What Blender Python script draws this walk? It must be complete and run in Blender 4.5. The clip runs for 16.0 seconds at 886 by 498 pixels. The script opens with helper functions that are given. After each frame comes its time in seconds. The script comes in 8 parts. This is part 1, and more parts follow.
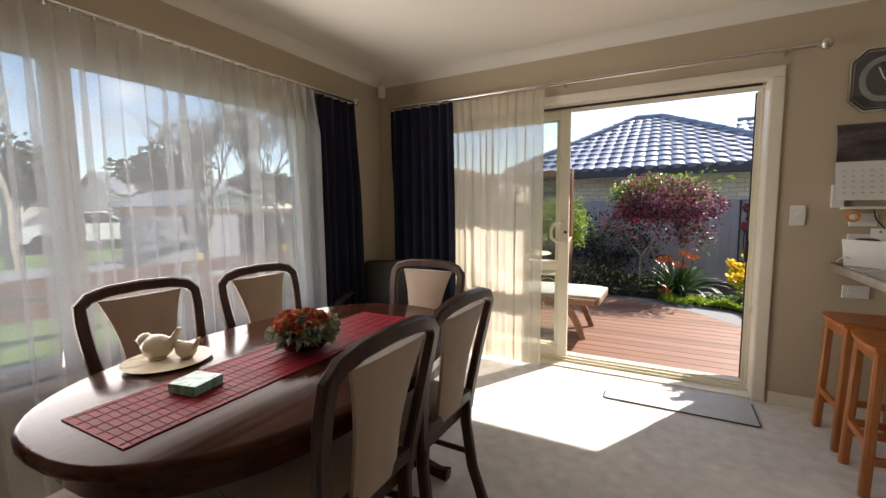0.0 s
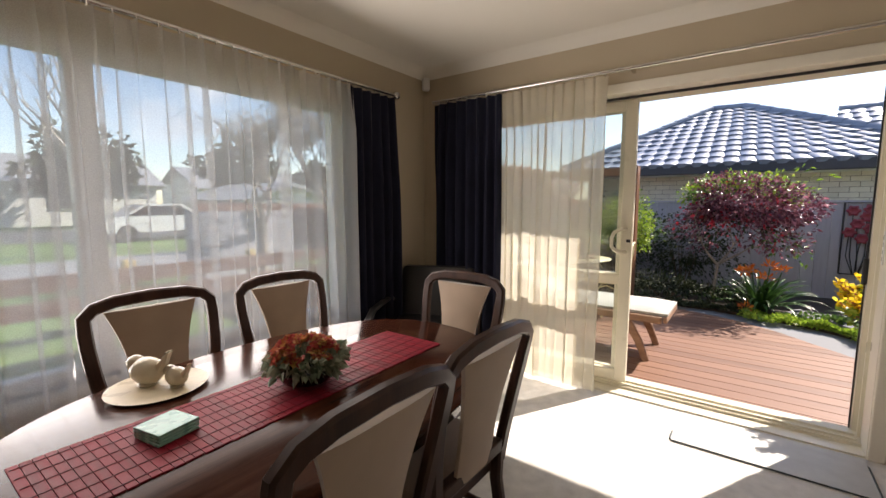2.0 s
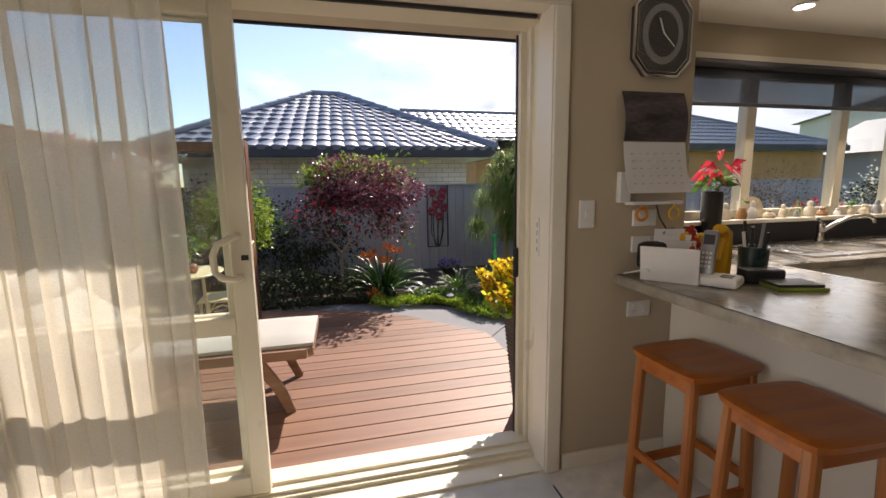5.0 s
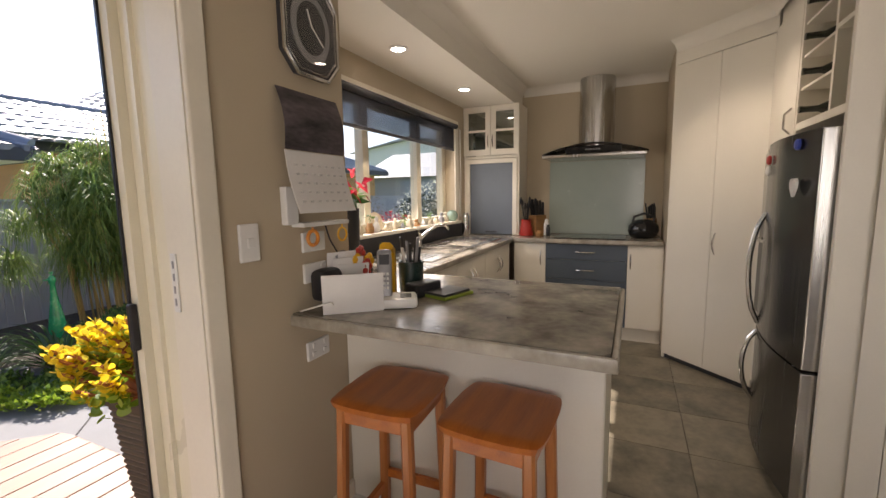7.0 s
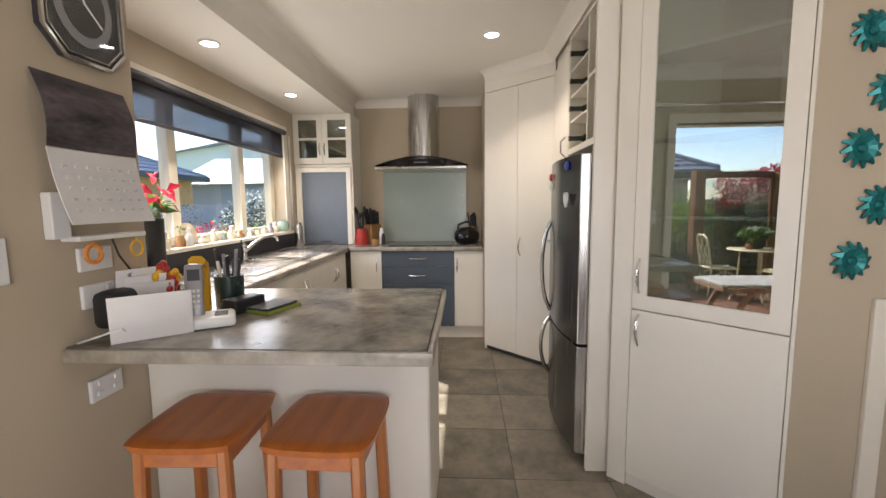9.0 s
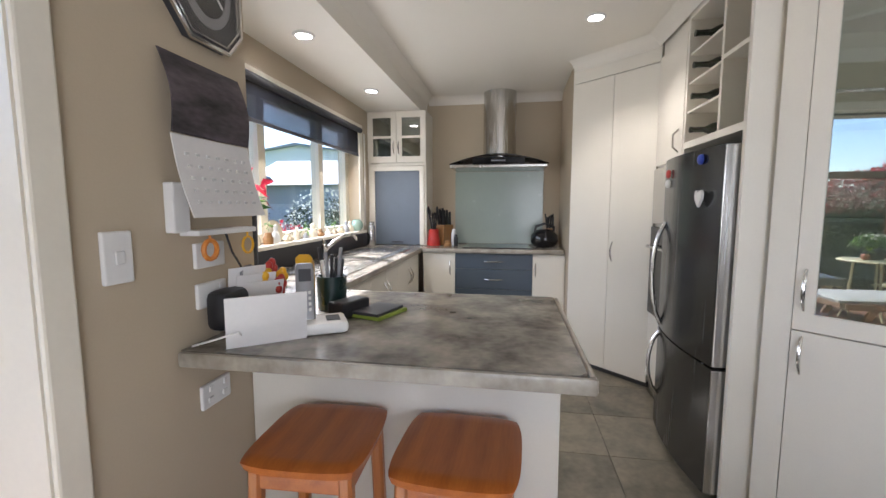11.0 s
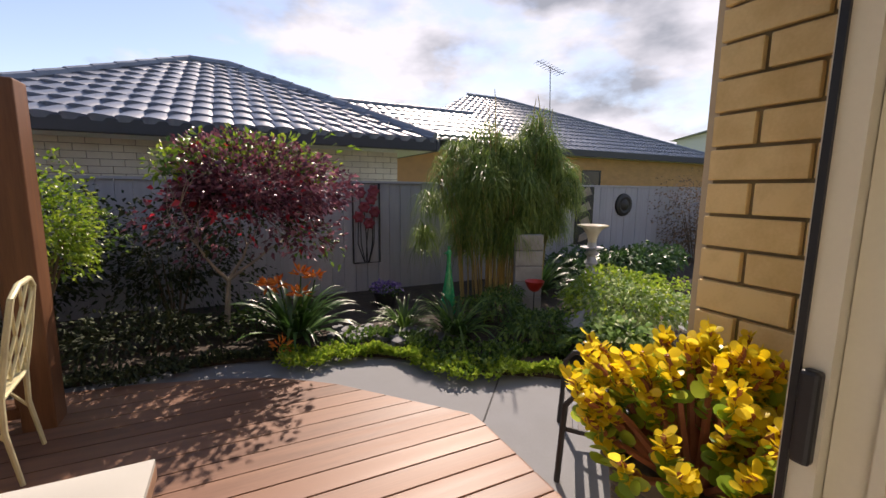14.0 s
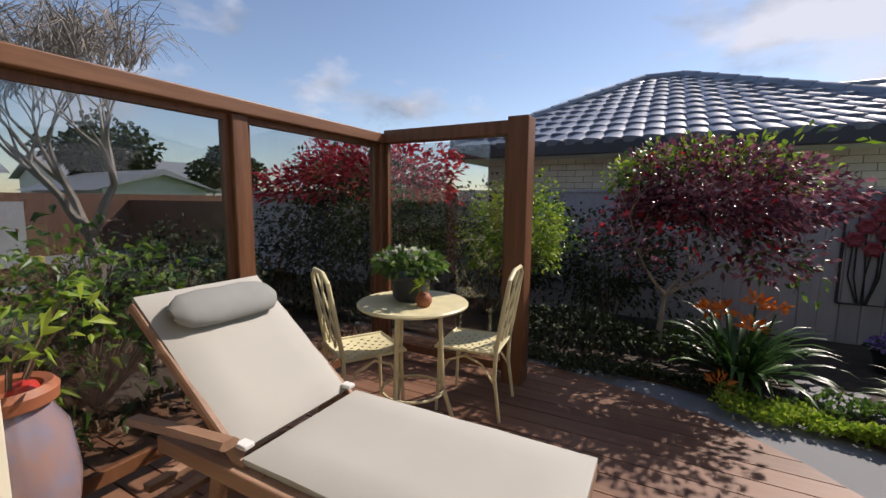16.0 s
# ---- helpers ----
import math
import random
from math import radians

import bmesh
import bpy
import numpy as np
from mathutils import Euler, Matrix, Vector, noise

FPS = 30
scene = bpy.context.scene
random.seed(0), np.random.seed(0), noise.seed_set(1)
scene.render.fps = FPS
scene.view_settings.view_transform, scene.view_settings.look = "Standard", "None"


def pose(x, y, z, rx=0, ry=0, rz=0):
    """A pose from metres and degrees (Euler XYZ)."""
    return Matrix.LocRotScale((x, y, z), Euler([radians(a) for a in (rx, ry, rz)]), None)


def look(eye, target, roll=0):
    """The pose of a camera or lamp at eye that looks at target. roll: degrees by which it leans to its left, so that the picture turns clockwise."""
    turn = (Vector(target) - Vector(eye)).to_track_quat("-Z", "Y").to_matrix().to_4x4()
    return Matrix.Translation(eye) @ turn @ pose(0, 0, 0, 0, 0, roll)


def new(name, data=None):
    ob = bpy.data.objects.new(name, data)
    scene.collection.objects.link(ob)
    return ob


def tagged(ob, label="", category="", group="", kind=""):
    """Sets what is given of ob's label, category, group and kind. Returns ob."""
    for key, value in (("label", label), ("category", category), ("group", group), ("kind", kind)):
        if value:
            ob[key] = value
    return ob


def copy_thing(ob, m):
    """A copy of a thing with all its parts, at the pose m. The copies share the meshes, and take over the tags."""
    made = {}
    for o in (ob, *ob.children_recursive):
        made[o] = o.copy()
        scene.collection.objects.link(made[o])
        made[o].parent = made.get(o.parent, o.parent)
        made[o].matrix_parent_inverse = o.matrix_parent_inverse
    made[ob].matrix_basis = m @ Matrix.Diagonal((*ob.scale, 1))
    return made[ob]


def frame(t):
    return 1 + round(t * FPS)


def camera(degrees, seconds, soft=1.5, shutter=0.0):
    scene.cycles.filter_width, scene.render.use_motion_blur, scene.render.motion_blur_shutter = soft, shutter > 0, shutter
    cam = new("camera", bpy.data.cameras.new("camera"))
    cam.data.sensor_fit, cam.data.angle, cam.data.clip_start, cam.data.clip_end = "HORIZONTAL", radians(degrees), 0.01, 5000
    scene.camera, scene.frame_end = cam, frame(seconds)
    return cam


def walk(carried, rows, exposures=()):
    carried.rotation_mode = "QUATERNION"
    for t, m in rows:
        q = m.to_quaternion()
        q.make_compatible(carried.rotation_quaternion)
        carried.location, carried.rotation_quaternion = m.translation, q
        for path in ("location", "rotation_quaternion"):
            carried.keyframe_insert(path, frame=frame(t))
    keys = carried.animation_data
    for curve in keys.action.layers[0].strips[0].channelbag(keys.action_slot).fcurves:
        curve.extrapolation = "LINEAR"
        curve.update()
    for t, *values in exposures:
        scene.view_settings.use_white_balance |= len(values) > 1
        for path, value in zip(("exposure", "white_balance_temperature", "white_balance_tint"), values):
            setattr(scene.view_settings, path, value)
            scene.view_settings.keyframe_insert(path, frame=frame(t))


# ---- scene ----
cam = camera(93.7, 16.0)
PATH = [
    (0, (-0.051, 0.03, 1.233), (-1.003, 1.778, 1.039), -0.6),
    (0.5, (-0.084, 0.04, 1.235), (-1.151, 1.72, 1.034), -0.4),
    (1, (-0.118, 0.043, 1.25), (-1.29, 1.651, 1.042), -0.3),
    (1.5, (-0.146, 0.143, 1.269), (-1.365, 1.714, 1.059), 0.1),
    (2, (-0.119, 0.327, 1.285), (-1.293, 1.933, 1.07), 0.1),
    (2.5, (-0.169, 0.498, 1.274), (-1.19, 2.204, 1.056), -0.2),
    (3, (-0.262, 0.778, 1.303), (-1.074, 2.589, 1.059), -0.7),
    (3.2, (-0.281, 0.87, 1.305), (-0.989, 2.724, 1.053), -0.8),
    (5.3, (-0.393, 1.802, 1.287), (0.3, 3.653, 0.982), -0.7),
    (5.5, (-0.353, 1.924, 1.276), (0.5, 3.708, 0.978), -0.6),
    (6, (-0.285, 2.079, 1.293), (0.96, 3.618, 1.005), -0.7),
    (6.5, (-0.273, 2.123, 1.305), (1.304, 3.323, 1.035), -0.8),
    (7, (-0.301, 2.114, 1.304), (1.504, 2.939, 1.053), -0.9),
    (7.5, (-0.328, 2.084, 1.303), (1.596, 2.574, 1.069), -1.1),
    (8, (-0.335, 2.053, 1.303), (1.637, 2.303, 1.082), -1.0),
    (8.2, (-0.334, 2.039, 1.303), (1.645, 2.223, 1.085), -1.1),
    (10.3, (-0.244, 2.14, 1.287), (1.743, 2.217, 1.073), -0.4),
    (10.5, (-0.215, 2.189, 1.282), (1.77, 2.319, 1.072), -0.3),
    (11, (-0.171, 2.328, 1.283), (1.792, 2.654, 1.08), 0.0),
    (11.5, (-0.19, 2.455, 1.284), (1.718, 3.02, 1.082), 0.3),
    (12, (-0.241, 2.659, 1.283), (1.584, 3.45, 1.071), 0.9),
    (12.5, (-0.297, 2.853, 1.286), (1.408, 3.871, 1.051), 0.7),
    (13, (-0.348, 2.971, 1.275), (1.187, 4.227, 1.016), 0.7),
    (13.5, (-0.399, 3.076, 1.259), (0.887, 4.585, 0.99), 1.0),
    (14, (-0.319, 3.197, 1.252), (0.562, 4.97, 0.968), 0.6),
    (14.5, (-0.302, 3.284, 1.227), (0.074, 5.229, 0.949), 0.5),
    (15, (-0.352, 3.318, 1.234), (-0.51, 5.293, 0.96), 0.5),
    (15.5, (-0.412, 3.341, 1.226), (-1.035, 5.224, 0.972), 0.4),
    (16, (-0.454, 3.343, 1.218), (-1.387, 5.096, 0.984), 0.5),
]
EXPOSURES = [(0.0, 1.2, 6900, 17), (3.0, 1.18, 7000, 18), (5.5, 0.7, 7200, 20), (6.0, 0.8, 7600, 22), (6.5, 1.0, 7500, 22), (7.0, 1.3, 7000, 20), (8.0, 1.72, 6700, 18), (10.5, 1.9, 5700, 16), (11.5, 1.7, 5700, 15), (12.5, 1.2, 6300, 15), (13.5, 0.85, 7000, 18), (14.0, 0.48, 7600, 22), (14.5, 0.18, 7250, 20), (15.0, 0.15, 7200, 19), (16.0, 0.15, 6900, 18)]
walk(cam, [(t, look(eye, target, roll)) for t, eye, target, roll in PATH], EXPOSURES)

# ---- world, sun, large lights ----
SUN_EL, SUN_AZ = 44.0, 29.0          # azimuth from +y towards +x
world = bpy.data.worlds.new("sky")
scene.world = world
world.use_nodes = True
wn, wl = world.node_tree.nodes, world.node_tree.links
wn.clear()
w_out = wn.new("ShaderNodeOutputWorld")
w_bg = wn.new("ShaderNodeBackground")
w_sky = wn.new("ShaderNodeTexSky")
w_sky.sky_type = "NISHITA"
w_sky.sun_disc = False
w_sky.sun_elevation = radians(SUN_EL)
w_sky.sun_rotation = radians(SUN_AZ)
w_sky.dust_density = 0.25
w_sky.ozone_density = 2.0
w_co = wn.new("ShaderNodeTexCoord")
w_map = wn.new("ShaderNodeMapping")
w_map.inputs["Scale"].default_value = (1.0, 1.0, 2.1)
w_map.inputs["Location"].default_value = (0.35, 0.1, 0.0)
w_map.inputs["Rotation"].default_value = (0.0, 0.0, 0.62)
w_noise = wn.new("ShaderNodeTexNoise")
w_noise.inputs["Scale"].default_value = 2.6
w_noise.inputs["Detail"].default_value = 7.0
w_noise.inputs["Roughness"].default_value = 0.56
w_ramp = wn.new("ShaderNodeValToRGB")
w_ramp.color_ramp.elements[0].position = 0.50
w_ramp.color_ramp.elements[1].position = 0.62
w_shade = wn.new("ShaderNodeTexNoise")
w_shade.inputs["Scale"].default_value = 4.5
w_shade.inputs["Detail"].default_value = 5.0
w_tone = wn.new("ShaderNodeValToRGB")
w_tone.color_ramp.elements[0].position = 0.38
w_tone.color_ramp.elements[0].color = (2.1, 2.55, 3.2, 1)
w_tone.color_ramp.elements[1].position = 0.60
w_tone.color_ramp.elements[1].color = (5.0, 5.6, 6.6, 1)
w_mix = wn.new("ShaderNodeMix")
w_mix.data_type = "RGBA"
wl.new(w_co.outputs["Generated"], w_map.inputs["Vector"])
wl.new(w_map.outputs[0], w_noise.inputs["Vector"])
wl.new(w_map.outputs[0], w_shade.inputs["Vector"])
w_bank = wn.new("ShaderNodeVectorMath")
w_bank.operation = "DOT_PRODUCT"
w_bank.inputs[1].default_value = (0.60, 0.72, 0.35)
w_more = wn.new("ShaderNodeMapRange")
w_more.inputs["From Min"].default_value, w_more.inputs["From Max"].default_value = 0.80, 0.98
w_more.inputs["To Min"].default_value, w_more.inputs["To Max"].default_value = -0.02, 0.13
w_sum = wn.new("ShaderNodeMath")
wl.new(w_co.outputs["Generated"], w_bank.inputs[0])
wl.new(w_bank.outputs["Value"], w_more.inputs[0])
wl.new(w_more.outputs[0], w_sum.inputs[0])
wl.new(w_noise.outputs[0], w_sum.inputs[1])
wl.new(w_sum.outputs[0], w_ramp.inputs[0])
wl.new(w_shade.outputs[0], w_tone.inputs[0])
wl.new(w_ramp.outputs[0], w_mix.inputs[0])
wl.new(w_sky.outputs[0], w_mix.inputs[6])
wl.new(w_tone.outputs[0], w_mix.inputs[7])
wl.new(w_mix.outputs[2], w_bg.inputs[0])
w_bg.inputs[1].default_value = 0.128
wl.new(w_bg.outputs[0], w_out.inputs[0])

sun_data = bpy.data.lights.new("sun", "SUN")
sun_data.energy, sun_data.angle, sun_data.color = 4.7, radians(0.6), (1.0, 0.95, 0.87)
sun = new("sun", sun_data)
S = Vector((math.cos(radians(SUN_EL)) * math.sin(radians(SUN_AZ)), math.cos(radians(SUN_EL)) * math.cos(radians(SUN_AZ)), math.sin(radians(SUN_EL))))
sun.matrix_world = look(S * 50, (0, 0, 0))

# sky light that comes in by the two windows
for nm, eye, tgt, sx, sy, watts, col in (("window_light", (-2.20, 1.27, 1.24), (0, 1.20, 1.10), 1.9, 1.3, 15, (1.0, 0.97, 0.93)), ("window_light", (-2.385, 1.27, 1.22), (0, 1.27, 1.22), 1.6, 1.16, 1.5, (0.97, 0.98, 1.0)), ("kitchen_light", (2.5, 3.84, 1.42), (2.5, 0, 1.0), 2.0, 0.62, 3.6, (1.0, 0.97, 0.90))):
    ad = bpy.data.lights.new(nm, "AREA")
    ad.shape, ad.size, ad.size_y, ad.energy, ad.color = "RECTANGLE", sx, sy, watts, col
    new(nm, ad).matrix_world = look(eye, tgt)

# ---- mesh helpers ----
def box(bm, x0, x1, y0, y1, z0, z1, bevel=0.0, m=None):
    made = bmesh.ops.create_cube(bm, size=1.0)["verts"]
    for v in made:
        v.co = Vector((x0 + (v.co.x + 0.5) * (x1 - x0), y0 + (v.co.y + 0.5) * (y1 - y0), z0 + (v.co.z + 0.5) * (z1 - z0)))
    if bevel > 0:
        edges = list({e for v in made for e in v.link_edges})
        made = list({v for f in bmesh.ops.bevel(bm, geom=edges, offset=bevel, segments=2, affect="EDGES", profile=0.5)["faces"] for v in f.verts} | {v for v in made if v.is_valid})
    if m is not None:
        bmesh.ops.transform(bm, matrix=m, verts=[v for v in made if v.is_valid])
    return bm


def boxm(x0, x1, y0, y1, z0, z1, bevel=0.0):
    return box(bmesh.new(), x0, x1, y0, y1, z0, z1, bevel)


def lathe(bm, profile, seg=24, m=None):
    """A turned shape from (radius, height) pairs."""
    rings = []
    for r, z in profile:
        rings.append([bm.verts.new((max(r, 0.0005) * math.cos(2 * math.pi * i / seg), max(r, 0.0005) * math.sin(2 * math.pi * i / seg), z)) for i in range(seg)])
    for a, b in zip(rings, rings[1:]):
        for i in range(seg):
            bm.faces.new((a[i], a[(i + 1) % seg], b[(i + 1) % seg], b[i]))
    bm.faces.new(list(reversed(rings[0])))
    bm.faces.new(rings[-1])
    if m is not None:
        bmesh.ops.transform(bm, matrix=m, verts=[v for r in rings for v in r])
    return bm


def tube(bm, pts, radii, seg=8, flat=1.0):
    """A round bar along points, with a radius (or one for each point)."""
    pts = [Vector(p) for p in pts]
    if not isinstance(radii, (list, tuple)):
        radii = [radii] * len(pts)
    rings, side = [], None
    for i, p in enumerate(pts):
        d = (pts[min(i + 1, len(pts) - 1)] - pts[max(i - 1, 0)]).normalized()
        if side is None:
            side = d.orthogonal().normalized()
        side = (side - d * side.dot(d)).normalized()
        up = d.cross(side)
        rings.append([bm.verts.new(p + (side * math.cos(2 * math.pi * k / seg) + up * math.sin(2 * math.pi * k / seg) * flat) * radii[i]) for k in range(seg)])
    for a, b in zip(rings, rings[1:]):
        for k in range(seg):
            bm.faces.new((a[k], a[(k + 1) % seg], b[(k + 1) % seg], b[k]))
    bm.faces.new(list(reversed(rings[0])))
    bm.faces.new(rings[-1])
    return bm


def sweep(bm, pts, w, h, bend=None):
    """A bar of rectangular section, w across (local y of the path's plane normal) and h along the given axis."""
    pts = [Vector(p) for p in pts]
    axis = Vector(bend or (0, 1, 0))
    rings = []
    for i, p in enumerate(pts):
        d = (pts[min(i + 1, len(pts) - 1)] - pts[max(i - 1, 0)]).normalized()
        n = d.cross(axis).normalized()
        hw = w[i] / 2 if isinstance(w, (list, tuple)) else w / 2
        c = h * 0.22
        sec = [(-hw, -h / 2 + c), (-hw + c, -h / 2), (hw - c, -h / 2), (hw, -h / 2 + c), (hw, h / 2 - c), (hw - c, h / 2), (-hw + c, h / 2), (-hw, h / 2 - c)]
        rings.append([bm.verts.new(p + n * a + axis * b) for a, b in sec])
    for a, b in zip(rings, rings[1:]):
        for k in range(8):
            bm.faces.new((a[k], a[(k + 1) % 8], b[(k + 1) % 8], b[k]))
    bm.faces.new(list(reversed(rings[0])))
    bm.faces.new(rings[-1])
    return bm


def prism(bm, poly, z0, z1):
    """A flat shape from an outline in x and y, with thickness."""
    low = [bm.verts.new((x, y, z0)) for x, y in poly]
    top = [bm.verts.new((x, y, z1)) for x, y in poly]
    n = len(poly)
    bm.faces.new(list(reversed(low)))
    bm.faces.new(top)
    for i in range(n):
        bm.faces.new((low[i], low[(i + 1) % n], top[(i + 1) % n], top[i]))
    bmesh.ops.recalc_face_normals(bm, faces=bm.faces[:])
    return bm


def finish(bm, name, material, smooth=False):
    bmesh.ops.recalc_face_normals(bm, faces=bm.faces[:])
    me = bpy.data.meshes.new(name)
    bm.to_mesh(me)
    bm.free()
    me.materials.append(material)
    if smooth:
        me.polygons.foreach_set("use_smooth", [True] * len(me.polygons))
        me.set_sharp_from_angle(angle=radians(38))
    return me


def part(name, bm, material, parent, label="", smooth=False):
    ob = new(name, finish(bm, name, material, smooth))
    ob.parent = parent
    return tagged(ob, label)


def thing(name, label, category, m=None, group=""):
    ob = new(name)
    ob.empty_display_size = 0.1
    if m is not None:
        ob.matrix_basis = m
    return tagged(ob, label, category, group)


def single(name, bm, material, label, category, m=None, group="", smooth=False):
    ob = new(name, finish(bm, name, material, smooth))
    if m is not None:
        ob.matrix_basis = m
    return tagged(ob, label, category, group)


def structure(name, bm, material, label="", smooth=False):
    return tagged(new(name, finish(bm, name, material, smooth)), label, "", "", "structure")


def raw(name, verts, faces, material, smooth=False):
    me = bpy.data.meshes.new(name)
    me.from_pydata([tuple(v) for v in verts], [], faces)
    me.materials.append(material)
    if smooth:
        me.polygons.foreach_set("use_smooth", [True] * len(me.polygons))
    return me


# ---- materials ----
def node_mat(name):
    m = bpy.data.materials.new(name)
    m.use_nodes = True
    nt = m.node_tree
    return m, nt, nt.nodes["Principled BSDF"], nt.nodes["Material Output"]


def surface(name, base, rough=0.6, metal=0.0, var=0.18, scale=8.0, fine=90.0, bump=0.15, stretch=(1, 1, 1), rvar=0.12, spec=0.5, island=0.0, piece=0.0, coat=0.0, second=None, dist=0.004, sheen=0.0):
    """A surface with variation at a coarse and a fine scale, and fine relief."""
    m, nt, bs, out = node_mat(name)
    n, l = nt.nodes, nt.links
    co = n.new("ShaderNodeTexCoord")
    mp = n.new("ShaderNodeMapping")
    mp.inputs["Scale"].default_value = stretch
    l.new(co.outputs["Object"], mp.inputs[0])
    a = n.new("ShaderNodeTexNoise")
    a.inputs["Scale"].default_value, a.inputs["Detail"].default_value = scale, 4
    b = n.new("ShaderNodeTexNoise")
    b.inputs["Scale"].default_value, b.inputs["Detail"].default_value = fine, 3
    l.new(mp.outputs[0], a.inputs["Vector"])
    l.new(mp.outputs[0], b.inputs["Vector"])
    if piece > 0:
        oi = n.new("ShaderNodeObjectInfo")
        a.noise_dimensions = "4D"
        mul = n.new("ShaderNodeMath")
        mul.operation = "MULTIPLY"
        mul.inputs[1].default_value = 40.0
        l.new(oi.outputs["Random"], mul.inputs[0])
        l.new(mul.outputs[0], a.inputs["W"])
    add = n.new("ShaderNodeMath")
    add.operation = "MULTIPLY_ADD"
    add.inputs[1].default_value = 0.35
    l.new(b.outputs[0], add.inputs[0])
    l.new(a.outputs[0], add.inputs[2])
    value = add.outputs[0]
    if island or piece:
        src = n.new("ShaderNodeNewGeometry").outputs["Random Per Island"] if island else oi.outputs["Random"]
        ma = n.new("ShaderNodeMath")
        ma.operation = "MULTIPLY_ADD"
        ma.inputs[1].default_value = island or piece
        l.new(src, ma.inputs[0])
        l.new(value, ma.inputs[2])
        value = ma.outputs[0]
    rp = n.new("ShaderNodeValToRGB")
    lo, hi = rp.color_ramp.elements
    c = Vector(base)
    d = Vector(second) if second else c * (1 + var)
    s = c if second else c * (1 - var)
    lo.position, hi.position = 0.42, 0.95 + (island or piece) * 0.9
    lo.color, hi.color = (*s, 1), (*d, 1)
    l.new(value, rp.inputs[0])
    l.new(rp.outputs[0], bs.inputs["Base Color"])
    mr = n.new("ShaderNodeMapRange")
    mr.inputs["To Min"].default_value, mr.inputs["To Max"].default_value = max(rough - rvar, 0.03), min(rough + rvar, 1)
    l.new(a.outputs[0], mr.inputs[0])
    l.new(mr.outputs[0], bs.inputs["Roughness"])
    bs.inputs["Metallic"].default_value = metal
    bs.inputs["Specular IOR Level"].default_value = spec
    bs.inputs["Coat Weight"].default_value = coat
    bs.inputs["Sheen Weight"].default_value = sheen
    if bump > 0:
        bp = n.new("ShaderNodeBump")
        bp.inputs["Strength"].default_value, bp.inputs["Distance"].default_value = bump, dist
        l.new(add.outputs[0], bp.inputs["Height"])
        l.new(bp.outputs[0], bs.inputs["Normal"])
    return m


def wood(name, dark, light, rough=0.4, along="x", scale=6.0, coat=0.0, piece=0.0, bump=0.12, spec=0.5):
    st = {"x": (1, 14, 14), "y": (14, 1, 14), "z": (14, 14, 1)}[along]
    return surface(name, dark, rough, second=light, scale=scale * 0.35, fine=scale * 2.5, stretch=st, bump=bump, coat=coat, piece=piece, dist=0.002, spec=spec)


def leafy(name, lo, mid, hi, rough=0.45, trans=0.25):
    """Leaves: each one its own tone, and some light passing through."""
    m, nt, bs, out = node_mat(name)
    n, l = nt.nodes, nt.links
    g = n.new("ShaderNodeNewGeometry")
    rp = n.new("ShaderNodeValToRGB")
    e = rp.color_ramp.elements
    e[0].position, e[0].color = 0.0, (*lo, 1)
    e[1].position, e[1].color = 1.0, (*hi, 1)
    k = e.new(0.55)
    k.color = (*mid, 1)
    l.new(g.outputs["Random Per Island"], rp.inputs[0])
    l.new(rp.outputs[0], bs.inputs["Base Color"])
    bs.inputs["Roughness"].default_value = rough
    tr = n.new("ShaderNodeBsdfTranslucent")
    l.new(rp.outputs[0], tr.inputs[0])
    mx = n.new("ShaderNodeMixShader")
    mx.inputs[0].default_value = trans
    l.new(bs.outputs[0], mx.inputs[1])
    l.new(tr.outputs[0], mx.inputs[2])
    l.new(mx.outputs[0], out.inputs[0])
    return m


def clear_glass(name, tint=(0.96, 0.98, 0.97), gloss=1.0, ior=1.45, rough=0.0):
    """A thin pane: light passes straight, gloss by Fresnel."""
    m, nt, bs, out = node_mat(name)
    n, l = nt.nodes, nt.links
    n.remove(bs)
    tr = n.new("ShaderNodeBsdfTransparent")
    tr.inputs[0].default_value = (*tint, 1)
    gl = n.new("ShaderNodeBsdfGlossy")
    gl.inputs["Roughness"].default_value = rough
    fr = n.new("ShaderNodeLayerWeight")
    pw = n.new("ShaderNodeMath")
    pw.operation = "POWER"
    pw.inputs[1].default_value = 5.0
    ad = n.new("ShaderNodeMath")
    ad.operation = "MULTIPLY_ADD"
    ad.inputs[1].default_value = 0.5
    ad.inputs[2].default_value = 0.1 * (ior - 1.0)
    mu = n.new("ShaderNodeMath")
    mu.operation = "MULTIPLY"
    mu.use_clamp = True
    mu.inputs[1].default_value = gloss
    mx = n.new("ShaderNodeMixShader")
    l.new(fr.outputs["Facing"], pw.inputs[0])
    l.new(pw.outputs[0], ad.inputs[0])
    l.new(ad.outputs[0], mu.inputs[0])
    l.new(mu.outputs[0], mx.inputs[0])
    l.new(tr.outputs[0], mx.inputs[1])
    l.new(gl.outputs[0], mx.inputs[2])
    l.new(mx.outputs[0], out.inputs[0])
    return m


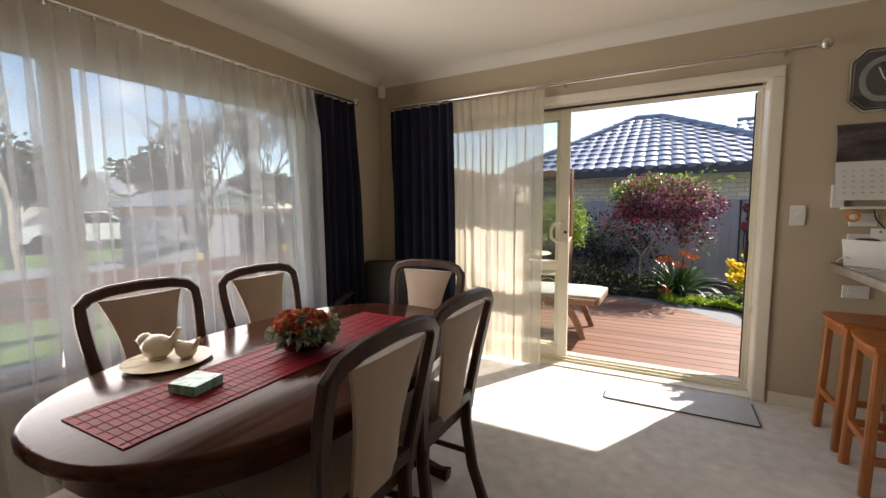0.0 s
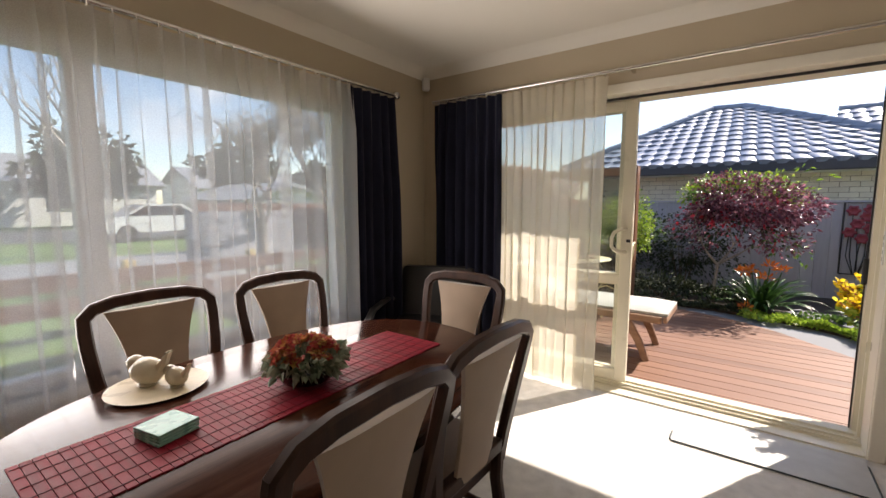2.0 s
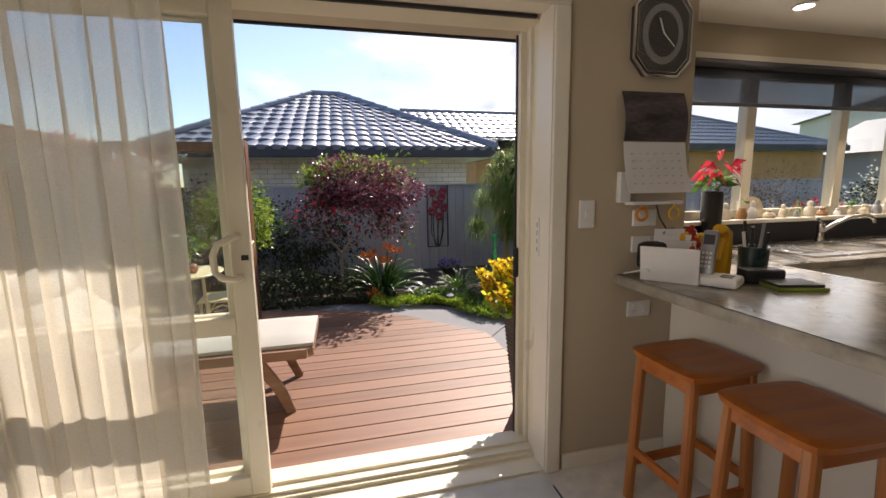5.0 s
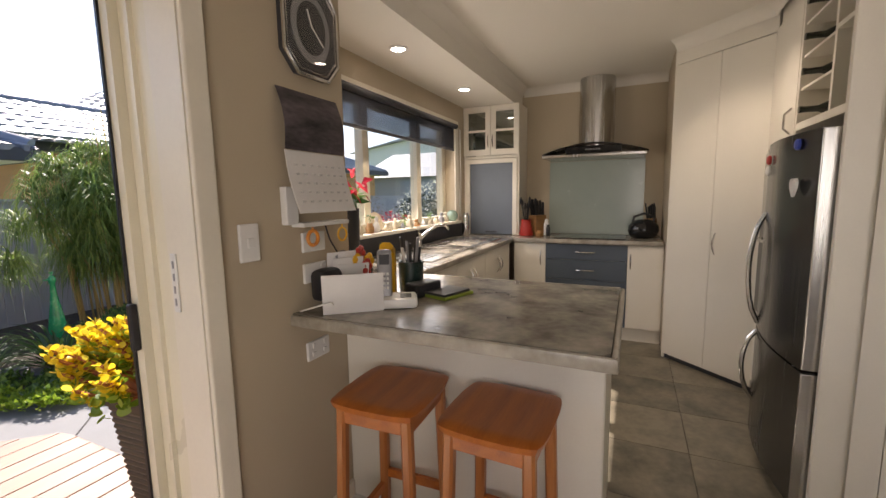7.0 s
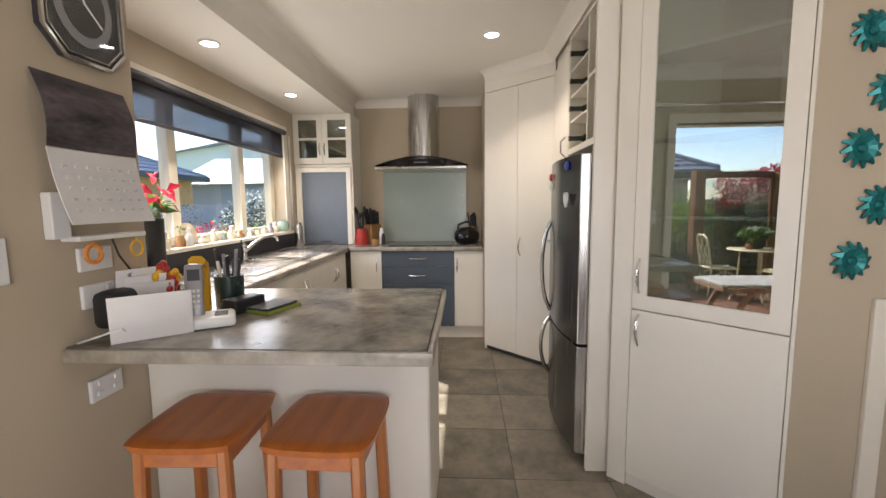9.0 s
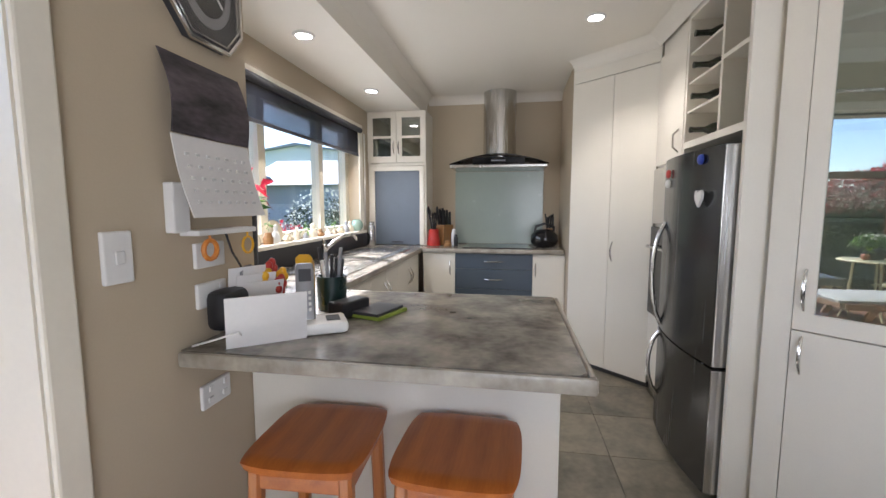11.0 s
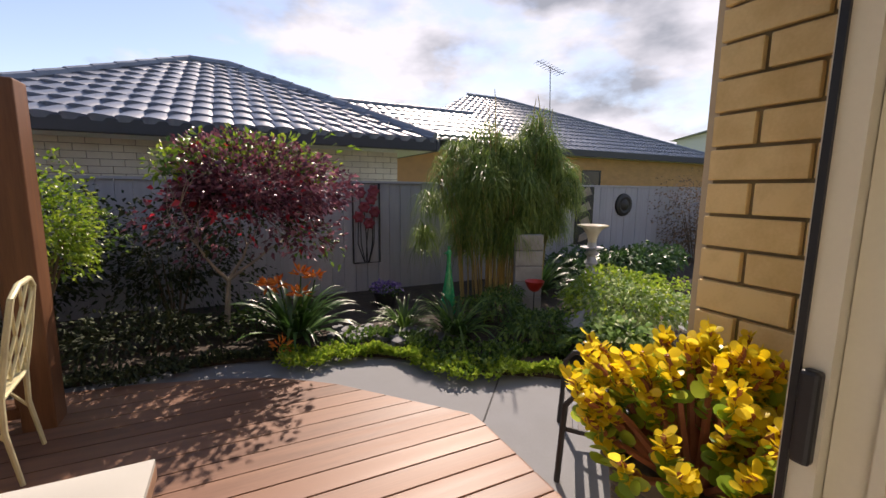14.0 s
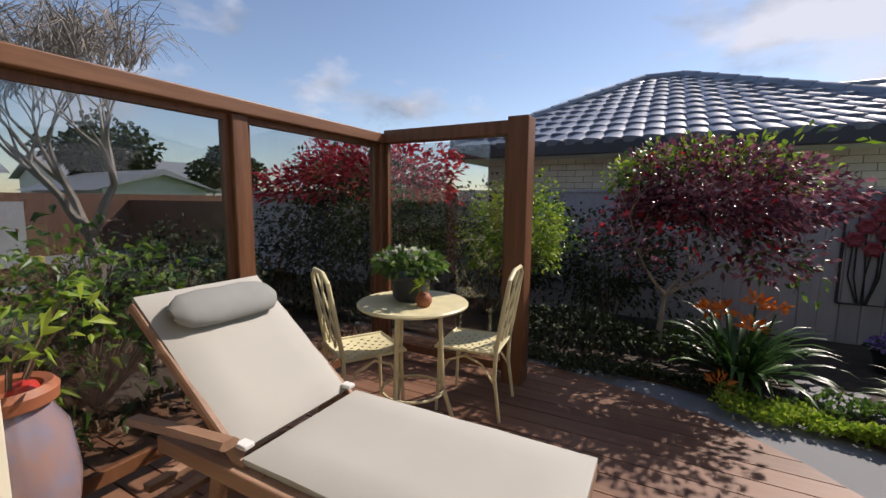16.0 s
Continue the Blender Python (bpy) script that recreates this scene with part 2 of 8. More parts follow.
def sheer_cloth(name, base, open_weave, fine=260.0):
    """Thin cloth: part holes, part light passing through, part diffuse."""
    m, nt, bs, out = node_mat(name)
    n, l = nt.nodes, nt.links
    n.remove(bs)
    co = n.new("ShaderNodeTexCoord")
    ns = n.new("ShaderNodeTexNoise")
    ns.inputs["Scale"].default_value = fine
    l.new(co.outputs["Object"], ns.inputs["Vector"])
    df = n.new("ShaderNodeBsdfDiffuse")
    tl = n.new("ShaderNodeBsdfTranslucent")
    tp = n.new("ShaderNodeBsdfTransparent")
    for node in (df, tl):
        node.inputs[0].default_value = (*base, 1)
    m1, m2 = n.new("ShaderNodeMixShader"), n.new("ShaderNodeMixShader")
    m1.inputs[0].default_value = 0.55
    mr = n.new("ShaderNodeMapRange")
    mr.inputs["To Min"].default_value, mr.inputs["To Max"].default_value = open_weave - 0.12, open_weave + 0.12
    l.new(ns.outputs[0], mr.inputs[0])
    l.new(mr.outputs[0], m2.inputs[0])
    l.new(df.outputs[0], m1.inputs[1])
    l.new(tl.outputs[0], m1.inputs[2])
    l.new(m1.outputs[0], m2.inputs[1])
    l.new(tp.outputs[0], m2.inputs[2])
    l.new(m2.outputs[0], out.inputs[0])
    return m


def lamp_mat(name, colour, strength):
    m, nt, bs, out = node_mat(name)
    bs.inputs["Emission Color"].default_value = (*colour, 1)
    bs.inputs["Emission Strength"].default_value = strength
    return m


M_WALL = surface("wall_paint", (0.47, 0.395, 0.285), 0.75, var=0.05, scale=1.5, fine=160, bump=0.06, dist=0.001)
M_CEIL = surface("ceiling_paint", (0.76, 0.72, 0.64), 0.85, var=0.03, scale=1.2, fine=120, bump=0.05, dist=0.001)
M_TRIM = surface("cream_trim", (0.74, 0.69, 0.58), 0.38, var=0.05, scale=3, fine=80, bump=0.04, dist=0.001)
M_ALU = surface("cream_aluminium", (0.72, 0.67, 0.53), 0.32, var=0.05, scale=4, fine=120, bump=0.03, dist=0.0006)
M_CARPET = surface("carpet", (0.66, 0.64, 0.60), 0.95, var=0.16, scale=14, fine=420, bump=0.7, dist=0.006, spec=0.1, sheen=0.3)
M_MAT = surface("plastic_mat", (0.52, 0.52, 0.49), 0.5, var=0.12, scale=10, fine=300, bump=0.3, dist=0.002)
M_MATEDGE = surface("mat_edge", (0.05, 0.06, 0.055), 0.6)
M_NAVY = surface("navy_cloth", (0.010, 0.011, 0.024), 0.9, var=0.3, scale=6, fine=500, bump=0.25, dist=0.001, sheen=0.08, spec=0.2)
M_SHEER = sheer_cloth("white_sheer", (0.88, 0.88, 0.88), 0.54)
M_VOILE = sheer_cloth("cream_sheer", (0.78, 0.73, 0.61), 0.30)
M_CHROME = surface("satin_chrome", (0.62, 0.60, 0.57), 0.22, metal=1.0, var=0.06, bump=0.02)
M_STEEL = surface("brushed_steel", (0.60, 0.59, 0.57), 0.24, metal=1.0, var=0.10, scale=3, fine=60, stretch=(20, 20, 0.6), bump=0.03, dist=0.0006)
M_MAHOG = wood("dark_mahogany", (0.028, 0.009, 0.005), (0.075, 0.024, 0.013), 0.17, "y", 7, coat=0.0, bump=0.02, spec=0.18)
M_CHAIRWOOD = wood("dark_chair_wood", (0.022, 0.009, 0.006), (0.060, 0.026, 0.016), 0.36, "z", 7, coat=0.0, bump=0.04, spec=0.3)
M_TAN = surface("tan_upholstery", (0.33, 0.24, 0.17), 0.9, var=0.10, scale=9, fine=600, bump=0.3, dist=0.001, sheen=0.4)
M_RUNNER = surface("red_bamboo", (0.115, 0.004, 0.011), 0.5, second=(0.26, 0.012, 0.026), scale=3, fine=40, stretch=(1, 14, 14), piece=0.35, bump=0.15, dist=0.001, spec=0.15)
M_THREAD = surface("dark_thread", (0.10, 0.005, 0.011), 0.8)
M_IVORY = surface("ivory_glaze", (0.66, 0.58, 0.44), 0.2, var=0.08, coat=0.3, bump=0.03)
M_PLATE = surface("cream_plate", (0.62, 0.53, 0.38), 0.3, var=0.14, scale=14, bump=0.05)
M_BLACKGL = surface("black_gloss", (0.010, 0.010, 0.011), 0.12, var=0.2, bump=0.0)
M_BLACK = surface("black_plastic", (0.016, 0.016, 0.018), 0.45, var=0.25, fine=200, bump=0.08, dist=0.0006)
M_LEATHER = surface("black_leather", (0.018, 0.016, 0.015), 0.42, var=0.25, scale=10, fine=180, bump=0.3, dist=0.002)
M_COASTER = surface("pale_green_glass", (0.22, 0.46, 0.38), 0.28, var=0.25, scale=40, coat=0.0, bump=0.0)
M_PINE = wood("honey_wood", (0.30, 0.073, 0.009), (0.50, 0.152, 0.024), 0.34, "x", 5, coat=0.10)
M_PINEZ = wood("honey_wood_leg", (0.29, 0.085, 0.016), (0.47, 0.175, 0.045), 0.36, "z", 5, coat=0.2)
M_TOP = surface("stone_laminate", (0.085, 0.078, 0.066), 0.22, second=(0.40, 0.36, 0.30), scale=7, fine=34, stretch=(1.15, 1.0, 1), bump=0.02, rvar=0.04, dist=0.0005)
M_TOPEDGE = surface("stone_laminate_edge", (0.20, 0.175, 0.14), 0.34, second=(0.42, 0.38, 0.31), scale=12, fine=60, bump=0.02, dist=0.0005)
M_CAB = surface("cabinet_lacquer", (0.74, 0.70, 0.61), 0.42, var=0.04, scale=2, fine=140, bump=0.03, dist=0.0006)
M_CABIN = surface("cabinet_inside", (0.58, 0.55, 0.46), 0.6, var=0.06)
M_BLUE = surface("slate_blue_lacquer", (0.065, 0.085, 0.11), 0.40, var=0.06, scale=3, fine=140, bump=0.03, dist=0.0006)
M_SHUT = surface("slate_blue_slat", (0.125, 0.15, 0.185), 0.5, var=0.06, bump=0.03)
M_TILE = surface("floor_tile", (0.045, 0.040, 0.028), 0.42, second=(0.23, 0.20, 0.145), scale=6.5, fine=30, piece=0.25, bump=0.08, dist=0.001, rvar=0.08)
M_GROUT = surface("grout", (0.062, 0.054, 0.04), 0.9)
M_SPLASH = surface("glass_splashback", (0.36, 0.42, 0.37), 0.22, var=0.03, coat=0.1, bump=0.0)
M_FRIDGE = surface("dark_steel", (0.115, 0.115, 0.112), 0.24, metal=0.85, var=0.08, scale=2, fine=50, stretch=(20, 20, 0.6), bump=0.02, dist=0.0005)
M_WHITE = surface("white_plastic", (0.72, 0.71, 0.68), 0.4, var=0.04, bump=0.02)
M_PAPER = surface("paper", (0.70, 0.68, 0.66), 0.8, var=0.05, bump=0.03)
M_GLASS = clear_glass("clear_pane")
M_SCREEN = clear_glass("screen_pane", (0.80, 0.82, 0.82), 1.3, 1.5)
M_HUTGLASS = clear_glass("hutch_pane", (0.60, 0.66, 0.60), 6.0, 1.5, 0.015)
M_BLIND = sheer_cloth("dark_blind", (0.045, 0.05, 0.065), 0.30, 900.0)
M_DARK = surface("dark_grey", (0.03, 0.03, 0.034), 0.5, var=0.15)
M_LAMP = lamp_mat("lamp_glow", (1.0, 0.93, 0.82), 14.0)
M_DECK = wood("deck_board", (0.098, 0.042, 0.024), (0.215, 0.108, 0.064), 0.52, "x", 4, piece=0.45, bump=0.3)
M_TIMBER = wood("stained_timber", (0.115, 0.043, 0.017), (0.22, 0.095, 0.042), 0.5, "z", 5, bump=0.25)
M_TIMBERH = wood("stained_rail", (0.13, 0.05, 0.02), (0.25, 0.11, 0.05), 0.5, "y", 5, bump=0.25)
M_GREYWOOD = wood("weathered_teak", (0.20, 0.10, 0.055), (0.36, 0.22, 0.14), 0.6, "x", 5, bump=0.3)
M_CANVAS = surface("grey_canvas", (0.42, 0.41, 0.37), 0.85, var=0.06, scale=3, fine=500, bump=0.25, dist=0.001)
M_PILLOW = surface("grey_pillow", (0.25, 0.26, 0.245), 0.85, var=0.10, scale=7, fine=400, bump=0.3, dist=0.002)
M_CREAMMETAL = surface("cream_enamel", (0.66, 0.60, 0.36), 0.42, var=0.12, scale=14, fine=120, bump=0.1, dist=0.001)
M_CONC = surface("concrete", (0.175, 0.183, 0.192), 0.8, var=0.16, scale=2.2, fine=120, bump=0.2, dist=0.002)
M_JOINT = surface("joint_line", (0.05, 0.05, 0.05), 0.9)
M_SOIL = surface("soil", (0.055, 0.040, 0.028), 0.95, var=0.4, scale=12, fine=60, bump=0.9, dist=0.03)
M_GRASS = surface("lawn", (0.085, 0.150, 0.030), 0.9, var=0.35, scale=1.5, fine=90, bump=0.8, dist=0.02)
M_ROAD = surface("asphalt", (0.055, 0.056, 0.058), 0.85, var=0.2, scale=2, fine=150, bump=0.3)
M_FENCE = surface("fence_paint", (0.35, 0.355, 0.40), 0.7, var=0.10, scale=3, fine=60, stretch=(10, 10, 1), piece=0.25, bump=0.2, dist=0.002)
M_BRICK = surface("cream_brick", (0.58, 0.41, 0.18), 0.8, second=(0.76, 0.58, 0.30), scale=16, fine=120, piece=0.3, bump=0.35, dist=0.003)
M_MORTAR = surface("mortar", (0.22, 0.17, 0.10), 0.95, var=0.2, fine=200, bump=0.3)
M_HBRICK = surface("neighbour_brick", (0.58, 0.54, 0.45), 0.85, var=0.16, scale=3, fine=60, island=0.25, bump=0.2)
M_OBRICK = surface("orange_brick", (0.50, 0.27, 0.12), 0.85, var=0.14, scale=3, fine=60, island=0.25, bump=0.2)
M_ROOF = surface("pressed_roof_tile", (0.14, 0.168, 0.225), 0.42, var=0.18, scale=2, fine=300, bump=0.15, dist=0.002, spec=0.7, coat=0.15)
M_GUTTER = surface("navy_gutter", (0.022, 0.025, 0.035), 0.4, var=0.15)
M_SOFFIT = surface("eave_soffit", (0.55, 0.49, 0.38), 0.7, var=0.05)
M_BARK = surface("bark", (0.14, 0.10, 0.065), 0.9, var=0.35, scale=14, fine=90, stretch=(3, 3, 1), bump=0.7, dist=0.008)
M_PALEBARK = surface("pale_bark", (0.30, 0.26, 0.22), 0.9, var=0.3, scale=9, fine=70, bump=0.5)
M_CANE = surface("cane", (0.34, 0.25, 0.10), 0.6, var=0.35, scale=9, fine=60, island=0.6, bump=0.2)
# the palest purple tone puts glossy pink highlights into the leaf colour
M_L_PURPLE = leafy("purple_leaf", (0.07, 0.020, 0.034), (0.18, 0.056, 0.085), (0.44, 0.20, 0.25), 0.32, 0.32)
M_L_RED = leafy("red_leaf", (0.20, 0.010, 0.022), (0.46, 0.022, 0.045), (0.68, 0.06, 0.08), 0.35, 0.42)
M_L_GREEN = leafy("green_leaf", (0.030, 0.075, 0.016), (0.085, 0.17, 0.032), (0.19, 0.31, 0.065), 0.38, 0.40)
# very dark and hardly translucent: the hedges' shade is put into this colour
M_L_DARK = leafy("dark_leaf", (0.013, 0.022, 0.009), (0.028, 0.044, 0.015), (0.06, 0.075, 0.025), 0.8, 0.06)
M_L_LIME = leafy("lime_leaf", (0.13, 0.24, 0.022), (0.26, 0.39, 0.036), (0.40, 0.50, 0.07), 0.4, 0.45)
M_L_PAPY = leafy("papyrus_leaf", (0.075, 0.14, 0.03), (0.17, 0.27, 0.06), (0.34, 0.42, 0.11), 0.45, 0.48)
M_L_VARI = leafy("variegated_leaf", (0.14, 0.26, 0.08), (0.32, 0.45, 0.18), (0.58, 0.64, 0.38), 0.45, 0.4)
M_L_YELLOW = leafy("yellow_leaf", (0.52, 0.46, 0.04), (0.78, 0.56, 0.02), (0.92, 0.74, 0.07), 0.35, 0.52)
M_L_STRAP = leafy("strap_leaf", (0.020, 0.062, 0.016), (0.046, 0.115, 0.028), (0.09, 0.19, 0.04), 0.38, 0.22)
M_F_ORANGE = leafy("orange_petal", (0.60, 0.11, 0.012), (0.75, 0.19, 0.02), (0.80, 0.30, 0.05), 0.5, 0.3)
M_F_RED = surface("red_enamel", (0.24, 0.03, 0.05), 0.5, var=0.3, scale=12)
M_F_WHITE = leafy("white_petal", (0.62, 0.64, 0.52), (0.74, 0.75, 0.66), (0.80, 0.80, 0.74), 0.5, 0.3)
M_F_VIOLET = leafy("violet_petal", (0.16, 0.10, 0.36), (0.28, 0.20, 0.50), (0.45, 0.36, 0.62), 0.5, 0.3)
M_F_SILK = leafy("silk_petal", (0.38, 0.03, 0.05), (0.50, 0.12, 0.07), (0.62, 0.40, 0.12), 0.6, 0.2)
M_L_SAGE = leafy("sage_leaf", (0.11, 0.15, 0.09), (0.24, 0.28, 0.19), (0.40, 0.40, 0.30), 0.6, 0.2)
M_EMERALD = surface("emerald_glaze", (0.014, 0.34, 0.13), 0.25, var=0.25, scale=20, coat=0.5, bump=0.15)
M_STONE = surface("grey_stone", (0.30, 0.30, 0.30), 0.75, var=0.2, scale=10, fine=90, bump=0.4)
M_BIRDBATH = surface("blue_grey_stone", (0.42, 0.43, 0.47), 0.6, var=0.2, scale=10, fine=90, bump=0.3)
M_COBBLE = surface("dark_cobble", (0.10, 0.105, 0.115), 0.7, var=0.3, scale=10, fine=60, island=0.5, bump=0.3)
M_TERRA = surface("terracotta", (0.30, 0.10, 0.045), 0.6, var=0.2, scale=10, bump=0.2)
M_GLAZE = surface("blue_brown_glaze", (0.20, 0.21, 0.29), 0.18, second=(0.32, 0.18, 0.14), scale=5, fine=30, coat=0.6, bump=0.1)
M_POTGREY = surface("charcoal_pot", (0.035, 0.036, 0.038), 0.5, var=0.2, fine=80, bump=0.15)
M_WICKER = surface("brown_ribbed_pot", (0.085, 0.068, 0.045), 0.55, var=0.3, scale=8, fine=80, bump=0.3)
M_IRON = surface("dark_iron", (0.022, 0.02, 0.02), 0.5, var=0.3, fine=120, bump=0.2)
M_TEAL = surface("teal_metal", (0.01, 0.17, 0.17), 0.35, metal=0.4, var=0.3, scale=30)
M_FARWHITE = surface("white_weatherboard", (0.62, 0.62, 0.60), 0.7, var=0.05)
M_FARGREY = surface("grey_weatherboard", (0.28, 0.32, 0.38), 0.7, var=0.06)
M_FARROOF = surface("far_roof", (0.22, 0.23, 0.25), 0.5, var=0.1)
M_REDFENCE = wood("brown_paling", (0.10, 0.045, 0.028), (0.19, 0.09, 0.055), 0.8, "z", 4, bump=0.3)
M_CARPAINT = surface("white_car_paint", (0.68, 0.69, 0.70), 0.2, var=0.03, coat=0.8, bump=0.0)
M_TYRE = surface("tyre", (0.02, 0.02, 0.02), 0.8)
M_RED = surface("red_plastic", (0.42, 0.03, 0.02), 0.35, var=0.1)
M_YELLOW = surface("yellow_plastic", (0.70, 0.38, 0.01), 0.4, var=0.1)
M_ORANGE = surface("orange_plastic", (0.62, 0.22, 0.03), 0.4, var=0.1)
M_GREENP = surface("green_cover", (0.20, 0.26, 0.03), 0.6, var=0.1)
M_SILVER = surface("silver_plastic", (0.30, 0.30, 0.31), 0.35, metal=0.3, var=0.1)
M_PHOTO = surface("landscape_print", (0.006, 0.009, 0.008), 0.6, second=(0.16, 0.13, 0.14), scale=5, fine=26, stretch=(1, 1, 3), bump=0.0, spec=0.2)
M_DATE = surface("pale_print", (0.52, 0.51, 0.50), 0.8)
M_JOINTBRICK = surface("house_mortar", (0.24, 0.22, 0.19), 0.95, var=0.2, fine=120, bump=0.2)
M_BUFF = surface("knife_block_wood", (0.33, 0.17, 0.06), 0.5, var=0.2, stretch=(1, 1, 8))

# ---- the house: floor, walls, openings ----
WX, DY, KY, KX, DECK = -2.42, 3.20, 3.76, 4.20, -0.06


def boxes(*rows):
    bm = bmesh.new()
    for r in rows:
        box(bm, *r)
    return bm


structure("floor", boxm(WX, 1.09, -2.6, DY, -0.1, 0.0), M_CARPET, "cream cut-pile carpet in the dining room")
structure("floor_kitchen", boxm(1.09, KX, 0.6, KY, -0.1, -0.006), M_GROUT, "grey-green stone-look kitchen floor tiles")
structure("wall_west", boxes((WX - 0.2, WX, -2.8, 0.02, -0.1, 2.5), (WX - 0.2, WX, 2.31, DY + 0.24, -0.1, 2.5), (WX - 0.2, WX, 0.02, 2.31, -0.1, 0.50), (WX - 0.2, WX, 0.02, 2.31, 1.97, 2.5)), M_WALL, "beige painted wall with a wide window")
structure("wall_north", boxes((WX, -2.02, DY, DY + 0.24, -0.1, 2.5), (0.47, 1.118, DY, DY + 0.24, -0.1, 2.5), (-2.02, 0.47, DY, DY + 0.24, 2.045, 2.5)), M_WALL, "beige painted wall with a sliding door")
structure("wall_bay", boxm(0.90, 1.118, DY + 0.24, KY, -0.1, 2.5), M_WALL, "short beige return wall of the kitchen bay")
structure("wall_kitchen_north", boxes((0.90, 1.45, KY, KY + 0.2, -0.1, 2.5), (3.60, KX + 0.2, KY, KY + 0.2, -0.1, 2.5), (1.45, 3.60, KY, KY + 0.2, -0.1, 1.06), (1.45, 3.60, KY, KY + 0.2, 2.0, 2.5)), M_WALL, "beige kitchen wall with a window over the sink")
structure("wall_kitchen_east", boxm(KX, KX + 0.2, 0.6, KY, -0.1, 2.5), M_WALL, "beige kitchen wall behind the cooktop")
structure("wall_kitchen_south", boxm(1.2, KX + 0.2, 0.4, 0.6, -0.1, 2.5), M_WALL, "plain wall behind the fridge")
structure("wall_hall", boxm(1.128, 1.27, -2.8, 0.913, -0.1, 2.5), M_WALL, "beige wall hung with teal metal flowers")
structure("wall_south", boxm(WX, 1.128, -2.8, -2.6, -0.1, 2.5), M_WALL, "plain beige wall")
structure("ceiling", boxes((WX, KX, -2.6, DY, 2.40, 2.5)), M_CEIL, "off-white plaster ceiling")
structure("soffit", boxm(1.118, KX, DY + 0.02, KY, 2.212, 2.5), M_CEIL, "lowered ceiling over the kitchen window")


def cove(p, q, inward, name="cornice"):
    """A small hollow moulding between wall and ceiling from p to q."""
    bm = bmesh.new()
    p, q, n = Vector((*p, 2.40)), Vector((*q, 2.40)), Vector((*inward, 0))
    sec = [(0, 0), (0.075, 0), (0.05, -0.012), (0.028, -0.028), (0.012, -0.05), (0, -0.075)]
    a = [bm.verts.new(p + n * s + Vector((0, 0, h - 0.001))) for s, h in sec]
    b = [bm.verts.new(q + n * s + Vector((0, 0, h - 0.001))) for s, h in sec]
    for i in range(6):
        bm.faces.new((a[i], a[(i + 1) % 6], b[(i + 1) % 6], b[i]))
    bm.faces.new(a)
    bm.faces.new(list(reversed(b)))
    structure(name, bm, M_CEIL, "white plaster cornice", True)


cove((WX, -2.6), (WX, DY), (1, 0))
cove((WX, DY), (1.118, DY), (0, -1))
cove((KX, 1.85), (KX, DY), (-1, 0))
cove((1.118, DY + 0.02), (KX, DY + 0.02), (0, -1))
cove((3.33, 1.86), (2.86, 1.38), (-0.7, 0.72))
cove((2.86, 1.39), (1.56, 1.39), (0, 1))
cove((1.128, 0.913), (1.128, -2.6), (-1, 0))
for nm, b in (("baseboard", (WX, WX + 0.015, -2.6, DY, 0, 0.075)), ("baseboard", (WX + 0.015, -2.02, DY - 0.015, DY, 0, 0.075)), ("baseboard", (0.53, 1.07, DY - 0.015, DY, 0, 0.075)), ("baseboard", (1.113, 1.128, -2.6, 0.60, 0, 0.075))):
    structure(nm, boxm(*b, 0.004), M_TRIM, "narrow painted skirting board")

# sliding door
structure("door_lining_east", boxes((0.445, 0.47, DY - 0.002, 3.322, 0, 1.985)), M_TRIM, "cream door lining")
structure("door_lining_west", boxes((-2.02, -1.98, DY - 0.002, 3.295, 0, 1.985)), M_TRIM, "cream door lining")
structure("door_lining_head", boxes((-2.02, 0.47, DY - 0.002, 3.295, 1.985, 2.045)), M_TRIM, "cream door lining")
structure("door_architrave", boxes((0.447, 0.515, DY - 0.018, DY - 0.003, 0, 1.982, 0.006), (-2.04, -1.99, DY - 0.018, DY - 0.003, 0, 1.982, 0.006), (-2.04, 0.515, DY - 0.018, DY - 0.003, 1.983, 2.045, 0.006)), M_TRIM, "cream painted architrave")
structure("door_frame", boxes((0.452, 0.47, 3.333, 3.45, 0.03, 1.970), (-2.02, -1.96, 3.312, 3.45, 0.03, 1.970), (-2.02, 0.47, 3.312, 3.45, 1.970, 2.045), (0.425, 0.47, 3.452, 3.50, 0.03, 1.970), (0.438, 0.452, 3.385, 3.40, 0.03, 1.970)), M_ALU, "cream aluminium door frame")
for b in ((0.455, 0.469, 3.323, 3.332, 0.02, 1.975), (-2.0, 0.425, 3.296, 3.311, 1.970, 1.984), (0.417, 0.424, 3.485, 3.495, 0.03, 1.966)):
    structure("door_seal", boxm(*b), M_BLACK, "black rubber seal")
structure("door_sill", boxes((-2.02, 0.47, 3.20, 3.30, -0.02, 0.012), (-2.02, 0.47, 3.30, 3.50, -0.03, 0.028), (-2.0, 0.43, 3.32, 3.33, 0.028, 0.042), (-2.0, 0.43, 3.385, 3.395, 0.028, 0.042)), M_ALU, "aluminium sliding-door track")


def leaf_panel(name, x0, x1, y, label):
    p = tagged(thing(name, label, "door"), kind="structure")
    for r in ((x0, x0 + 0.075, y, y + 0.038, 0.045, 1.966), (x1 - 0.075, x1, y, y + 0.038, 0.045, 1.966)):
        part("stile", boxm(*r, 0.006), M_ALU, p)
    for z0, z1 in ((0.045, 0.125), (0.735, 0.805), (1.90, 1.966)):
        part("rail", boxm(x0 + 0.075, x1 - 0.075, y + 0.002, y + 0.036, z0, z1, 0.005), M_ALU, p)
    for z0, z1 in ((0.125, 0.735), (0.805, 1.90)):
        g = part("pane", boxm(x0 + 0.075, x1 - 0.075, y + 0.016, y + 0.022, z0, z1), M_GLASS, p)
        g.visible_shadow = False
    return p


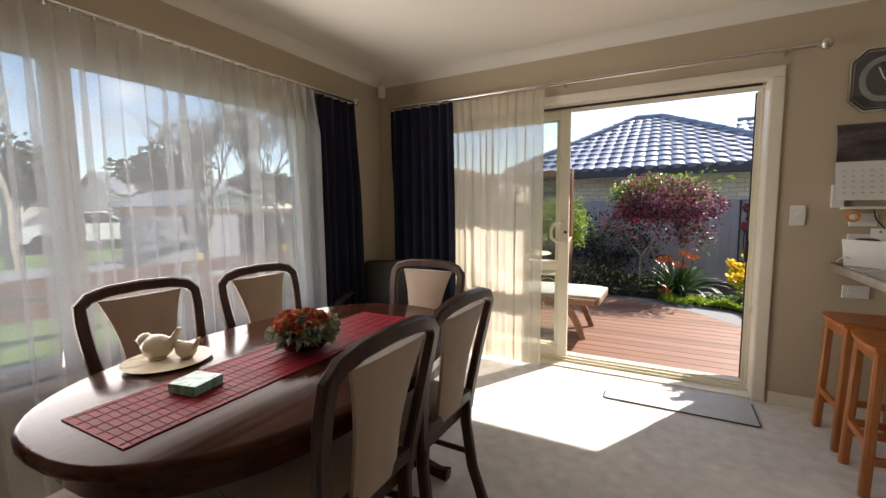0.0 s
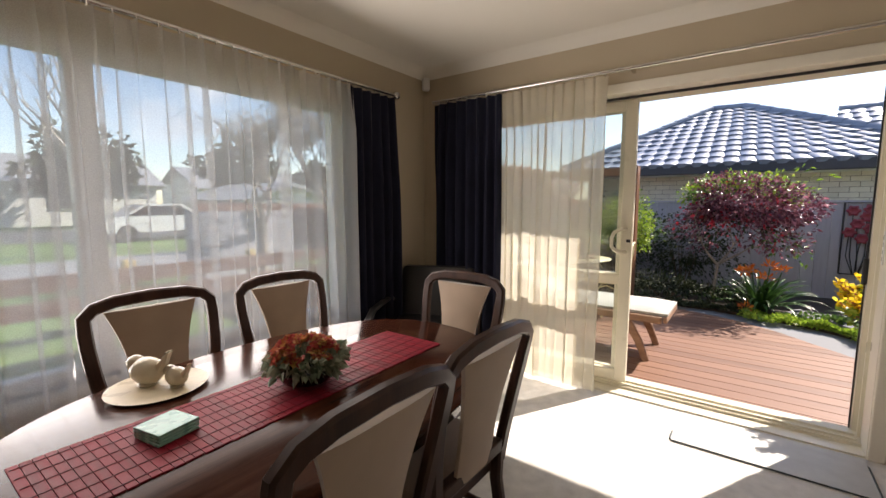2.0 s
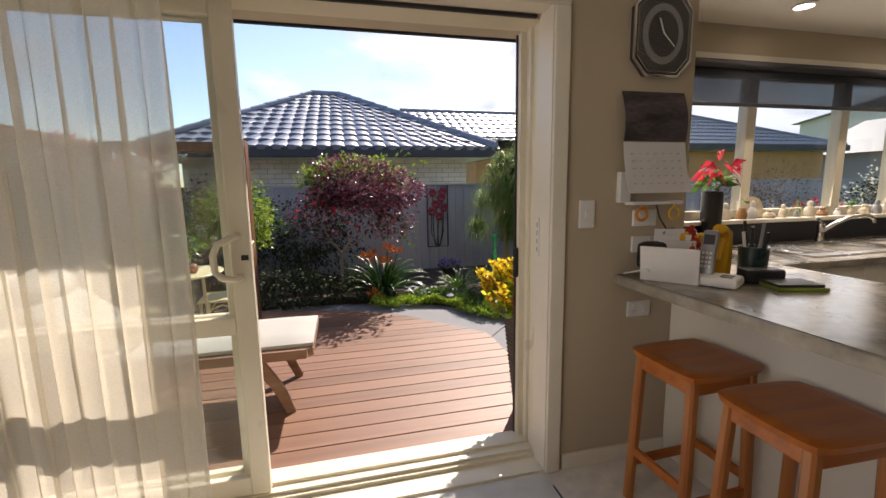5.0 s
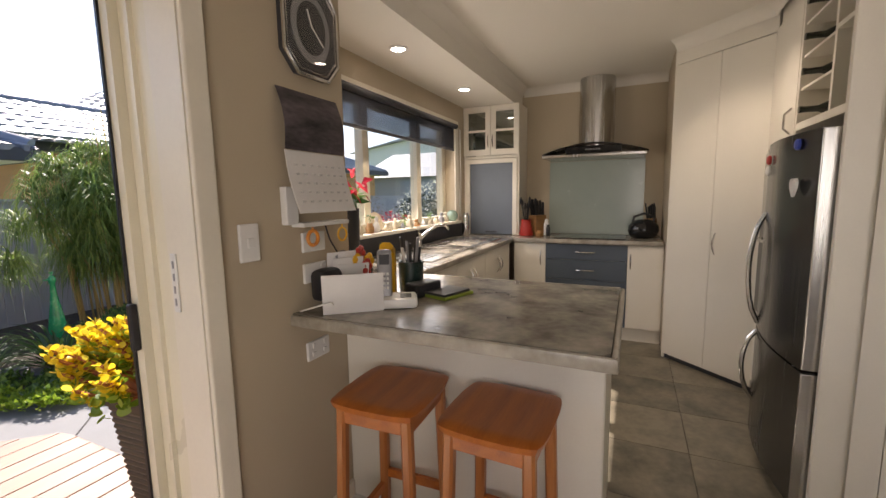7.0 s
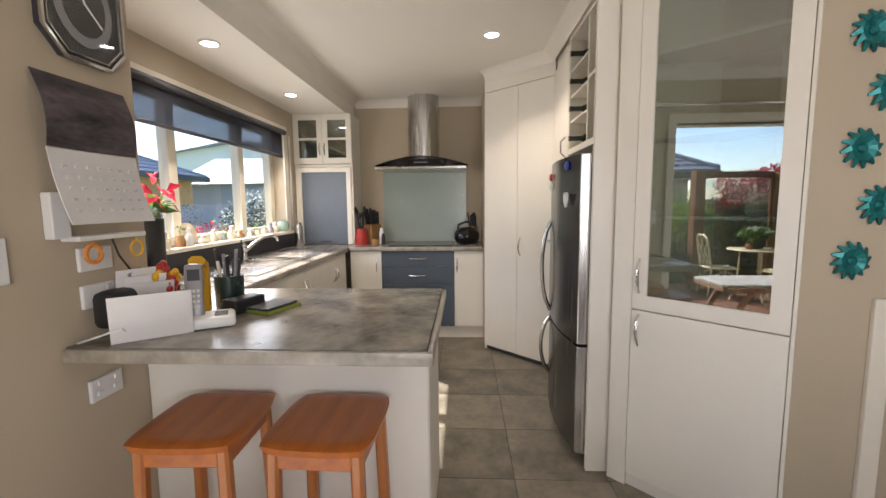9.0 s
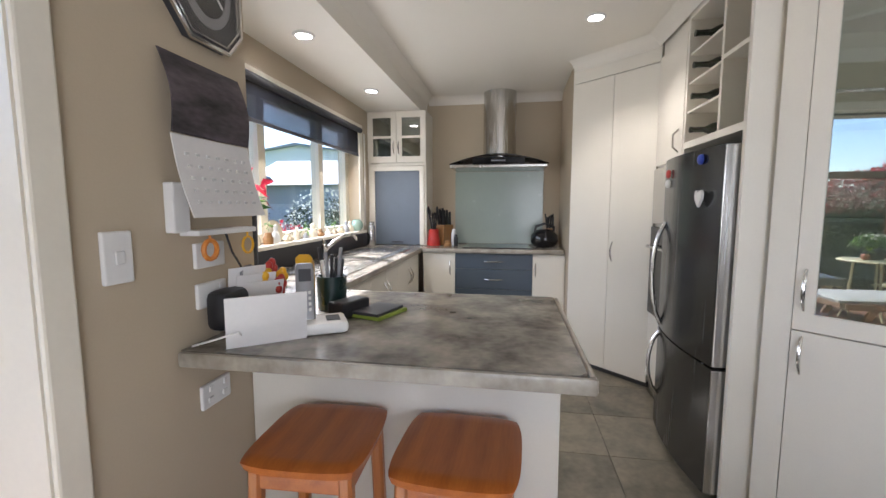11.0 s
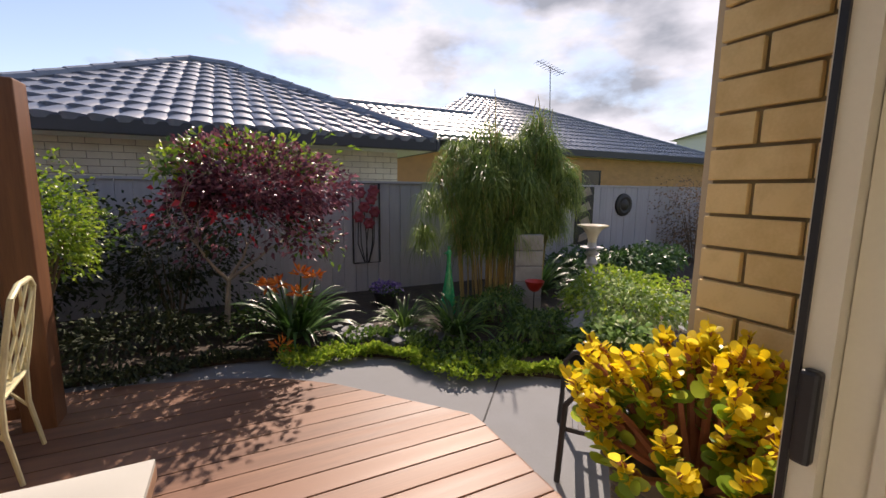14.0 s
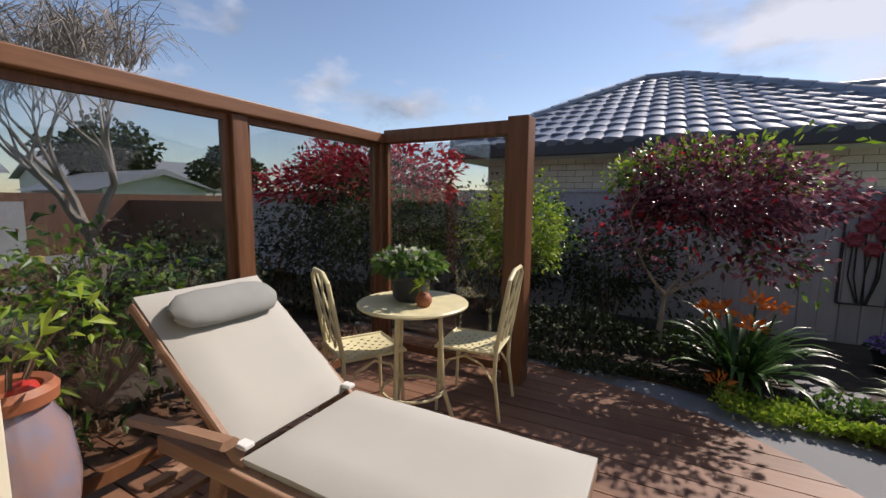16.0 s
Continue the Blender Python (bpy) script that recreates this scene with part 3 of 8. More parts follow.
leaf_panel("door_1", -1.96, -0.775, 3.385, "fixed cream aluminium glass door panel")
slide = leaf_panel("door_2", -1.955, -0.735, 3.322, "cream aluminium sliding glass door, pushed open")
h = bmesh.new()
tube(h, [(-0.775, 3.32, 0.965), (-0.79, 3.275, 0.965), (-0.825, 3.262, 0.975), (-0.85, 3.262, 1.0), (-0.852, 3.262, 1.06), (-0.835, 3.262, 1.10), (-0.79, 3.275, 1.122), (-0.775, 3.32, 1.122)], 0.0125, 10)
part("door_handle", h, M_ALU, slide, "cream bow pull handle", True)
part("latch", boxm(-0.770, -0.745, 3.316, 3.323, 1.03, 1.05), M_BLACK, slide)
jamb = bmesh.new()
box(jamb, 0.438, 0.4445, 3.282, 3.306, 0.985, 1.155, 0.003)
single("strike_plate", jamb, M_WHITE, "cream metal strike plate let into the door lining", "strike plate")
st = [o for o in scene.objects if o.name == "strike_plate"][0]
for k in range(4):
    part("slot", boxm(0.4365, 0.4385, 3.29, 3.297, 1.005 + 0.036 * k, 1.026 + 0.036 * k), M_SILVER, st)
single("door_lock", boxm(0.402, 0.4245, 3.455, 3.48, 0.855, 1.0, 0.006), M_BLACK, "black plastic lock catch on the door jamb", "lock")

# dining window
win = tagged(thing("window_1", "wide cream aluminium window behind sheer curtains", "window"), kind="structure")
part("window_frame", boxes((WX - 0.13, WX - 0.06, 0.02, 2.31, 0.50, 0.56), (WX - 0.13, WX - 0.06, 0.02, 2.31, 1.91, 1.97), (WX - 0.13, WX - 0.06, 0.02, 0.08, 0.56, 1.91), (WX - 0.13, WX - 0.06, 2.25, 2.31, 0.56, 1.91), (WX - 0.13, WX - 0.06, 0.85, 0.95, 0.56, 1.91)), M_WHITE, win)
part("window_sill", boxm(WX - 0.06, WX + 0.05, 0.0, 2.33, 0.465, 0.50, 0.006), M_TRIM, win)
for a, b in ((0.08, 0.85), (0.95, 2.25)):
    g = part("pane", boxm(WX - 0.10, WX - 0.094, a, b, 0.56, 1.91), M_GLASS, win)
    g.visible_shadow = False
structure("window_lining", boxes((WX - 0.058, WX - 0.004, 0.022, 0.04, 0.502, 1.95), (WX - 0.058, WX - 0.004, 2.29, 2.308, 0.502, 1.95), (WX - 0.058, WX - 0.004, 0.022, 2.308, 1.95, 1.968)), M_TRIM)

# kitchen window
kw = tagged(thing("window_2", "cream kitchen window with two mullions over the sink", "window"), kind="structure")
part("window_frame", boxes((1.45, 3.60, 3.86, 3.92, 1.06, 1.11), (1.45, 3.60, 3.86, 3.92, 1.95, 2.0), (1.45, 1.50, 3.86, 3.92, 1.11, 1.95), (3.53, 3.60, 3.86, 3.92, 1.11, 1.95)), M_ALU, kw)
for x in (2.178, 2.985):
    part("mullion", boxm(x, x + 0.075, 3.855, 3.925, 1.11, 1.95, 0.004), M_ALU, kw)
part("window_sill", boxm(1.40, 3.64, 3.70, 3.855, 1.035, 1.06, 0.005), M_TRIM, kw)
part("architrave", boxes((1.40, 3.68, 3.745, 3.757, 2.0, 2.045), (3.60, 3.68, 3.745, 3.757, 1.06, 2.0)), M_TRIM, kw)
for a, b in ((1.50, 2.178), (2.253, 2.985), (3.06, 3.53)):
    g = part("pane", boxm(a, b, 3.886, 3.892, 1.11, 1.95), M_GLASS, kw)
    g.visible_shadow = False
blind = thing("roller_blind", "dark grey see-through roller blind, part drawn over the kitchen window", "blind")
part("roller", tube(bmesh.new(), [(1.44, 3.735, 1.985), (3.60, 3.735, 1.985)], 0.024, 12), M_DARK, blind, smooth=True)
part("fabric", boxm(1.46, 3.56, 3.745, 3.7465, 1.765, 1.975), M_BLIND, blind)
part("bottom_bar", boxm(1.46, 3.56, 3.738, 3.750, 1.745, 1.768, 0.003), M_DARK, blind)
cord = bmesh.new()
tube(cord, [(3.69, 3.735, 1.97), (3.70, 3.735, 1.6), (3.68, 3.735, 1.35), (3.66, 3.735, 1.12), (3.70, 3.735, 1.10), (3.715, 3.735, 1.5), (3.71, 3.735, 1.97)], 0.003, 5)
part("cord", cord, M_WHITE, blind, smooth=True)

# eaves of this house
structure("eave_soffit", boxm(-4.0, 0.86, 3.46, 4.00, 2.13, 2.18), M_SOFFIT, "cream lined eave")
structure("eave_fascia", boxm(-4.0, 0.86, 4.001, 4.022, 2.118, 2.24), M_GUTTER, "dark fascia board along the eave")
structure("eave_gutter", boxm(-4.0, 0.80, 4.023, 4.12, 2.165, 2.26, 0.012), M_GUTTER, "dark gutter along the eave")
structure("eave_roof", boxes((-4.0, 5.0, -3.2, 4.0, 2.52, 2.60)), M_GUTTER, "flat cover over the house")
structure("outer_wall", boxes((WX - 0.2, -2.05, 3.441, 3.455, -0.2, 2.13)), M_MORTAR)

# ---- ceiling lamps ----
for x, y, z in ((2.03, 3.46, 2.212), (3.13, 3.46, 2.212), (2.52, 1.86, 2.40)):
    lamp = thing("downlight", "round recessed ceiling downlight, switched on", "lamp", pose(x, y, z), "kitchen downlights")
    ring = bmesh.new()
    lathe(ring, [(0.030, 0.001), (0.055, 0.001), (0.060, -0.004), (0.055, -0.010), (0.044, -0.012), (0.040, -0.003)], 24)
    part("trim_ring", ring, M_WHITE, lamp, smooth=True)
    part("bulb", lathe(bmesh.new(), [(0.0, -0.002), (0.041, -0.002), (0.041, -0.006), (0.0, -0.008)], 20), M_LAMP, lamp, "glowing lamp face")
    ld = bpy.data.lights.new("downlight_beam", "SPOT")
    ld.energy, ld.spot_size, ld.spot_blend, ld.color, ld.shadow_soft_size = 10, radians(120), 0.6, (1.0, 0.88, 0.72), 0.03
    lo = new("downlight_beam", ld)
    lo.matrix_world = look((x, y, z - 0.02), (x, y, 0))


# ---- curtains ----
def curtain(name, p, q, z0, z1, folds, depth, material, label, bulge=0.0, seed=1, pinch=False):
    """Hanging cloth from p to q, gathered at the top, with uneven folds."""
    rnd = random.Random(seed)
    p, q = Vector((*p, 0)), Vector((*q, 0))
    along = (q - p).normalized()
    out = Vector((-along.y, along.x, 0))
    n, rows = folds * (16 if pinch else 9), 14
    ph = [rnd.uniform(-0.5, 0.5) for _ in range(folds + 2)]
    am = [rnd.uniform(0.4, 1.4) for _ in range(folds + 2)]
    pleats = [((i + rnd.uniform(0.2, 0.8)) / folds, rnd.uniform(0.35, 1.25), rnd.uniform(0.20, 0.50) / folds, rnd.uniform(-0.35, 0.35) / folds) for i in range(folds)]
    fine = [((i + rnd.uniform(0.0, 1.0)) / (folds * 2.3), rnd.uniform(-0.4, 0.5), rnd.uniform(0.10, 0.28) / folds) for i in range(int(folds * 2.3))]
    verts, faces = [], []
    for j in range(rows + 1):
        v = j / rows
        z = z1 + (z0 - z1) * v
        for i in range(n + 1):
            u = i / n
            k = u * folds
            a = int(min(k, folds))
            w = am[a] * (1 - (k - a)) + am[a + 1] * (k - a)
            side = 0.0
            f = math.sin(2 * math.pi * k + ph[a] * v * 1.2 + 0.5 * math.sin(3 * v + a)) * depth * w * (0.45 + 0.55 * min(v * 3, 1))
            if pinch:
                head = max(0.0, 1 - v * 7)
                f = head * depth * (1.5 * abs(math.sin(math.pi * k)) ** 6 - 0.4)
                for c, h, wd, drift in pleats:
                    s = (u - c - drift * v) / (wd * (0.75 + 0.5 * v))
                    if abs(s) < 3:
                        f += (1 - head) * depth * h * 1.7 * math.exp(-s * s)
                for c, h, wd in fine:
                    s = (u - c) / wd
                    if abs(s) < 3:
                        f += (1 - head) * depth * h * math.exp(-s * s)
                side = (0.17 + 0.14 * w * min(v * 4, 1)) / folds * math.sin(2 * math.pi * (k + 0.8 * ph[a] * (1 - (k - a)) + 0.8 * ph[a + 1] * (k - a)))
            flare = 1 + bulge * v
            verts.append(p + (q - p) * (0.5 + (u + side - 0.5) * flare) + out * (f + 0.01 * noise.noise((u * 6, v * 3, seed))) + Vector((0, 0, z)))
    for j in range(rows):
        for i in range(n):
            a = j * (n + 1) + i
            faces.append((a, a + 1, a + n + 2, a + n + 1))
    c = thing(name, label, "curtain")
    o = new("cloth", raw("cloth", verts, faces, material, True))
    o.parent = c
    hb = bmesh.new()
    for i in range(folds):
        s = p + (q - p) * ((i + 0.5) / folds)
        tube(hb, [s + Vector((0, 0, z1 - 0.005)), s + Vector((0, 0, z1 + 0.03))], 0.004, 5)
    tagged(part("hook", hb, M_CHROME, c), kind="stuff")
    return c


def rod(name, p, q, z, finial_p, finial_q, label):
    r = thing(name, label, "curtain rod")
    d = (Vector((*q, z)) - Vector((*p, z))).normalized()
    part("pole", tube(bmesh.new(), [(*p, z), (*q, z)], 0.013, 12), M_CHROME, r, smooth=True)
    for ok, e, s in ((finial_p, p, -1), (finial_q, q, 1)):
        if ok:
            b = bmesh.new()
            bmesh.ops.create_uvsphere(b, u_segments=16, v_segments=10, radius=0.032, matrix=Matrix.Translation(Vector((*e, z)) + d * s * 0.025))
            part("finial", b, M_CHROME, r, smooth=True)
    return r


rod("curtain_rod", (WX + 0.09, -0.25), (WX + 0.09, 2.72), 2.10, True, True, "thin satin chrome curtain rod with ball ends")
rod("curtain_rod", (-2.25, DY - 0.10), (0.64, DY - 0.10), 2.105, False, True, "thin satin chrome curtain rod with ball ends")
for bx in (0.50, -0.75):
    part("bracket", boxm(bx, bx + 0.015, DY - 0.11, DY, 2.095, 2.115), M_CHROME, [o for o in scene.objects if o.name.startswith("curtain_rod")][-1])
curtain("sheer_curtain", (WX + 0.10, 2.30), (WX + 0.10, 0.10), 0.02, 2.075, 26, 0.034, M_SHEER, "white sheer curtain drawn across the wide window", 0.0, 3, True)
curtain("navy_curtain", (WX + 0.09, 2.72), (WX + 0.09, 2.24), 0.02, 2.075, 6, 0.046, M_NAVY, "dark navy curtain gathered at the side of the window", 0.16, 5)
curtain("navy_curtain", (WX + 0.09, 0.28), (WX + 0.09, -0.15), 0.02, 2.075, 7, 0.04, M_NAVY, "dark navy curtain gathered at the side of the window", 0.12, 8)
curtain("navy_curtain", (-2.225, DY - 0.11), (-1.615, DY - 0.11), 0.02, 2.08, 7, 0.042, M_NAVY, "dark navy curtain gathered beside the sliding door", 0.05, 6)
curtain("cream_curtain", (-1.63, DY - 0.10), (-0.86, DY - 0.10), 0.02, 2.08, 12, 0.017, M_VOILE, "cream sheer curtain pushed aside at the sliding door", -0.05, 4, True)

# sensor, switch, sockets
sens = bmesh.new()
box(sens, -0.03, 0.03, -0.03, 0.03, -0.05, 0.05, 0.012, pose(-2.355, DY - 0.06, 2.275, 0, 0, 45))
single("alarm_sensor", sens, M_WHITE, "small white alarm sensor high in the corner", "sensor", smooth=True)


def plate(name, x, z, w, hgt, label, rockers, kind="switch"):
    t = thing(name, label, kind, pose(x, DY, z))
    part("plate", boxm(-w / 2, w / 2, -0.012, 0, -hgt / 2, hgt / 2, 0.004), M_WHITE, t)
    for rx, rz, rw, rh in rockers:
        part("rocker", boxm(rx - rw / 2, rx + rw / 2, -0.017, -0.012, rz - rh / 2, rz + rh / 2, 0.002), M_WHITE, t)
    return t


plate("light_switch", 0.615, 1.17, 0.072, 0.118, "white light switch plate with one rocker on the wall", [(0, 0, 0.022, 0.03)])
plate("power_socket", 0.895, 0.735, 0.118, 0.072, "white double power socket under the counter", [(-0.03, 0.02, 0.012, 0.016), (0.03, 0.02, 0.012, 0.016), (-0.03, -0.012, 0.02, 0.016), (0.03, -0.012, 0.02, 0.016)], "socket")
plate("power_socket", 0.90, 1.145, 0.118, 0.072, "white power socket with a cord plugged in", [(-0.03, 0.02, 0.012, 0.016), (0.03, 0.02, 0.012, 0.016)], "socket")
plate("power_socket", 0.90, 1.03, 0.118, 0.072, "white power socket with a black plug", [(0.03, 0.02, 0.012, 0.016)], "socket")
plug = bmesh.new()
box(plug, 0.855, 0.975, DY - 0.085, DY - 0.013, 0.925, 1.045, 0.024)
tube(plug, [(0.90, DY - 0.05, 0.97), (0.93, DY - 0.06, 0.93), (0.98, DY - 0.07, 0.915)], 0.005, 6)
single("power_adapter", plug, M_BLACK, "black plug-in power adapter on the wall socket", "adapter", smooth=True)

# wall clock, calendar
clock = thing("wall_clock", "octagonal wall clock with a silver rim and dark dial", "clock", pose(0.928, DY, 1.90))
oct_o = [(0.135, -0.10), (0.135, 0.10), (0.075, 0.165), (-0.075, 0.165), (-0.135, 0.10), (-0.135, -0.10), (-0.075, -0.165), (0.075, -0.165)]
UP = pose(0, 0, 0, 90)


def face_prism(poly, d0, d1):
    """A flat outline in x and z, standing between depths d0 and d1 in front of the wall."""
    bm = prism(bmesh.new(), poly, d0, d1)
    bmesh.ops.transform(bm, matrix=UP, verts=bm.verts[:])
    return bm


part("case", face_prism(oct_o, 0.0, 0.022), M_DARK, clock)
rim = bmesh.new()
for s in (1.0, 0.9):
    pts = [(x * s, -0.026, z * s) for x, z in oct_o]
    tube(rim, pts + pts[:1], 0.007 if s == 1 else 0.0035, 6)
part("rim", rim, M_CHROME, clock, smooth=True)
part("dial_ring", face_prism([(0.098 * math.cos(a * 0.2618), 0.118 * math.sin(a * 0.2618)) for a in range(24)], 0.022, 0.025), M_SILVER, clock)
part("dial", face_prism([(0.072 * math.cos(a * 0.2618), 0.090 * math.sin(a * 0.2618)) for a in range(24)], 0.025, 0.027), M_BLACK, clock)
part("hour_pointer", tube(bmesh.new(), [(0, -0.029, 0), (-0.022, -0.029, 0.058)], 0.003, 5), M_WHITE, clock)
part("minute_pointer", tube(bmesh.new(), [(0, -0.031, 0), (0.052, -0.031, -0.048)], 0.0025, 5), M_WHITE, clock)
g = part("glass", face_prism([(x * 0.93, z * 0.93) for x, z in oct_o], 0.030, 0.032), clear_glass("clock_glass", (0.95, 0.95, 0.95), 1.2), clock)
g.visible_shadow = False

cal = thing("wall_calendar", "wall calendar with a dark landscape photograph and white date page", "calendar", pose(0.912, DY, 1.47))


def sheet(w, z0, z1, d0, d1, mid, material, name):
    bm = bmesh.new()
    ring = []
    for j in range(9):
        v = j / 8
        z = z0 + (z1 - z0) * v
        d = d0 + (d1 - d0) * v + mid * math.sin(math.pi * v)
        ring.append((bm.verts.new((-w / 2, -d, z)), bm.verts.new((w / 2, -d, z)), bm.verts.new((w / 2, -d + 0.003, z)), bm.verts.new((-w / 2, -d + 0.003, z))))
    for a, b in zip(ring, ring[1:]):
        for i in range(4):
            bm.faces.new((a[i], a[(i + 1) % 4], b[(i + 1) % 4], b[i]))
    bm.faces.new(ring[0])
    bm.faces.new(ring[-1])
    return part(name, bm, material, cal, smooth=True)


sheet(0.305, 0.0, 0.205, 0.035, 0.008, 0.018, M_PHOTO, "picture_page")
sheet(0.305, -0.215, -0.003, 0.085, 0.032, -0.008, M_PAPER, "date_page")
bars = bmesh.new()
for r in range(5):
    for c in range(7):
        z = -0.055 - 0.031 * r
        d = 0.032 + (0.085 - 0.032) * (-z / 0.215) - 0.003
        box(bars, -0.125 + 0.038 * c, -0.113 + 0.038 * c, -d - 0.004, -d, z, z + 0.007)
tagged(part("date_mark", bars, M_DATE, cal, "grey unreadable date marks"), kind="stuff")
pad = boxm(0.755, 0.81, DY - 0.03, DY - 0.001, 1.215, 1.345, 0.004)
single("note_pad", pad, M_WHITE, "white wall box half hidden by the calendar", "wall box")
shelf = boxm(0.80, 1.05, DY - 0.06, DY - 0.001, 1.205, 1.22, 0.003)
single("key_rack", shelf, M_WHITE, "narrow white key rack under the calendar", "key rack")
for x, mt, lb in ((0.845, M_ORANGE, "orange key tag ring hanging from the rack"), (1.01, M_YELLOW, "yellow key tag hanging from the rack")):
    kr = bmesh.new()
    tube(kr, [(x + 0.026 * math.cos(a * 0.524), DY - 0.055, 1.165 + 0.026 * math.sin(a * 0.524)) for a in range(13)], 0.007 if x < 0.9 else 0.004, 6)
    tube(kr, [(x, DY - 0.055, 1.19), (x, DY - 0.055, 1.206)], 0.003, 5)
    single("key_tag", kr, mt, lb, "key tag", smooth=True)
for k in range(3):
    loop = bmesh.new()
    tube(loop, [(0.985 + 0.012 * k, DY - 0.075, 0.905), (0.975 + 0.012 * k, DY - 0.07, 1.0), (0.955 + 0.016 * k, DY - 0.065, 1.085), (0.985 + 0.012 * k, DY - 0.06, 1.10), (1.005 + 0.010 * k, DY - 0.06, 1.02), (1.02 + 0.008 * k, DY - 0.065, 0.905)], 0.005, 6)
    single("grey_cable", loop, M_SILVER, "looped grey cable hanging above the counter", "cable", group="grey cables", smooth=True)
cable = bmesh.new()
tube(cable, [(0.93, DY - 0.04, 1.205), (0.94, DY - 0.05, 1.15), (0.985, DY - 0.05, 1.09), (0.99, DY - 0.05, 0.99), (1.0, DY - 0.06, 0.905)], 0.0035, 6)
single("cable", cable, M_BLACK, "thin black cable hanging down the wall", "cable", smooth=True)

# door mat
mat_o = thing("door_mat", "clear carpet protector with a dark edge inside the door", "mat")
part("sheet", boxm(-0.385, 0.44, 2.80, 3.18, 0.001, 0.006), M_MAT, mat_o)
e = bmesh.new()
tube(e, [(-0.385, 2.90, 0.006), (-0.385, 2.81, 0.006), (-0.375, 2.795, 0.006), (0.43, 2.795, 0.006), (0.44, 2.805, 0.006), (0.44, 3.10, 0.006)], 0.0045, 6)
part("edge", e, M_MATEDGE, mat_o, "dark edge binding")

# ---- dining table ----
TX, TY = -1.27, 1.13
table = thing("dining_table", "oval dark mahogany dining table with a polished top", "table", pose(TX, TY, 0))


def oval(a, b, e=2.35, n=56):
    out = []
    for i in range(n):
        c, s = math.cos(2 * math.pi * i / n), math.sin(2 * math.pi * i / n)
        out.append((a * math.copysign(abs(c) ** (2 / e), c), b * math.copysign(abs(s) ** (2 / e), s)))
    return out


def oval_slab(levels):
    bm = bmesh.new()
    rings = [[bm.verts.new((x, y, z)) for x, y in oval(0.50 + d, 0.785 + d)] for d, z in levels]
    for a, b in zip(rings, rings[1:]):
        for i in range(56):
            bm.faces.new((a[i], a[(i + 1) % 56], b[(i + 1) % 56], b[i]))
    bm.faces.new(list(reversed(rings[0])))
    bm.faces.new(rings[-1])
    return bm


part("tabletop", oval_slab([(-0.03, 0.672), (-0.006, 0.676), (0.0, 0.684), (0.0, 0.696), (-0.006, 0.706), (-0.016, 0.710)]), M_MAHOG, table, smooth=True)
part("apron", oval_slab([(-0.075, 0.588), (-0.06, 0.592), (-0.055, 0.62), (-0.04, 0.671)]), M_MAHOG, table, smooth=True)
for s in (-1, 1):
    part("pedestal", lathe(bmesh.new(), [(0.09, 0.10), (0.075, 0.14), (0.05, 0.20), (0.055, 0.30), (0.085, 0.38), (0.07, 0.46), (0.05, 0.52), (0.09, 0.565), (0.11, 0.587)], 20, pose(0, s * 0.36, 0)), M_MAHOG, table, smooth=True)
    for k in (-1, 1):
        part("foot", sweep(bmesh.new(), [(0, s * 0.36, 0.17), (k * 0.10, s * 0.38, 0.16), (k * 0.22, s * 0.42, 0.09), (k * 0.34, s * 0.46, 0.035), (k * 0.38, s * 0.47, 0.03)], [0.08, 0.075, 0.06, 0.05, 0.06], 0.05), M_MAHOG, table, smooth=True)

runner = thing("table_runner", "dark red bamboo-slat table runner along the table", "table runner", pose(-1.245, 1.053, 0.7105, 0, 0, 1.0))
slat_me = finish(boxm(-0.147, 0.147, -0.0103, 0.0103, 0, 0.004, 0.001), "slat", M_RUNNER)
for i in range(56):
    o = new("slat", slat_me)
    o.parent = runner
    o.location = (random.uniform(-0.002, 0.002), -0.594 + 0.0216 * i, 0)
for x in (-0.125, -0.075, -0.025, 0.025, 0.075, 0.125):
    part("thread", boxm(x - 0.0012, x + 0.0012, -0.60, 0.60, 0.0035, 0.0052), M_THREAD, runner)


def leaves(name, centres, normals, size, width, material, seed=1, droop=0.2, kind=""):
    """A mesh of many folded leaf blades at given places, each pointing its own way."""
    rng = np.random.default_rng(seed)
    c, d = np.asarray(centres, float), np.asarray(normals, float)
    n = len(c)
    d = d + rng.normal(0, 0.55, (n, 3))
    d /= np.linalg.norm(d, axis=1)[:, None] + 1e-9
    side = np.cross(d, rng.normal(0, 1, (n, 3)))
    side /= np.linalg.norm(side, axis=1)[:, None] + 1e-9
    up = np.cross(side, d)
    ln = (size * rng.uniform(0.65, 1.25, n))[:, None]
    wd = ln * width
    drop = np.array([0, 0, -1.0]) * ln * droop
    v = np.stack([c, c + d * ln * 0.45 + side * wd * 0.5 + up * wd * 0.18, c + d * ln + drop, c + d * ln * 0.45 - side * wd * 0.5 + up * wd * 0.18, c + d * ln * 0.48], 1).reshape(-1, 3)
    f = (np.arange(n) * 5)[:, None, None] + np.array([[0, 1, 4], [1, 2, 4], [0, 4, 3], [4, 2, 3]])[None]
    me = bpy.data.meshes.new(name)
    me.from_pydata(v.tolist(), [], f.reshape(-1, 3).tolist())
    me.materials.append(material)
    return me


def leaf_part(name, parent, centres, normals, size, width, material, seed=1, droop=0.2, label=""):
    o = new(name, leaves(name, centres, normals, size, width, material, seed, droop))
    o.parent = parent
    return tagged(o, label, kind="stuff")


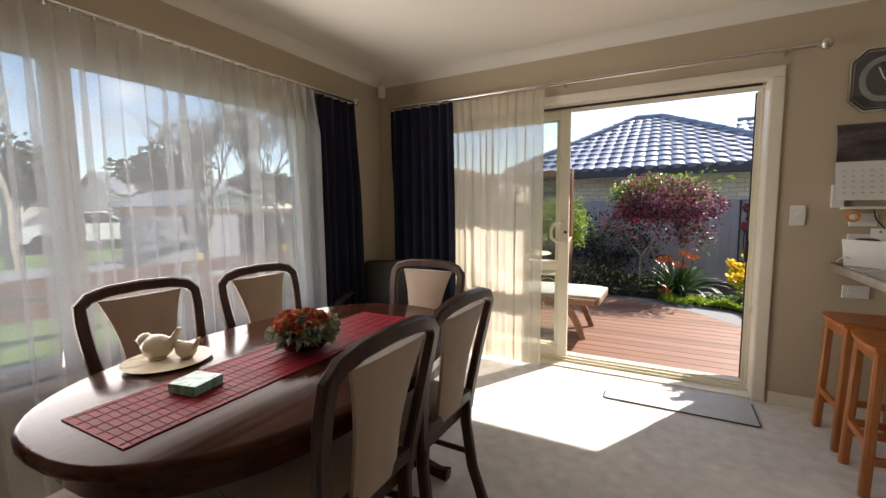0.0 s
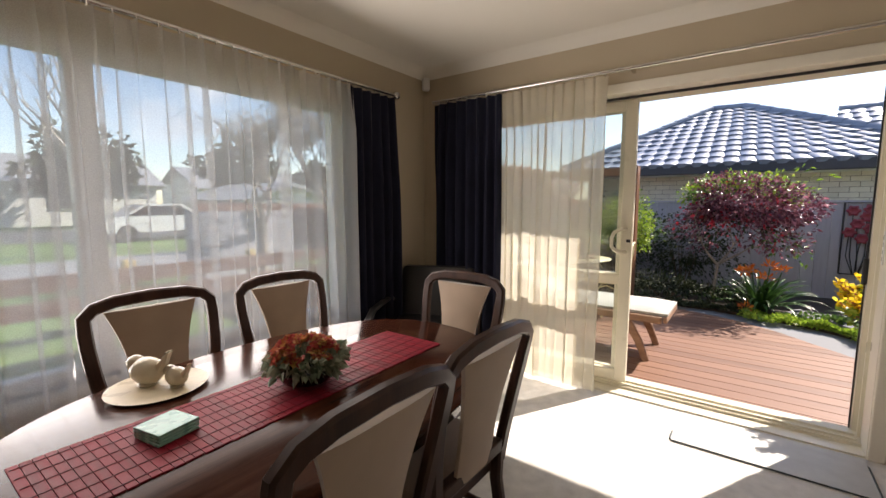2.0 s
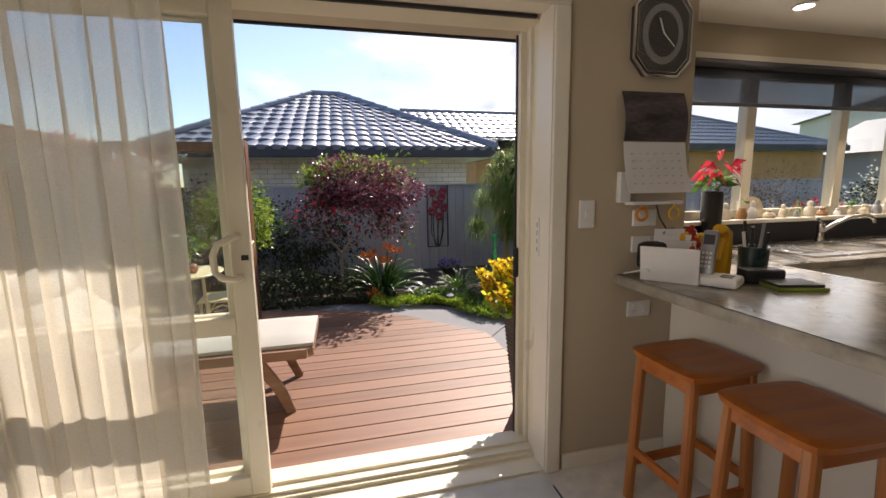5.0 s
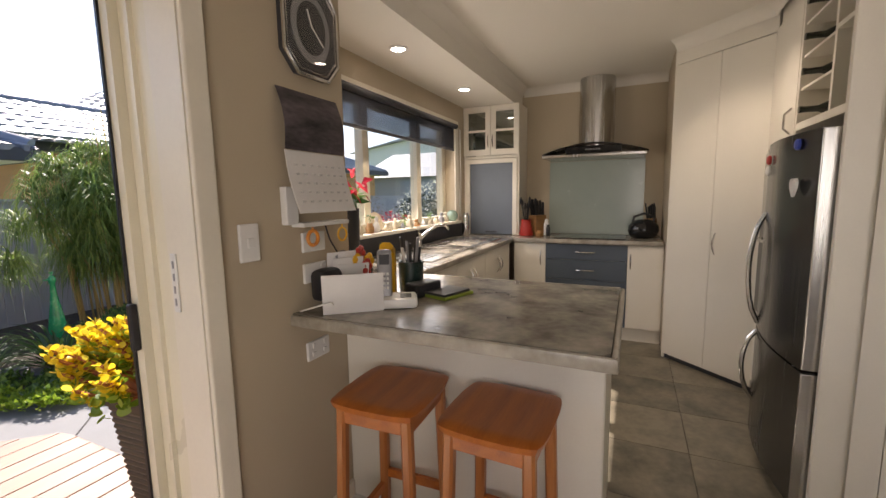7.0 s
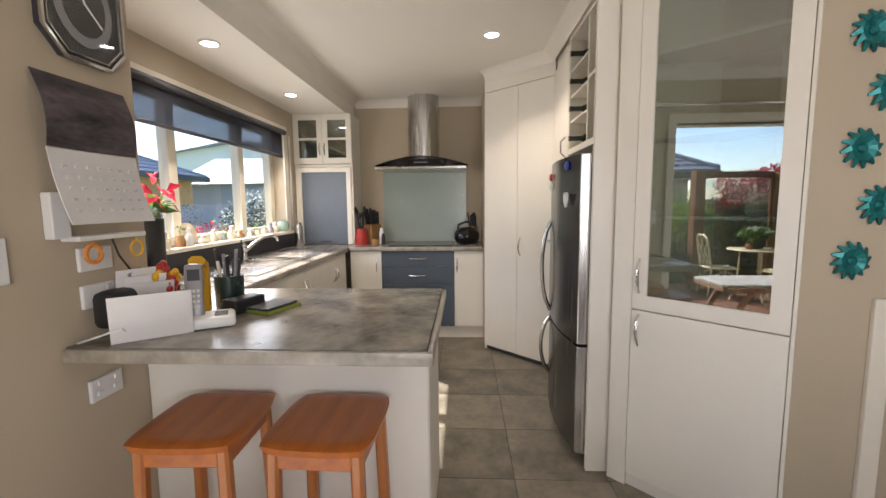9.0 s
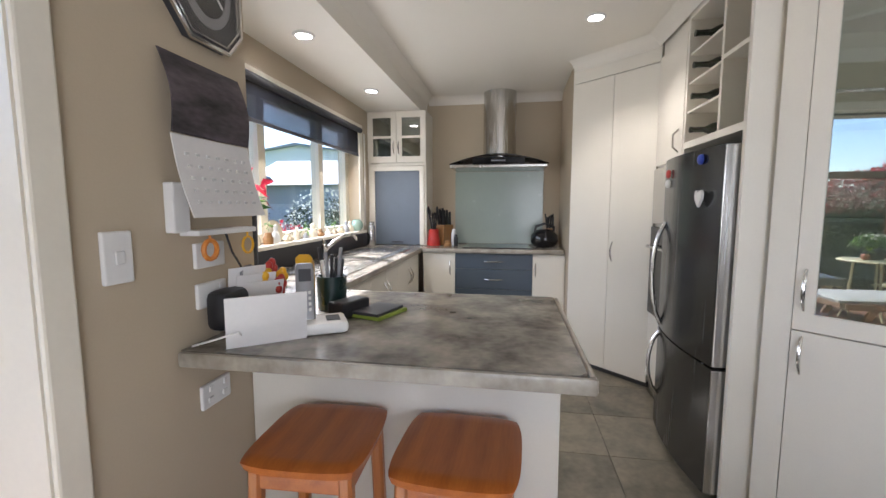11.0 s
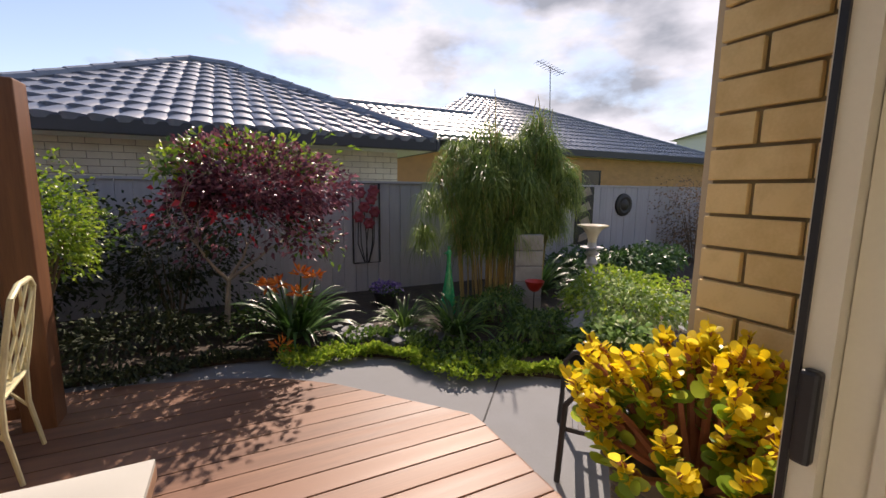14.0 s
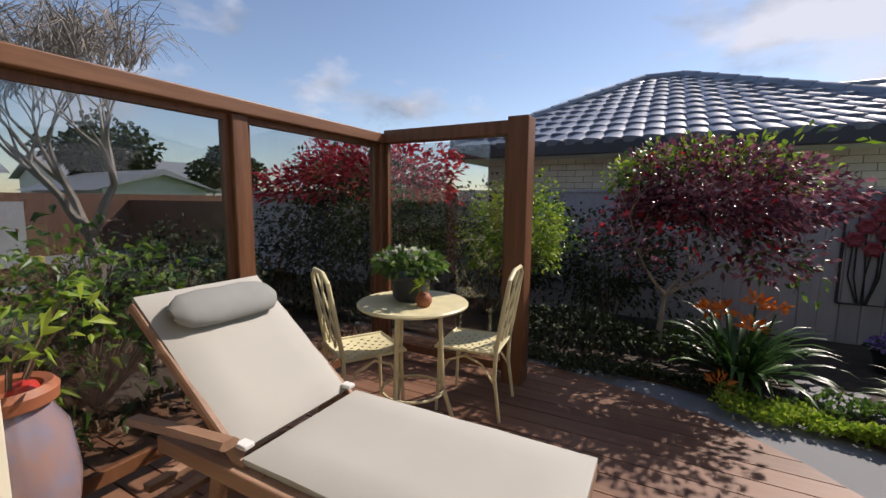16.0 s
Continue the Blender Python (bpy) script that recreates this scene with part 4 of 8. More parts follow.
def blob(n, centre, radii, seed, shell=0.45, lump=0.25, low=-1.0):
    """Places spread through the outer layer of an uneven rounded crown, and their outward ways."""
    rng = np.random.default_rng(seed)
    d = rng.normal(0, 1, (n * 3, 3))
    d /= np.linalg.norm(d, axis=1)[:, None]
    d = d[d[:, 2] > low][:n]
    k = rng.normal(0, 2.4, (6, 3))
    wob = 1 + lump * np.mean([np.sin(d @ q + i) for i, q in enumerate(k)], 0) * 1.6
    r = (shell + (1 - shell) * rng.random(len(d)) ** 0.6) * wob
    return np.array(centre) + d * r[:, None] * np.array(radii), d


# flower bowl, bird plate, coasters
bowl = thing("flower_bowl", "black bowl of silk autumn flowers on the runner", "flower arrangement", pose(-1.235, 1.11, 0.7155))
part("bowl", lathe(bmesh.new(), [(0.045, 0), (0.075, 0.012), (0.095, 0.035), (0.105, 0.055), (0.098, 0.055), (0.085, 0.03), (0.0, 0.02)], 24), M_BLACKGL, bowl, smooth=True)
c, d = blob(620, (0, 0, 0.065), (0.115, 0.115, 0.045), 11, 0.5, 0.2, -0.15)
leaf_part("foliage", bowl, c, d, 0.032, 0.75, M_L_SAGE, 12)
c, d = blob(90, (0, 0, 0.085), (0.095, 0.095, 0.055), 13, 0.85, 0.1, 0.15)
cc = np.repeat(c, 12, 0)
dd = np.repeat(d, 12, 0)
leaf_part("petals", bowl, cc, dd, 0.025, 0.85, M_F_SILK, 14)
tray = thing("bird_plate", "oval cream plate under two ceramic birds", "plate", pose(-1.58, 0.81, 0.7105))
part("plate", lathe(bmesh.new(), [(0.09, 0), (0.13, 0.004), (0.138, 0.009), (0.132, 0.009), (0.10, 0.006), (0.0, 0.006)], 32), M_PLATE, tray, smooth=True)


def bird(x, y, s, turn, label):
    bm = bmesh.new()
    bmesh.ops.create_uvsphere(bm, u_segments=18, v_segments=12, radius=1, matrix=pose(0, 0, 0.05) @ Matrix.Diagonal((0.062, 0.045, 0.048, 1)))
    bmesh.ops.create_uvsphere(bm, u_segments=14, v_segments=10, radius=0.029, matrix=pose(0.046, 0, 0.074))
    bmesh.ops.create_cone(bm, segments=10, radius1=0.010, radius2=0.001, depth=0.03, matrix=pose(0.080, 0, 0.072, 0, 90))
    sweep(bm, [(-0.045, 0, 0.06), (-0.075, 0, 0.09), (-0.095, 0, 0.125)], [0.035, 0.022, 0.010], 0.03)
    lathe(bm, [(0.03, 0), (0.035, 0.005), (0.02, 0.015)], 14)
    single("ceramic_bird", bm, M_IVORY, label, "figurine", pose(x, y, 0.7170, 0, 0, turn) @ Matrix.Diagonal((s, s, s, 1)), "ceramic birds", True)


bird(-1.615, 0.795, 0.90, 205, "larger ivory ceramic bird on the oval plate")
bird(-1.53, 0.845, 0.62, 195, "smaller ivory ceramic bird on the oval plate")
for i in range(4):
    single("glass_coaster", boxm(-0.05, 0.05, -0.05, 0.05, 0, 0.0065, 0.002), M_COASTER, "square pale green glass coaster in a stack", "coaster", pose(-1.253, 0.714, 0.716 + 0.0075 * i, 0, 0, 12 + random.uniform(-3, 3)), "glass coasters")


# ---- dining chairs ----
def dining_chair():
    c = thing("dining_chair", "dark wooden dining chair with tan upholstered seat and back", "chair", group="chairs round the table")
    arch = []
    for i in range(25):
        u = i / 24
        if u < 0.36:
            k = u / 0.36
            arch.append((-0.165 - 0.052 * math.sin(k * math.pi / 2), k * 0.48))
        elif u > 0.64:
            k = (1 - u) / 0.36
            arch.append((0.165 + 0.052 * math.sin(k * math.pi / 2), k * 0.48))
        else:
            k = (u - 0.36) / 0.28
            a = math.pi * (1 - k)
            cs, sn = math.cos(a), math.sin(a)
            arch.append((0.217 * math.copysign(abs(cs) ** 0.75, cs), 0.48 + 0.085 * abs(sn) ** 0.72))
    at = lambda x, v: (x * 1.04, -0.205 - 0.085 * (v / 0.565) ** 1.4, 0.415 + v * 0.885)
    part("back_frame", sweep(bmesh.new(), [at(x, v) for x, v in arch], 0.046, 0.034), M_CHAIRWOOD, c, smooth=True)
    bm = bmesh.new()
    rows = []
    for j in range(13):
        k = j / 12
        v = 0.055 + 0.462 * k
        hw = 0.082 + 0.014 * (1 - k) ** 2 + 0.075 * k ** 2.2
        ring = []
        for i in range(7):
            s = -1 + i / 3
            puff = 0.016 * (1 - s ** 4)
            x, y, z = at(s * hw, v)
            ring.append(((x, y + 0.002 + puff, z), (x, y - 0.010 - puff * 0.5, z)))
        rows.append([bm.verts.new(a) for a, b in ring] + [bm.verts.new(b) for a, b in reversed(ring)])
    for a, b in zip(rows, rows[1:]):
        for i in range(14):
            bm.faces.new((a[i], a[(i + 1) % 14], b[(i + 1) % 14], b[i]))
    bm.faces.new(list(reversed(rows[0])))
    bm.faces.new(rows[-1])
    part("backrest", bm, M_TAN, c, "tan upholstered back panel", True)
    part("back_rail", boxm(-0.165, 0.165, -0.225, -0.19, 0.455, 0.50, 0.006), M_CHAIRWOOD, c)
    bm = bmesh.new()
    prof = [(-0.21, -0.19), (0.21, -0.19), (0.235, 0.05), (0.23, 0.20), (0.12, 0.235), (-0.12, 0.235), (-0.23, 0.20), (-0.235, 0.05)]
    for s0, z0, s1, z1 in ((1.0, 0.425, 1.0, 0.455), (1.0, 0.455, 0.93, 0.478), (0.93, 0.478, 0.6, 0.49)):
        lo = [bm.verts.new((x * s0, y * s0, z0)) for x, y in prof]
        hi = [bm.verts.new((x * s1, y * s1, z1)) for x, y in prof]
        for i in range(8):
            bm.faces.new((lo[i], lo[(i + 1) % 8], hi[(i + 1) % 8], hi[i]))
    bm.faces.new(hi)
    bmesh.ops.remove_doubles(bm, verts=bm.verts[:], dist=1e-5)
    part("seat", bm, M_TAN, c, "tan upholstered seat", True)
    part("seat_frame", prism(bmesh.new(), [(x * 0.98, y * 0.98) for x, y in prof], 0.375, 0.425), M_CHAIRWOOD, c)
    for s in (-1, 1):
        part("leg", sweep(bmesh.new(), [(s * 0.165, -0.205, 0.47), (s * 0.168, -0.200, 0.35), (s * 0.175, -0.225, 0.16), (s * 0.185, -0.275, 0.0)], 0.042, 0.032, (1, 0, 0)), M_CHAIRWOOD, c, smooth=True)
        part("leg", sweep(bmesh.new(), [(s * 0.195, 0.185, 0.40), (s * 0.200, 0.195, 0.2), (s * 0.205, 0.19, 0.0)], [0.045, 0.038, 0.03], 0.035), M_CHAIRWOOD, c, smooth=True)
        part("stretcher", tube(bmesh.new(), [(s * 0.175, -0.215, 0.22), (s * 0.2, 0.19, 0.2)], 0.012, 8), M_CHAIRWOOD, c, smooth=True)
    return c


ch = dining_chair()
ch.matrix_basis = pose(-1.78, 0.97, 0, 0, 0, -90)
for x, y, r in ((-1.745, 1.53, -91), (-0.955, 0.885, 90), (-0.965, 1.355, 89), (-1.295, 1.835, 180), (-1.27, 0.46, 2)):
    copy_thing(ch, pose(x, y, 0, 0, 0, r))

# armchair in the corner
arm = thing("armchair", "low black leather armchair with dark wooden arms in the corner", "armchair", pose(-1.96, 2.66, 0, 0, 0, 205))
part("seat", boxm(-0.29, 0.29, -0.27, 0.30, 0.24, 0.42, 0.05), M_LEATHER, arm, smooth=True)
bk = boxm(-0.30, 0.30, -0.07, 0.07, 0, 0.46, 0.05)
bmesh.ops.transform(bk, matrix=pose(0, -0.28, 0.34, 14), verts=bk.verts[:])
part("backrest", bk, M_LEATHER, arm, smooth=True)
for s in (-1, 1):
    part("armrest", sweep(bmesh.new(), [(s * 0.34, -0.33, 0.52), (s * 0.345, -0.1, 0.56), (s * 0.345, 0.2, 0.55), (s * 0.34, 0.32, 0.50), (s * 0.335, 0.34, 0.42)], 0.03, 0.055, (1, 0, 0)), M_LEATHER, arm, smooth=True)
    part("leg", sweep(bmesh.new(), [(s * 0.335, 0.32, 0.45), (s * 0.335, 0.30, 0.2), (s * 0.335, 0.31, 0.0)], 0.045, 0.04), M_CHAIRWOOD, arm, smooth=True)
    part("leg", sweep(bmesh.new(), [(s * 0.335, -0.32, 0.55), (s * 0.335, -0.33, 0.25), (s * 0.335, -0.38, 0.0)], 0.045, 0.04), M_CHAIRWOOD, arm, smooth=True)

# ---- kitchen ----
Z_TOP = 0.90


def bow_handle(parent, x, y, z, vertical=True, ln=0.13, m=None, material=None):
    b = bmesh.new()
    pts = []
    for i in range(9):
        k = i / 8
        a, o = (k - 0.5) * ln, -0.026 * math.sin(math.pi * k) - 0.002
        pts.append((x, y + o, z + a) if vertical else (x + a, y + o, z))
    tube(b, pts, [0.004, 0.005, 0.006, 0.0065, 0.0065, 0.0065, 0.006, 0.005, 0.004], 8)
    return part("handle", b, material or M_CHROME, parent, "curved satin chrome handle", True)


def cab_front(parent, x0, x1, z0, z1, material=None, name="door"):
    return part(name, boxm(x0 + 0.0015, x1 - 0.0015, -0.019, -0.001, z0 + 0.0015, z1 - 0.0015, 0.002), material or M_CAB, parent)


# worktop: peninsula, window run and back run in one sheet
wt = bmesh.new()
prism(wt, [(0.80, 2.15), (1.60, 2.15), (1.62, 2.17), (1.62, 3.16), (3.58, 3.16), (3.58, 1.87), (KX - 0.003, 1.87), (KX - 0.003, KY - 0.003), (1.121, KY - 0.003), (1.121, DY - 0.003), (0.78, DY - 0.003), (0.78, 2.17)], 0.872, Z_TOP)
top_o = single("worktop", wt, M_TOP, "grey stone-look laminate worktop with a breakfast bar", "worktop")
ed = boxes((0.762, 0.779, 2.13, DY - 0.004, 0.858, Z_TOP - 0.001, 0.007), (0.78, 1.62, 2.131, 2.149, 0.858, Z_TOP - 0.001, 0.007), (1.621, 1.634, 2.15, 3.15, 0.862, Z_TOP - 0.001, 0.004), (1.64, 3.56, 3.147, 3.159, 0.862, Z_TOP - 0.001, 0.004), (3.567, 3.579, 1.872, 3.14, 0.862, Z_TOP - 0.001, 0.004))
part("edge", ed, M_TOPEDGE, top_o, "rolled laminate edge", True)
single("upstand", boxm(1.124, 3.86, KY - 0.015, KY - 0.002, Z_TOP + 0.001, 1.033), M_DARK, "dark upstand between the worktop and window sill", "upstand")

pen = thing("peninsula_unit", "breakfast bar unit with a plain cream back panel", "cabinet")
part("back_panel", boxm(1.075, 1.095, 2.175, DY - 0.003, 0.0, 0.856, 0.002), M_CAB, pen)
part("end_panel", boxm(1.096, 1.60, 2.172, 2.19, 0.0, 0.870, 0.002), M_CAB, pen)
part("body", boxm(1.096, 1.60, 2.192, DY - 0.004, 0.1, 0.870), M_CABIN, pen)
part("plinth", boxm(1.10, 1.55, 2.20, DY - 0.01, 0.0, 0.1), M_DARK, pen)

for n, (x0, x1) in enumerate(((1.65, 2.25), (2.25, 2.85), (2.85, 3.57))):
    u = thing("base_cabinet", "cream base cabinet with double doors under the sink worktop", "cabinet", pose(0, 3.20, 0), "cream base cabinets")
    part("body", boxm(x0, x1, 0.0, 0.55, 0.1, 0.870), M_CABIN, u)
    part("plinth", boxm(x0, x1, 0.05, 0.52, 0.0, 0.1), M_CAB, u)
    mid = (x0 + x1) / 2
    for a, b, hx in ((x0, mid, mid - 0.035), (mid, x1, mid + 0.035)):
        d = cab_front(u, a, b, 0.11, 0.858)
        bow_handle(d, hx, -0.019, 0.70)
RB = pose(3.61, 0, 0, 0, 0, -90)
for y0, y1, kind in ((1.86, 2.14, "door"), (2.14, 2.84, "drawers"), (2.84, 3.14, "door")):
    lab = "slate-blue three-drawer kitchen unit under the cooktop" if kind == "drawers" else "narrow cream base cabinet beside the blue drawers"
    u = thing("base_cabinet", lab, "cabinet", RB, "back wall base cabinets")
    part("body", boxm(-y1, -y0, 0.0, 0.56, 0.12, 0.870), M_CABIN, u)
    part("plinth", boxm(-y1, -y0, 0.03, 0.52, 0.0, 0.12), M_CAB, u)
    if kind == "door":
        d = cab_front(u, -y1, -y0, 0.125, 0.858)
        bow_handle(d, -y0 - 0.255 if y0 < 2 else -y0 - 0.045, -0.019, 0.72)
    else:
        for z0, z1 in ((0.715, 0.858), (0.53, 0.715), (0.125, 0.53)):
            d = cab_front(u, -y1, -y0, z0, z1, M_BLUE, "drawer")
            bow_handle(d, -(y0 + y1) / 2, -0.019, (z0 + z1) / 2 + (0.02 if z1 < 0.6 else 0), False, 0.16)

# sink and tap
sink = thing("kitchen_sink", "stainless steel double sink with a drainer under the window", "sink")
for x0, x1 in ((2.30, 2.72), (2.80, 3.12)):
    sk = bmesh.new()
    for b in ((x0, x1, 3.30, 3.62, 0.76, 0.764), (x0, x0 + 0.004, 3.30, 3.62, 0.764, 0.903), (x1 - 0.004, x1, 3.30, 3.62, 0.764, 0.903), (x0, x1, 3.30, 3.304, 0.764, 0.903), (x0, x1, 3.616, 3.62, 0.764, 0.903)):
        box(sk, *b)
    part("basin", sk, M_STEEL, sink)
rm = bmesh.new()
for b in ((1.98, 3.46, 3.235, 3.298, 0.901, 0.907), (1.98, 3.46, 3.622, 3.675, 0.901, 0.907), (1.98, 2.298, 3.298, 3.622, 0.901, 0.906), (2.722, 2.798, 3.298, 3.622, 0.901, 0.906), (3.122, 3.46, 3.298, 3.622, 0.901, 0.906)):
    box(rm, *b)
part("rim", rm, M_STEEL, sink)
for i in range(7):
    for x0, x1 in ((2.02, 2.27), (3.15, 3.43)):
        part("drainer_rib", boxm(x0, x1, 3.325 + 0.042 * i, 3.34 + 0.042 * i, 0.906, 0.910, 0.001), M_STEEL, sink)
tap = thing("mixer_tap", "chrome mixer tap with a long arched spout", "tap", pose(2.62, 3.655, 0.907))
part("base", lathe(bmesh.new(), [(0.026, 0), (0.026, 0.01), (0.02, 0.02), (0.02, 0.08), (0.023, 0.09), (0.02, 0.11)], 16), M_CHROME, tap, smooth=True)
part("spout", tube(bmesh.new(), [(0, 0, 0.06), (0.05, -0.05, 0.12), (0.10, -0.10, 0.16), (0.15, -0.15, 0.17), (0.17, -0.17, 0.15), (0.172, -0.172, 0.125)], [0.014, 0.013, 0.012, 0.012, 0.012, 0.012], 10), M_CHROME, tap, smooth=True)
part("lever", tube(bmesh.new(), [(0, 0, 0.11), (-0.01, 0.0, 0.13), (-0.06, -0.01, 0.155)], [0.012, 0.009, 0.006], 8), M_CHROME, tap, smooth=True)

# corner tower with glazed doors above and a roller shutter below
tw = thing("corner_cabinet", "cream corner cabinet with glazed doors above a slate-blue roller shutter", "cabinet", pose(3.87, 0, 0, 0, 0, -90))
part("side", boxm(-3.185, -3.165, 0.0, 0.325, 0.902, 2.208), M_CAB, tw)
part("side", boxm(-3.755, -3.735, 0.0, 0.325, 0.902, 2.208), M_CAB, tw)
part("back", boxm(-3.735, -3.185, 0.31, 0.325, 0.902, 2.208), M_CABIN, tw)
part("shelf", boxm(-3.735, -3.185, 0.0, 0.31, 1.685, 1.71), M_CAB, tw)
part("shelf", boxm(-3.735, -3.185, 0.02, 0.31, 1.95, 1.965), M_CAB, tw)
part("top", boxm(-3.735, -3.185, 0.0, 0.31, 2.19, 2.208), M_CAB, tw)
for x0, x1, hx in ((-3.755, -3.46, -3.485), (-3.46, -3.165, -3.435)):
    d = part("door", boxes((x0 + 0.002, x0 + 0.055, -0.02, -0.001, 1.715, 2.206), (x1 - 0.055, x1 - 0.002, -0.02, -0.001, 1.715, 2.206), (x0 + 0.055, x1 - 0.055, -0.02, -0.001, 1.715, 1.775), (x0 + 0.055, x1 - 0.055, -0.02, -0.001, 2.146, 2.206), (x0 + 0.055, x1 - 0.055, -0.018, -0.004, 1.95, 1.972)), M_CAB, tw)
    g = part("pane", boxm(x0 + 0.055, x1 - 0.055, -0.012, -0.008, 1.775, 2.146), M_HUTGLASS, d)
    g.visible_shadow = False
    bow_handle(d, hx, -0.02, 1.86, True, 0.12)
part("shutter_frame", boxes((-3.735, -3.69, -0.018, -0.001, 0.905, 1.68), (-3.23, -3.185, -0.018, -0.001, 0.905, 1.68), (-3.69, -3.23, -0.018, -0.001, 1.635, 1.68)), M_CAB, tw)
shut = part("roller_shutter", boxm(-3.689, -3.231, -0.004, 0.012, 0.905, 1.634, 0.003), M_SHUT, tw, "smooth slate-blue roller shutter")
part("pull", boxm(-3.52, -3.40, -0.016, -0.0045, 0.925, 0.938, 0.003), M_DARK, shut)
flask = lathe(bmesh.new(), [(0.036, 0), (0.038, 0.005), (0.038, 0.19), (0.034, 0.2), (0.03, 0.205), (0.03, 0.235), (0.0, 0.24)], 20)
single("steel_flask", flask, M_STEEL, "tall stainless steel flask on the worktop", "flask", pose(3.70, 3.68, Z_TOP + 0.001), smooth=True)

# range hood and splashback
hood = thing("range_hood", "stainless steel canopy range hood with a curved glass visor", "range hood")
hv = bmesh.new()
rings = []
for i in range(13):
    s = -1 + i / 6
    y = 2.463 + 0.455 * s
    z = 1.672 + 0.085 * (1 - abs(s) ** 1.7)
    xf = 3.70 + 0.06 * s * s
    rings.append([hv.verts.new(p) for p in ((xf, y, z), (KX - 0.004, y, z + 0.02 * (1 - s * s)), (KX - 0.004, y, z + 0.012 + 0.02 * (1 - s * s)), (xf, y, z + 0.010))])
for a, b in zip(rings, rings[1:]):
    for k in range(4):
        hv.faces.new((a[k], a[(k + 1) % 4], b[(k + 1) % 4], b[k]))
hv.faces.new(rings[0])
hv.faces.new(rings[-1])
part("glass_visor", hv, M_BLACKGL, hood, "smoked curved glass", True)
part("canopy", boxm(3.72, KX - 0.004, 2.02, 2.91, 1.640, 1.670, 0.006), M_STEEL, hood, "flat steel underside")
part("control_panel", boxm(3.708, 3.735, 2.22, 2.70, 1.672, 1.735, 0.008), M_BLACKGL, hood)
for i in range(6):
    part("button", boxm(3.704, 3.709, 2.40 + 0.022 * i, 2.414 + 0.022 * i, 1.698, 1.708), M_SILVER, hood)
chim = bmesh.new()
arc = [(KX - 0.005, -0.16), (KX - 0.12, -0.16)] + [(KX - 0.12 - 0.16 * math.sin(math.pi * k / 12), -0.16 * math.cos(math.pi * k / 12)) for k in range(1, 12)] + [(KX - 0.12, 0.16), (KX - 0.005, 0.16)]
prism(chim, [(x, 2.463 + y) for x, y in arc], 1.76, 2.395)
part("chimney", chim, M_STEEL, hood, "curved brushed steel chimney", True)
single("splashback", boxm(KX - 0.008, KX - 0.001, 2.02, 2.92, Z_TOP + 0.002, 1.638, 0.001), M_SPLASH, "pale green glass splashback behind the cooktop", "splashback")
cook = thing("cooktop", "black glass cooktop set in the worktop", "cooktop")
part("glass", boxm(3.66, 4.12, 2.16, 2.78, Z_TOP + 0.001, Z_TOP + 0.007, 0.002), M_BLACKGL, cook)

# things on the back worktop
kb = thing("knife_block", "wooden knife block full of black-handled knives", "knife block", pose(3.98, 3.0, Z_TOP + 0.001, 0, 0, 60))
part("block", box(bmesh.new(), -0.05, 0.05, -0.08, 0.08, 0, 0.20, 0.006), M_BUFF, kb)
for i in range(3):
    for j in range(3):
        part("knife", box(bmesh.new(), -0.008, 0.008, -0.011, 0.011, 0, 0.13 + 0.02 * j, 0.004, pose(-0.03 + 0.03 * i, -0.05 + 0.05 * j, 0.20, random.uniform(-22, 2), random.uniform(-10, 10))), M_BLACK, kb)
ut = thing("utensil_crock", "red crock holding black kitchen utensils", "utensil holder", pose(3.86, 3.09, Z_TOP + 0.001))
part("crock", lathe(bmesh.new(), [(0.065, 0), (0.07, 0.01), (0.06, 0.07), (0.048, 0.14), (0.052, 0.16), (0.045, 0.16), (0.04, 0.1), (0.0, 0.1)], 20), M_RED, ut, smooth=True)
for i in range(6):
    a, t = i * 1.05, random.uniform(0.02, 0.06)
    b = bmesh.new()
    e = Vector((t * math.cos(a), t * math.sin(a), 0.29 + 0.03 * (i % 3)))
    tube(b, [(0.01 * math.cos(a), 0.01 * math.sin(a), 0.1), e], 0.006, 6)
    bmesh.ops.create_uvsphere(b, u_segments=10, v_segments=8, radius=1, matrix=Matrix.Translation(e) @ Matrix.Diagonal((0.028, 0.012, 0.038, 1)))
    part("utensil", b, M_BLACK, ut, smooth=True)
for x, y, r, hh, mt, lb in ((3.93, 2.90, 0.025, 0.16, M_WHITE, "white spice shaker by the knife block"), (3.86, 2.87, 0.02, 0.11, M_BLACK, "small dark sauce bottle by the knife block"), (3.80, 2.94, 0.04, 0.055, M_BUFF, "small wooden bowl on the worktop")):
    single("shaker", lathe(bmesh.new(), [(r * 0.9, 0), (r, 0.006), (r, hh * 0.7), (r * 0.7, hh * 0.82), (r * 0.7, hh), (0, hh + 0.002)], 16), mt, lb, "shaker", pose(x, y, Z_TOP + 0.001), smooth=True)
pan = thing("toaster", "round black kettle-like toaster on the worktop", "kettle", pose(3.92, 2.02, Z_TOP + 0.001))
part("body", lathe(bmesh.new(), [(0.09, 0), (0.115, 0.02), (0.13, 0.06), (0.125, 0.11), (0.09, 0.15), (0.05, 0.165), (0.0, 0.17)], 24), M_BLACKGL, pan, smooth=True)
part("handle", tube(bmesh.new(), [(0.0, -0.08, 0.13), (0, -0.09, 0.19), (0, 0.0, 0.22), (0, 0.08, 0.19), (0, 0.09, 0.13)], 0.012, 8), M_BLACK, pan, smooth=True)
kb2 = copy_thing(kb, pose(4.05, 1.955, Z_TOP + 0.001, 0, 0, 80) @ Matrix.Scale(0.85, 4))
kb2["label"] = "small wooden knife block behind the black kettle"

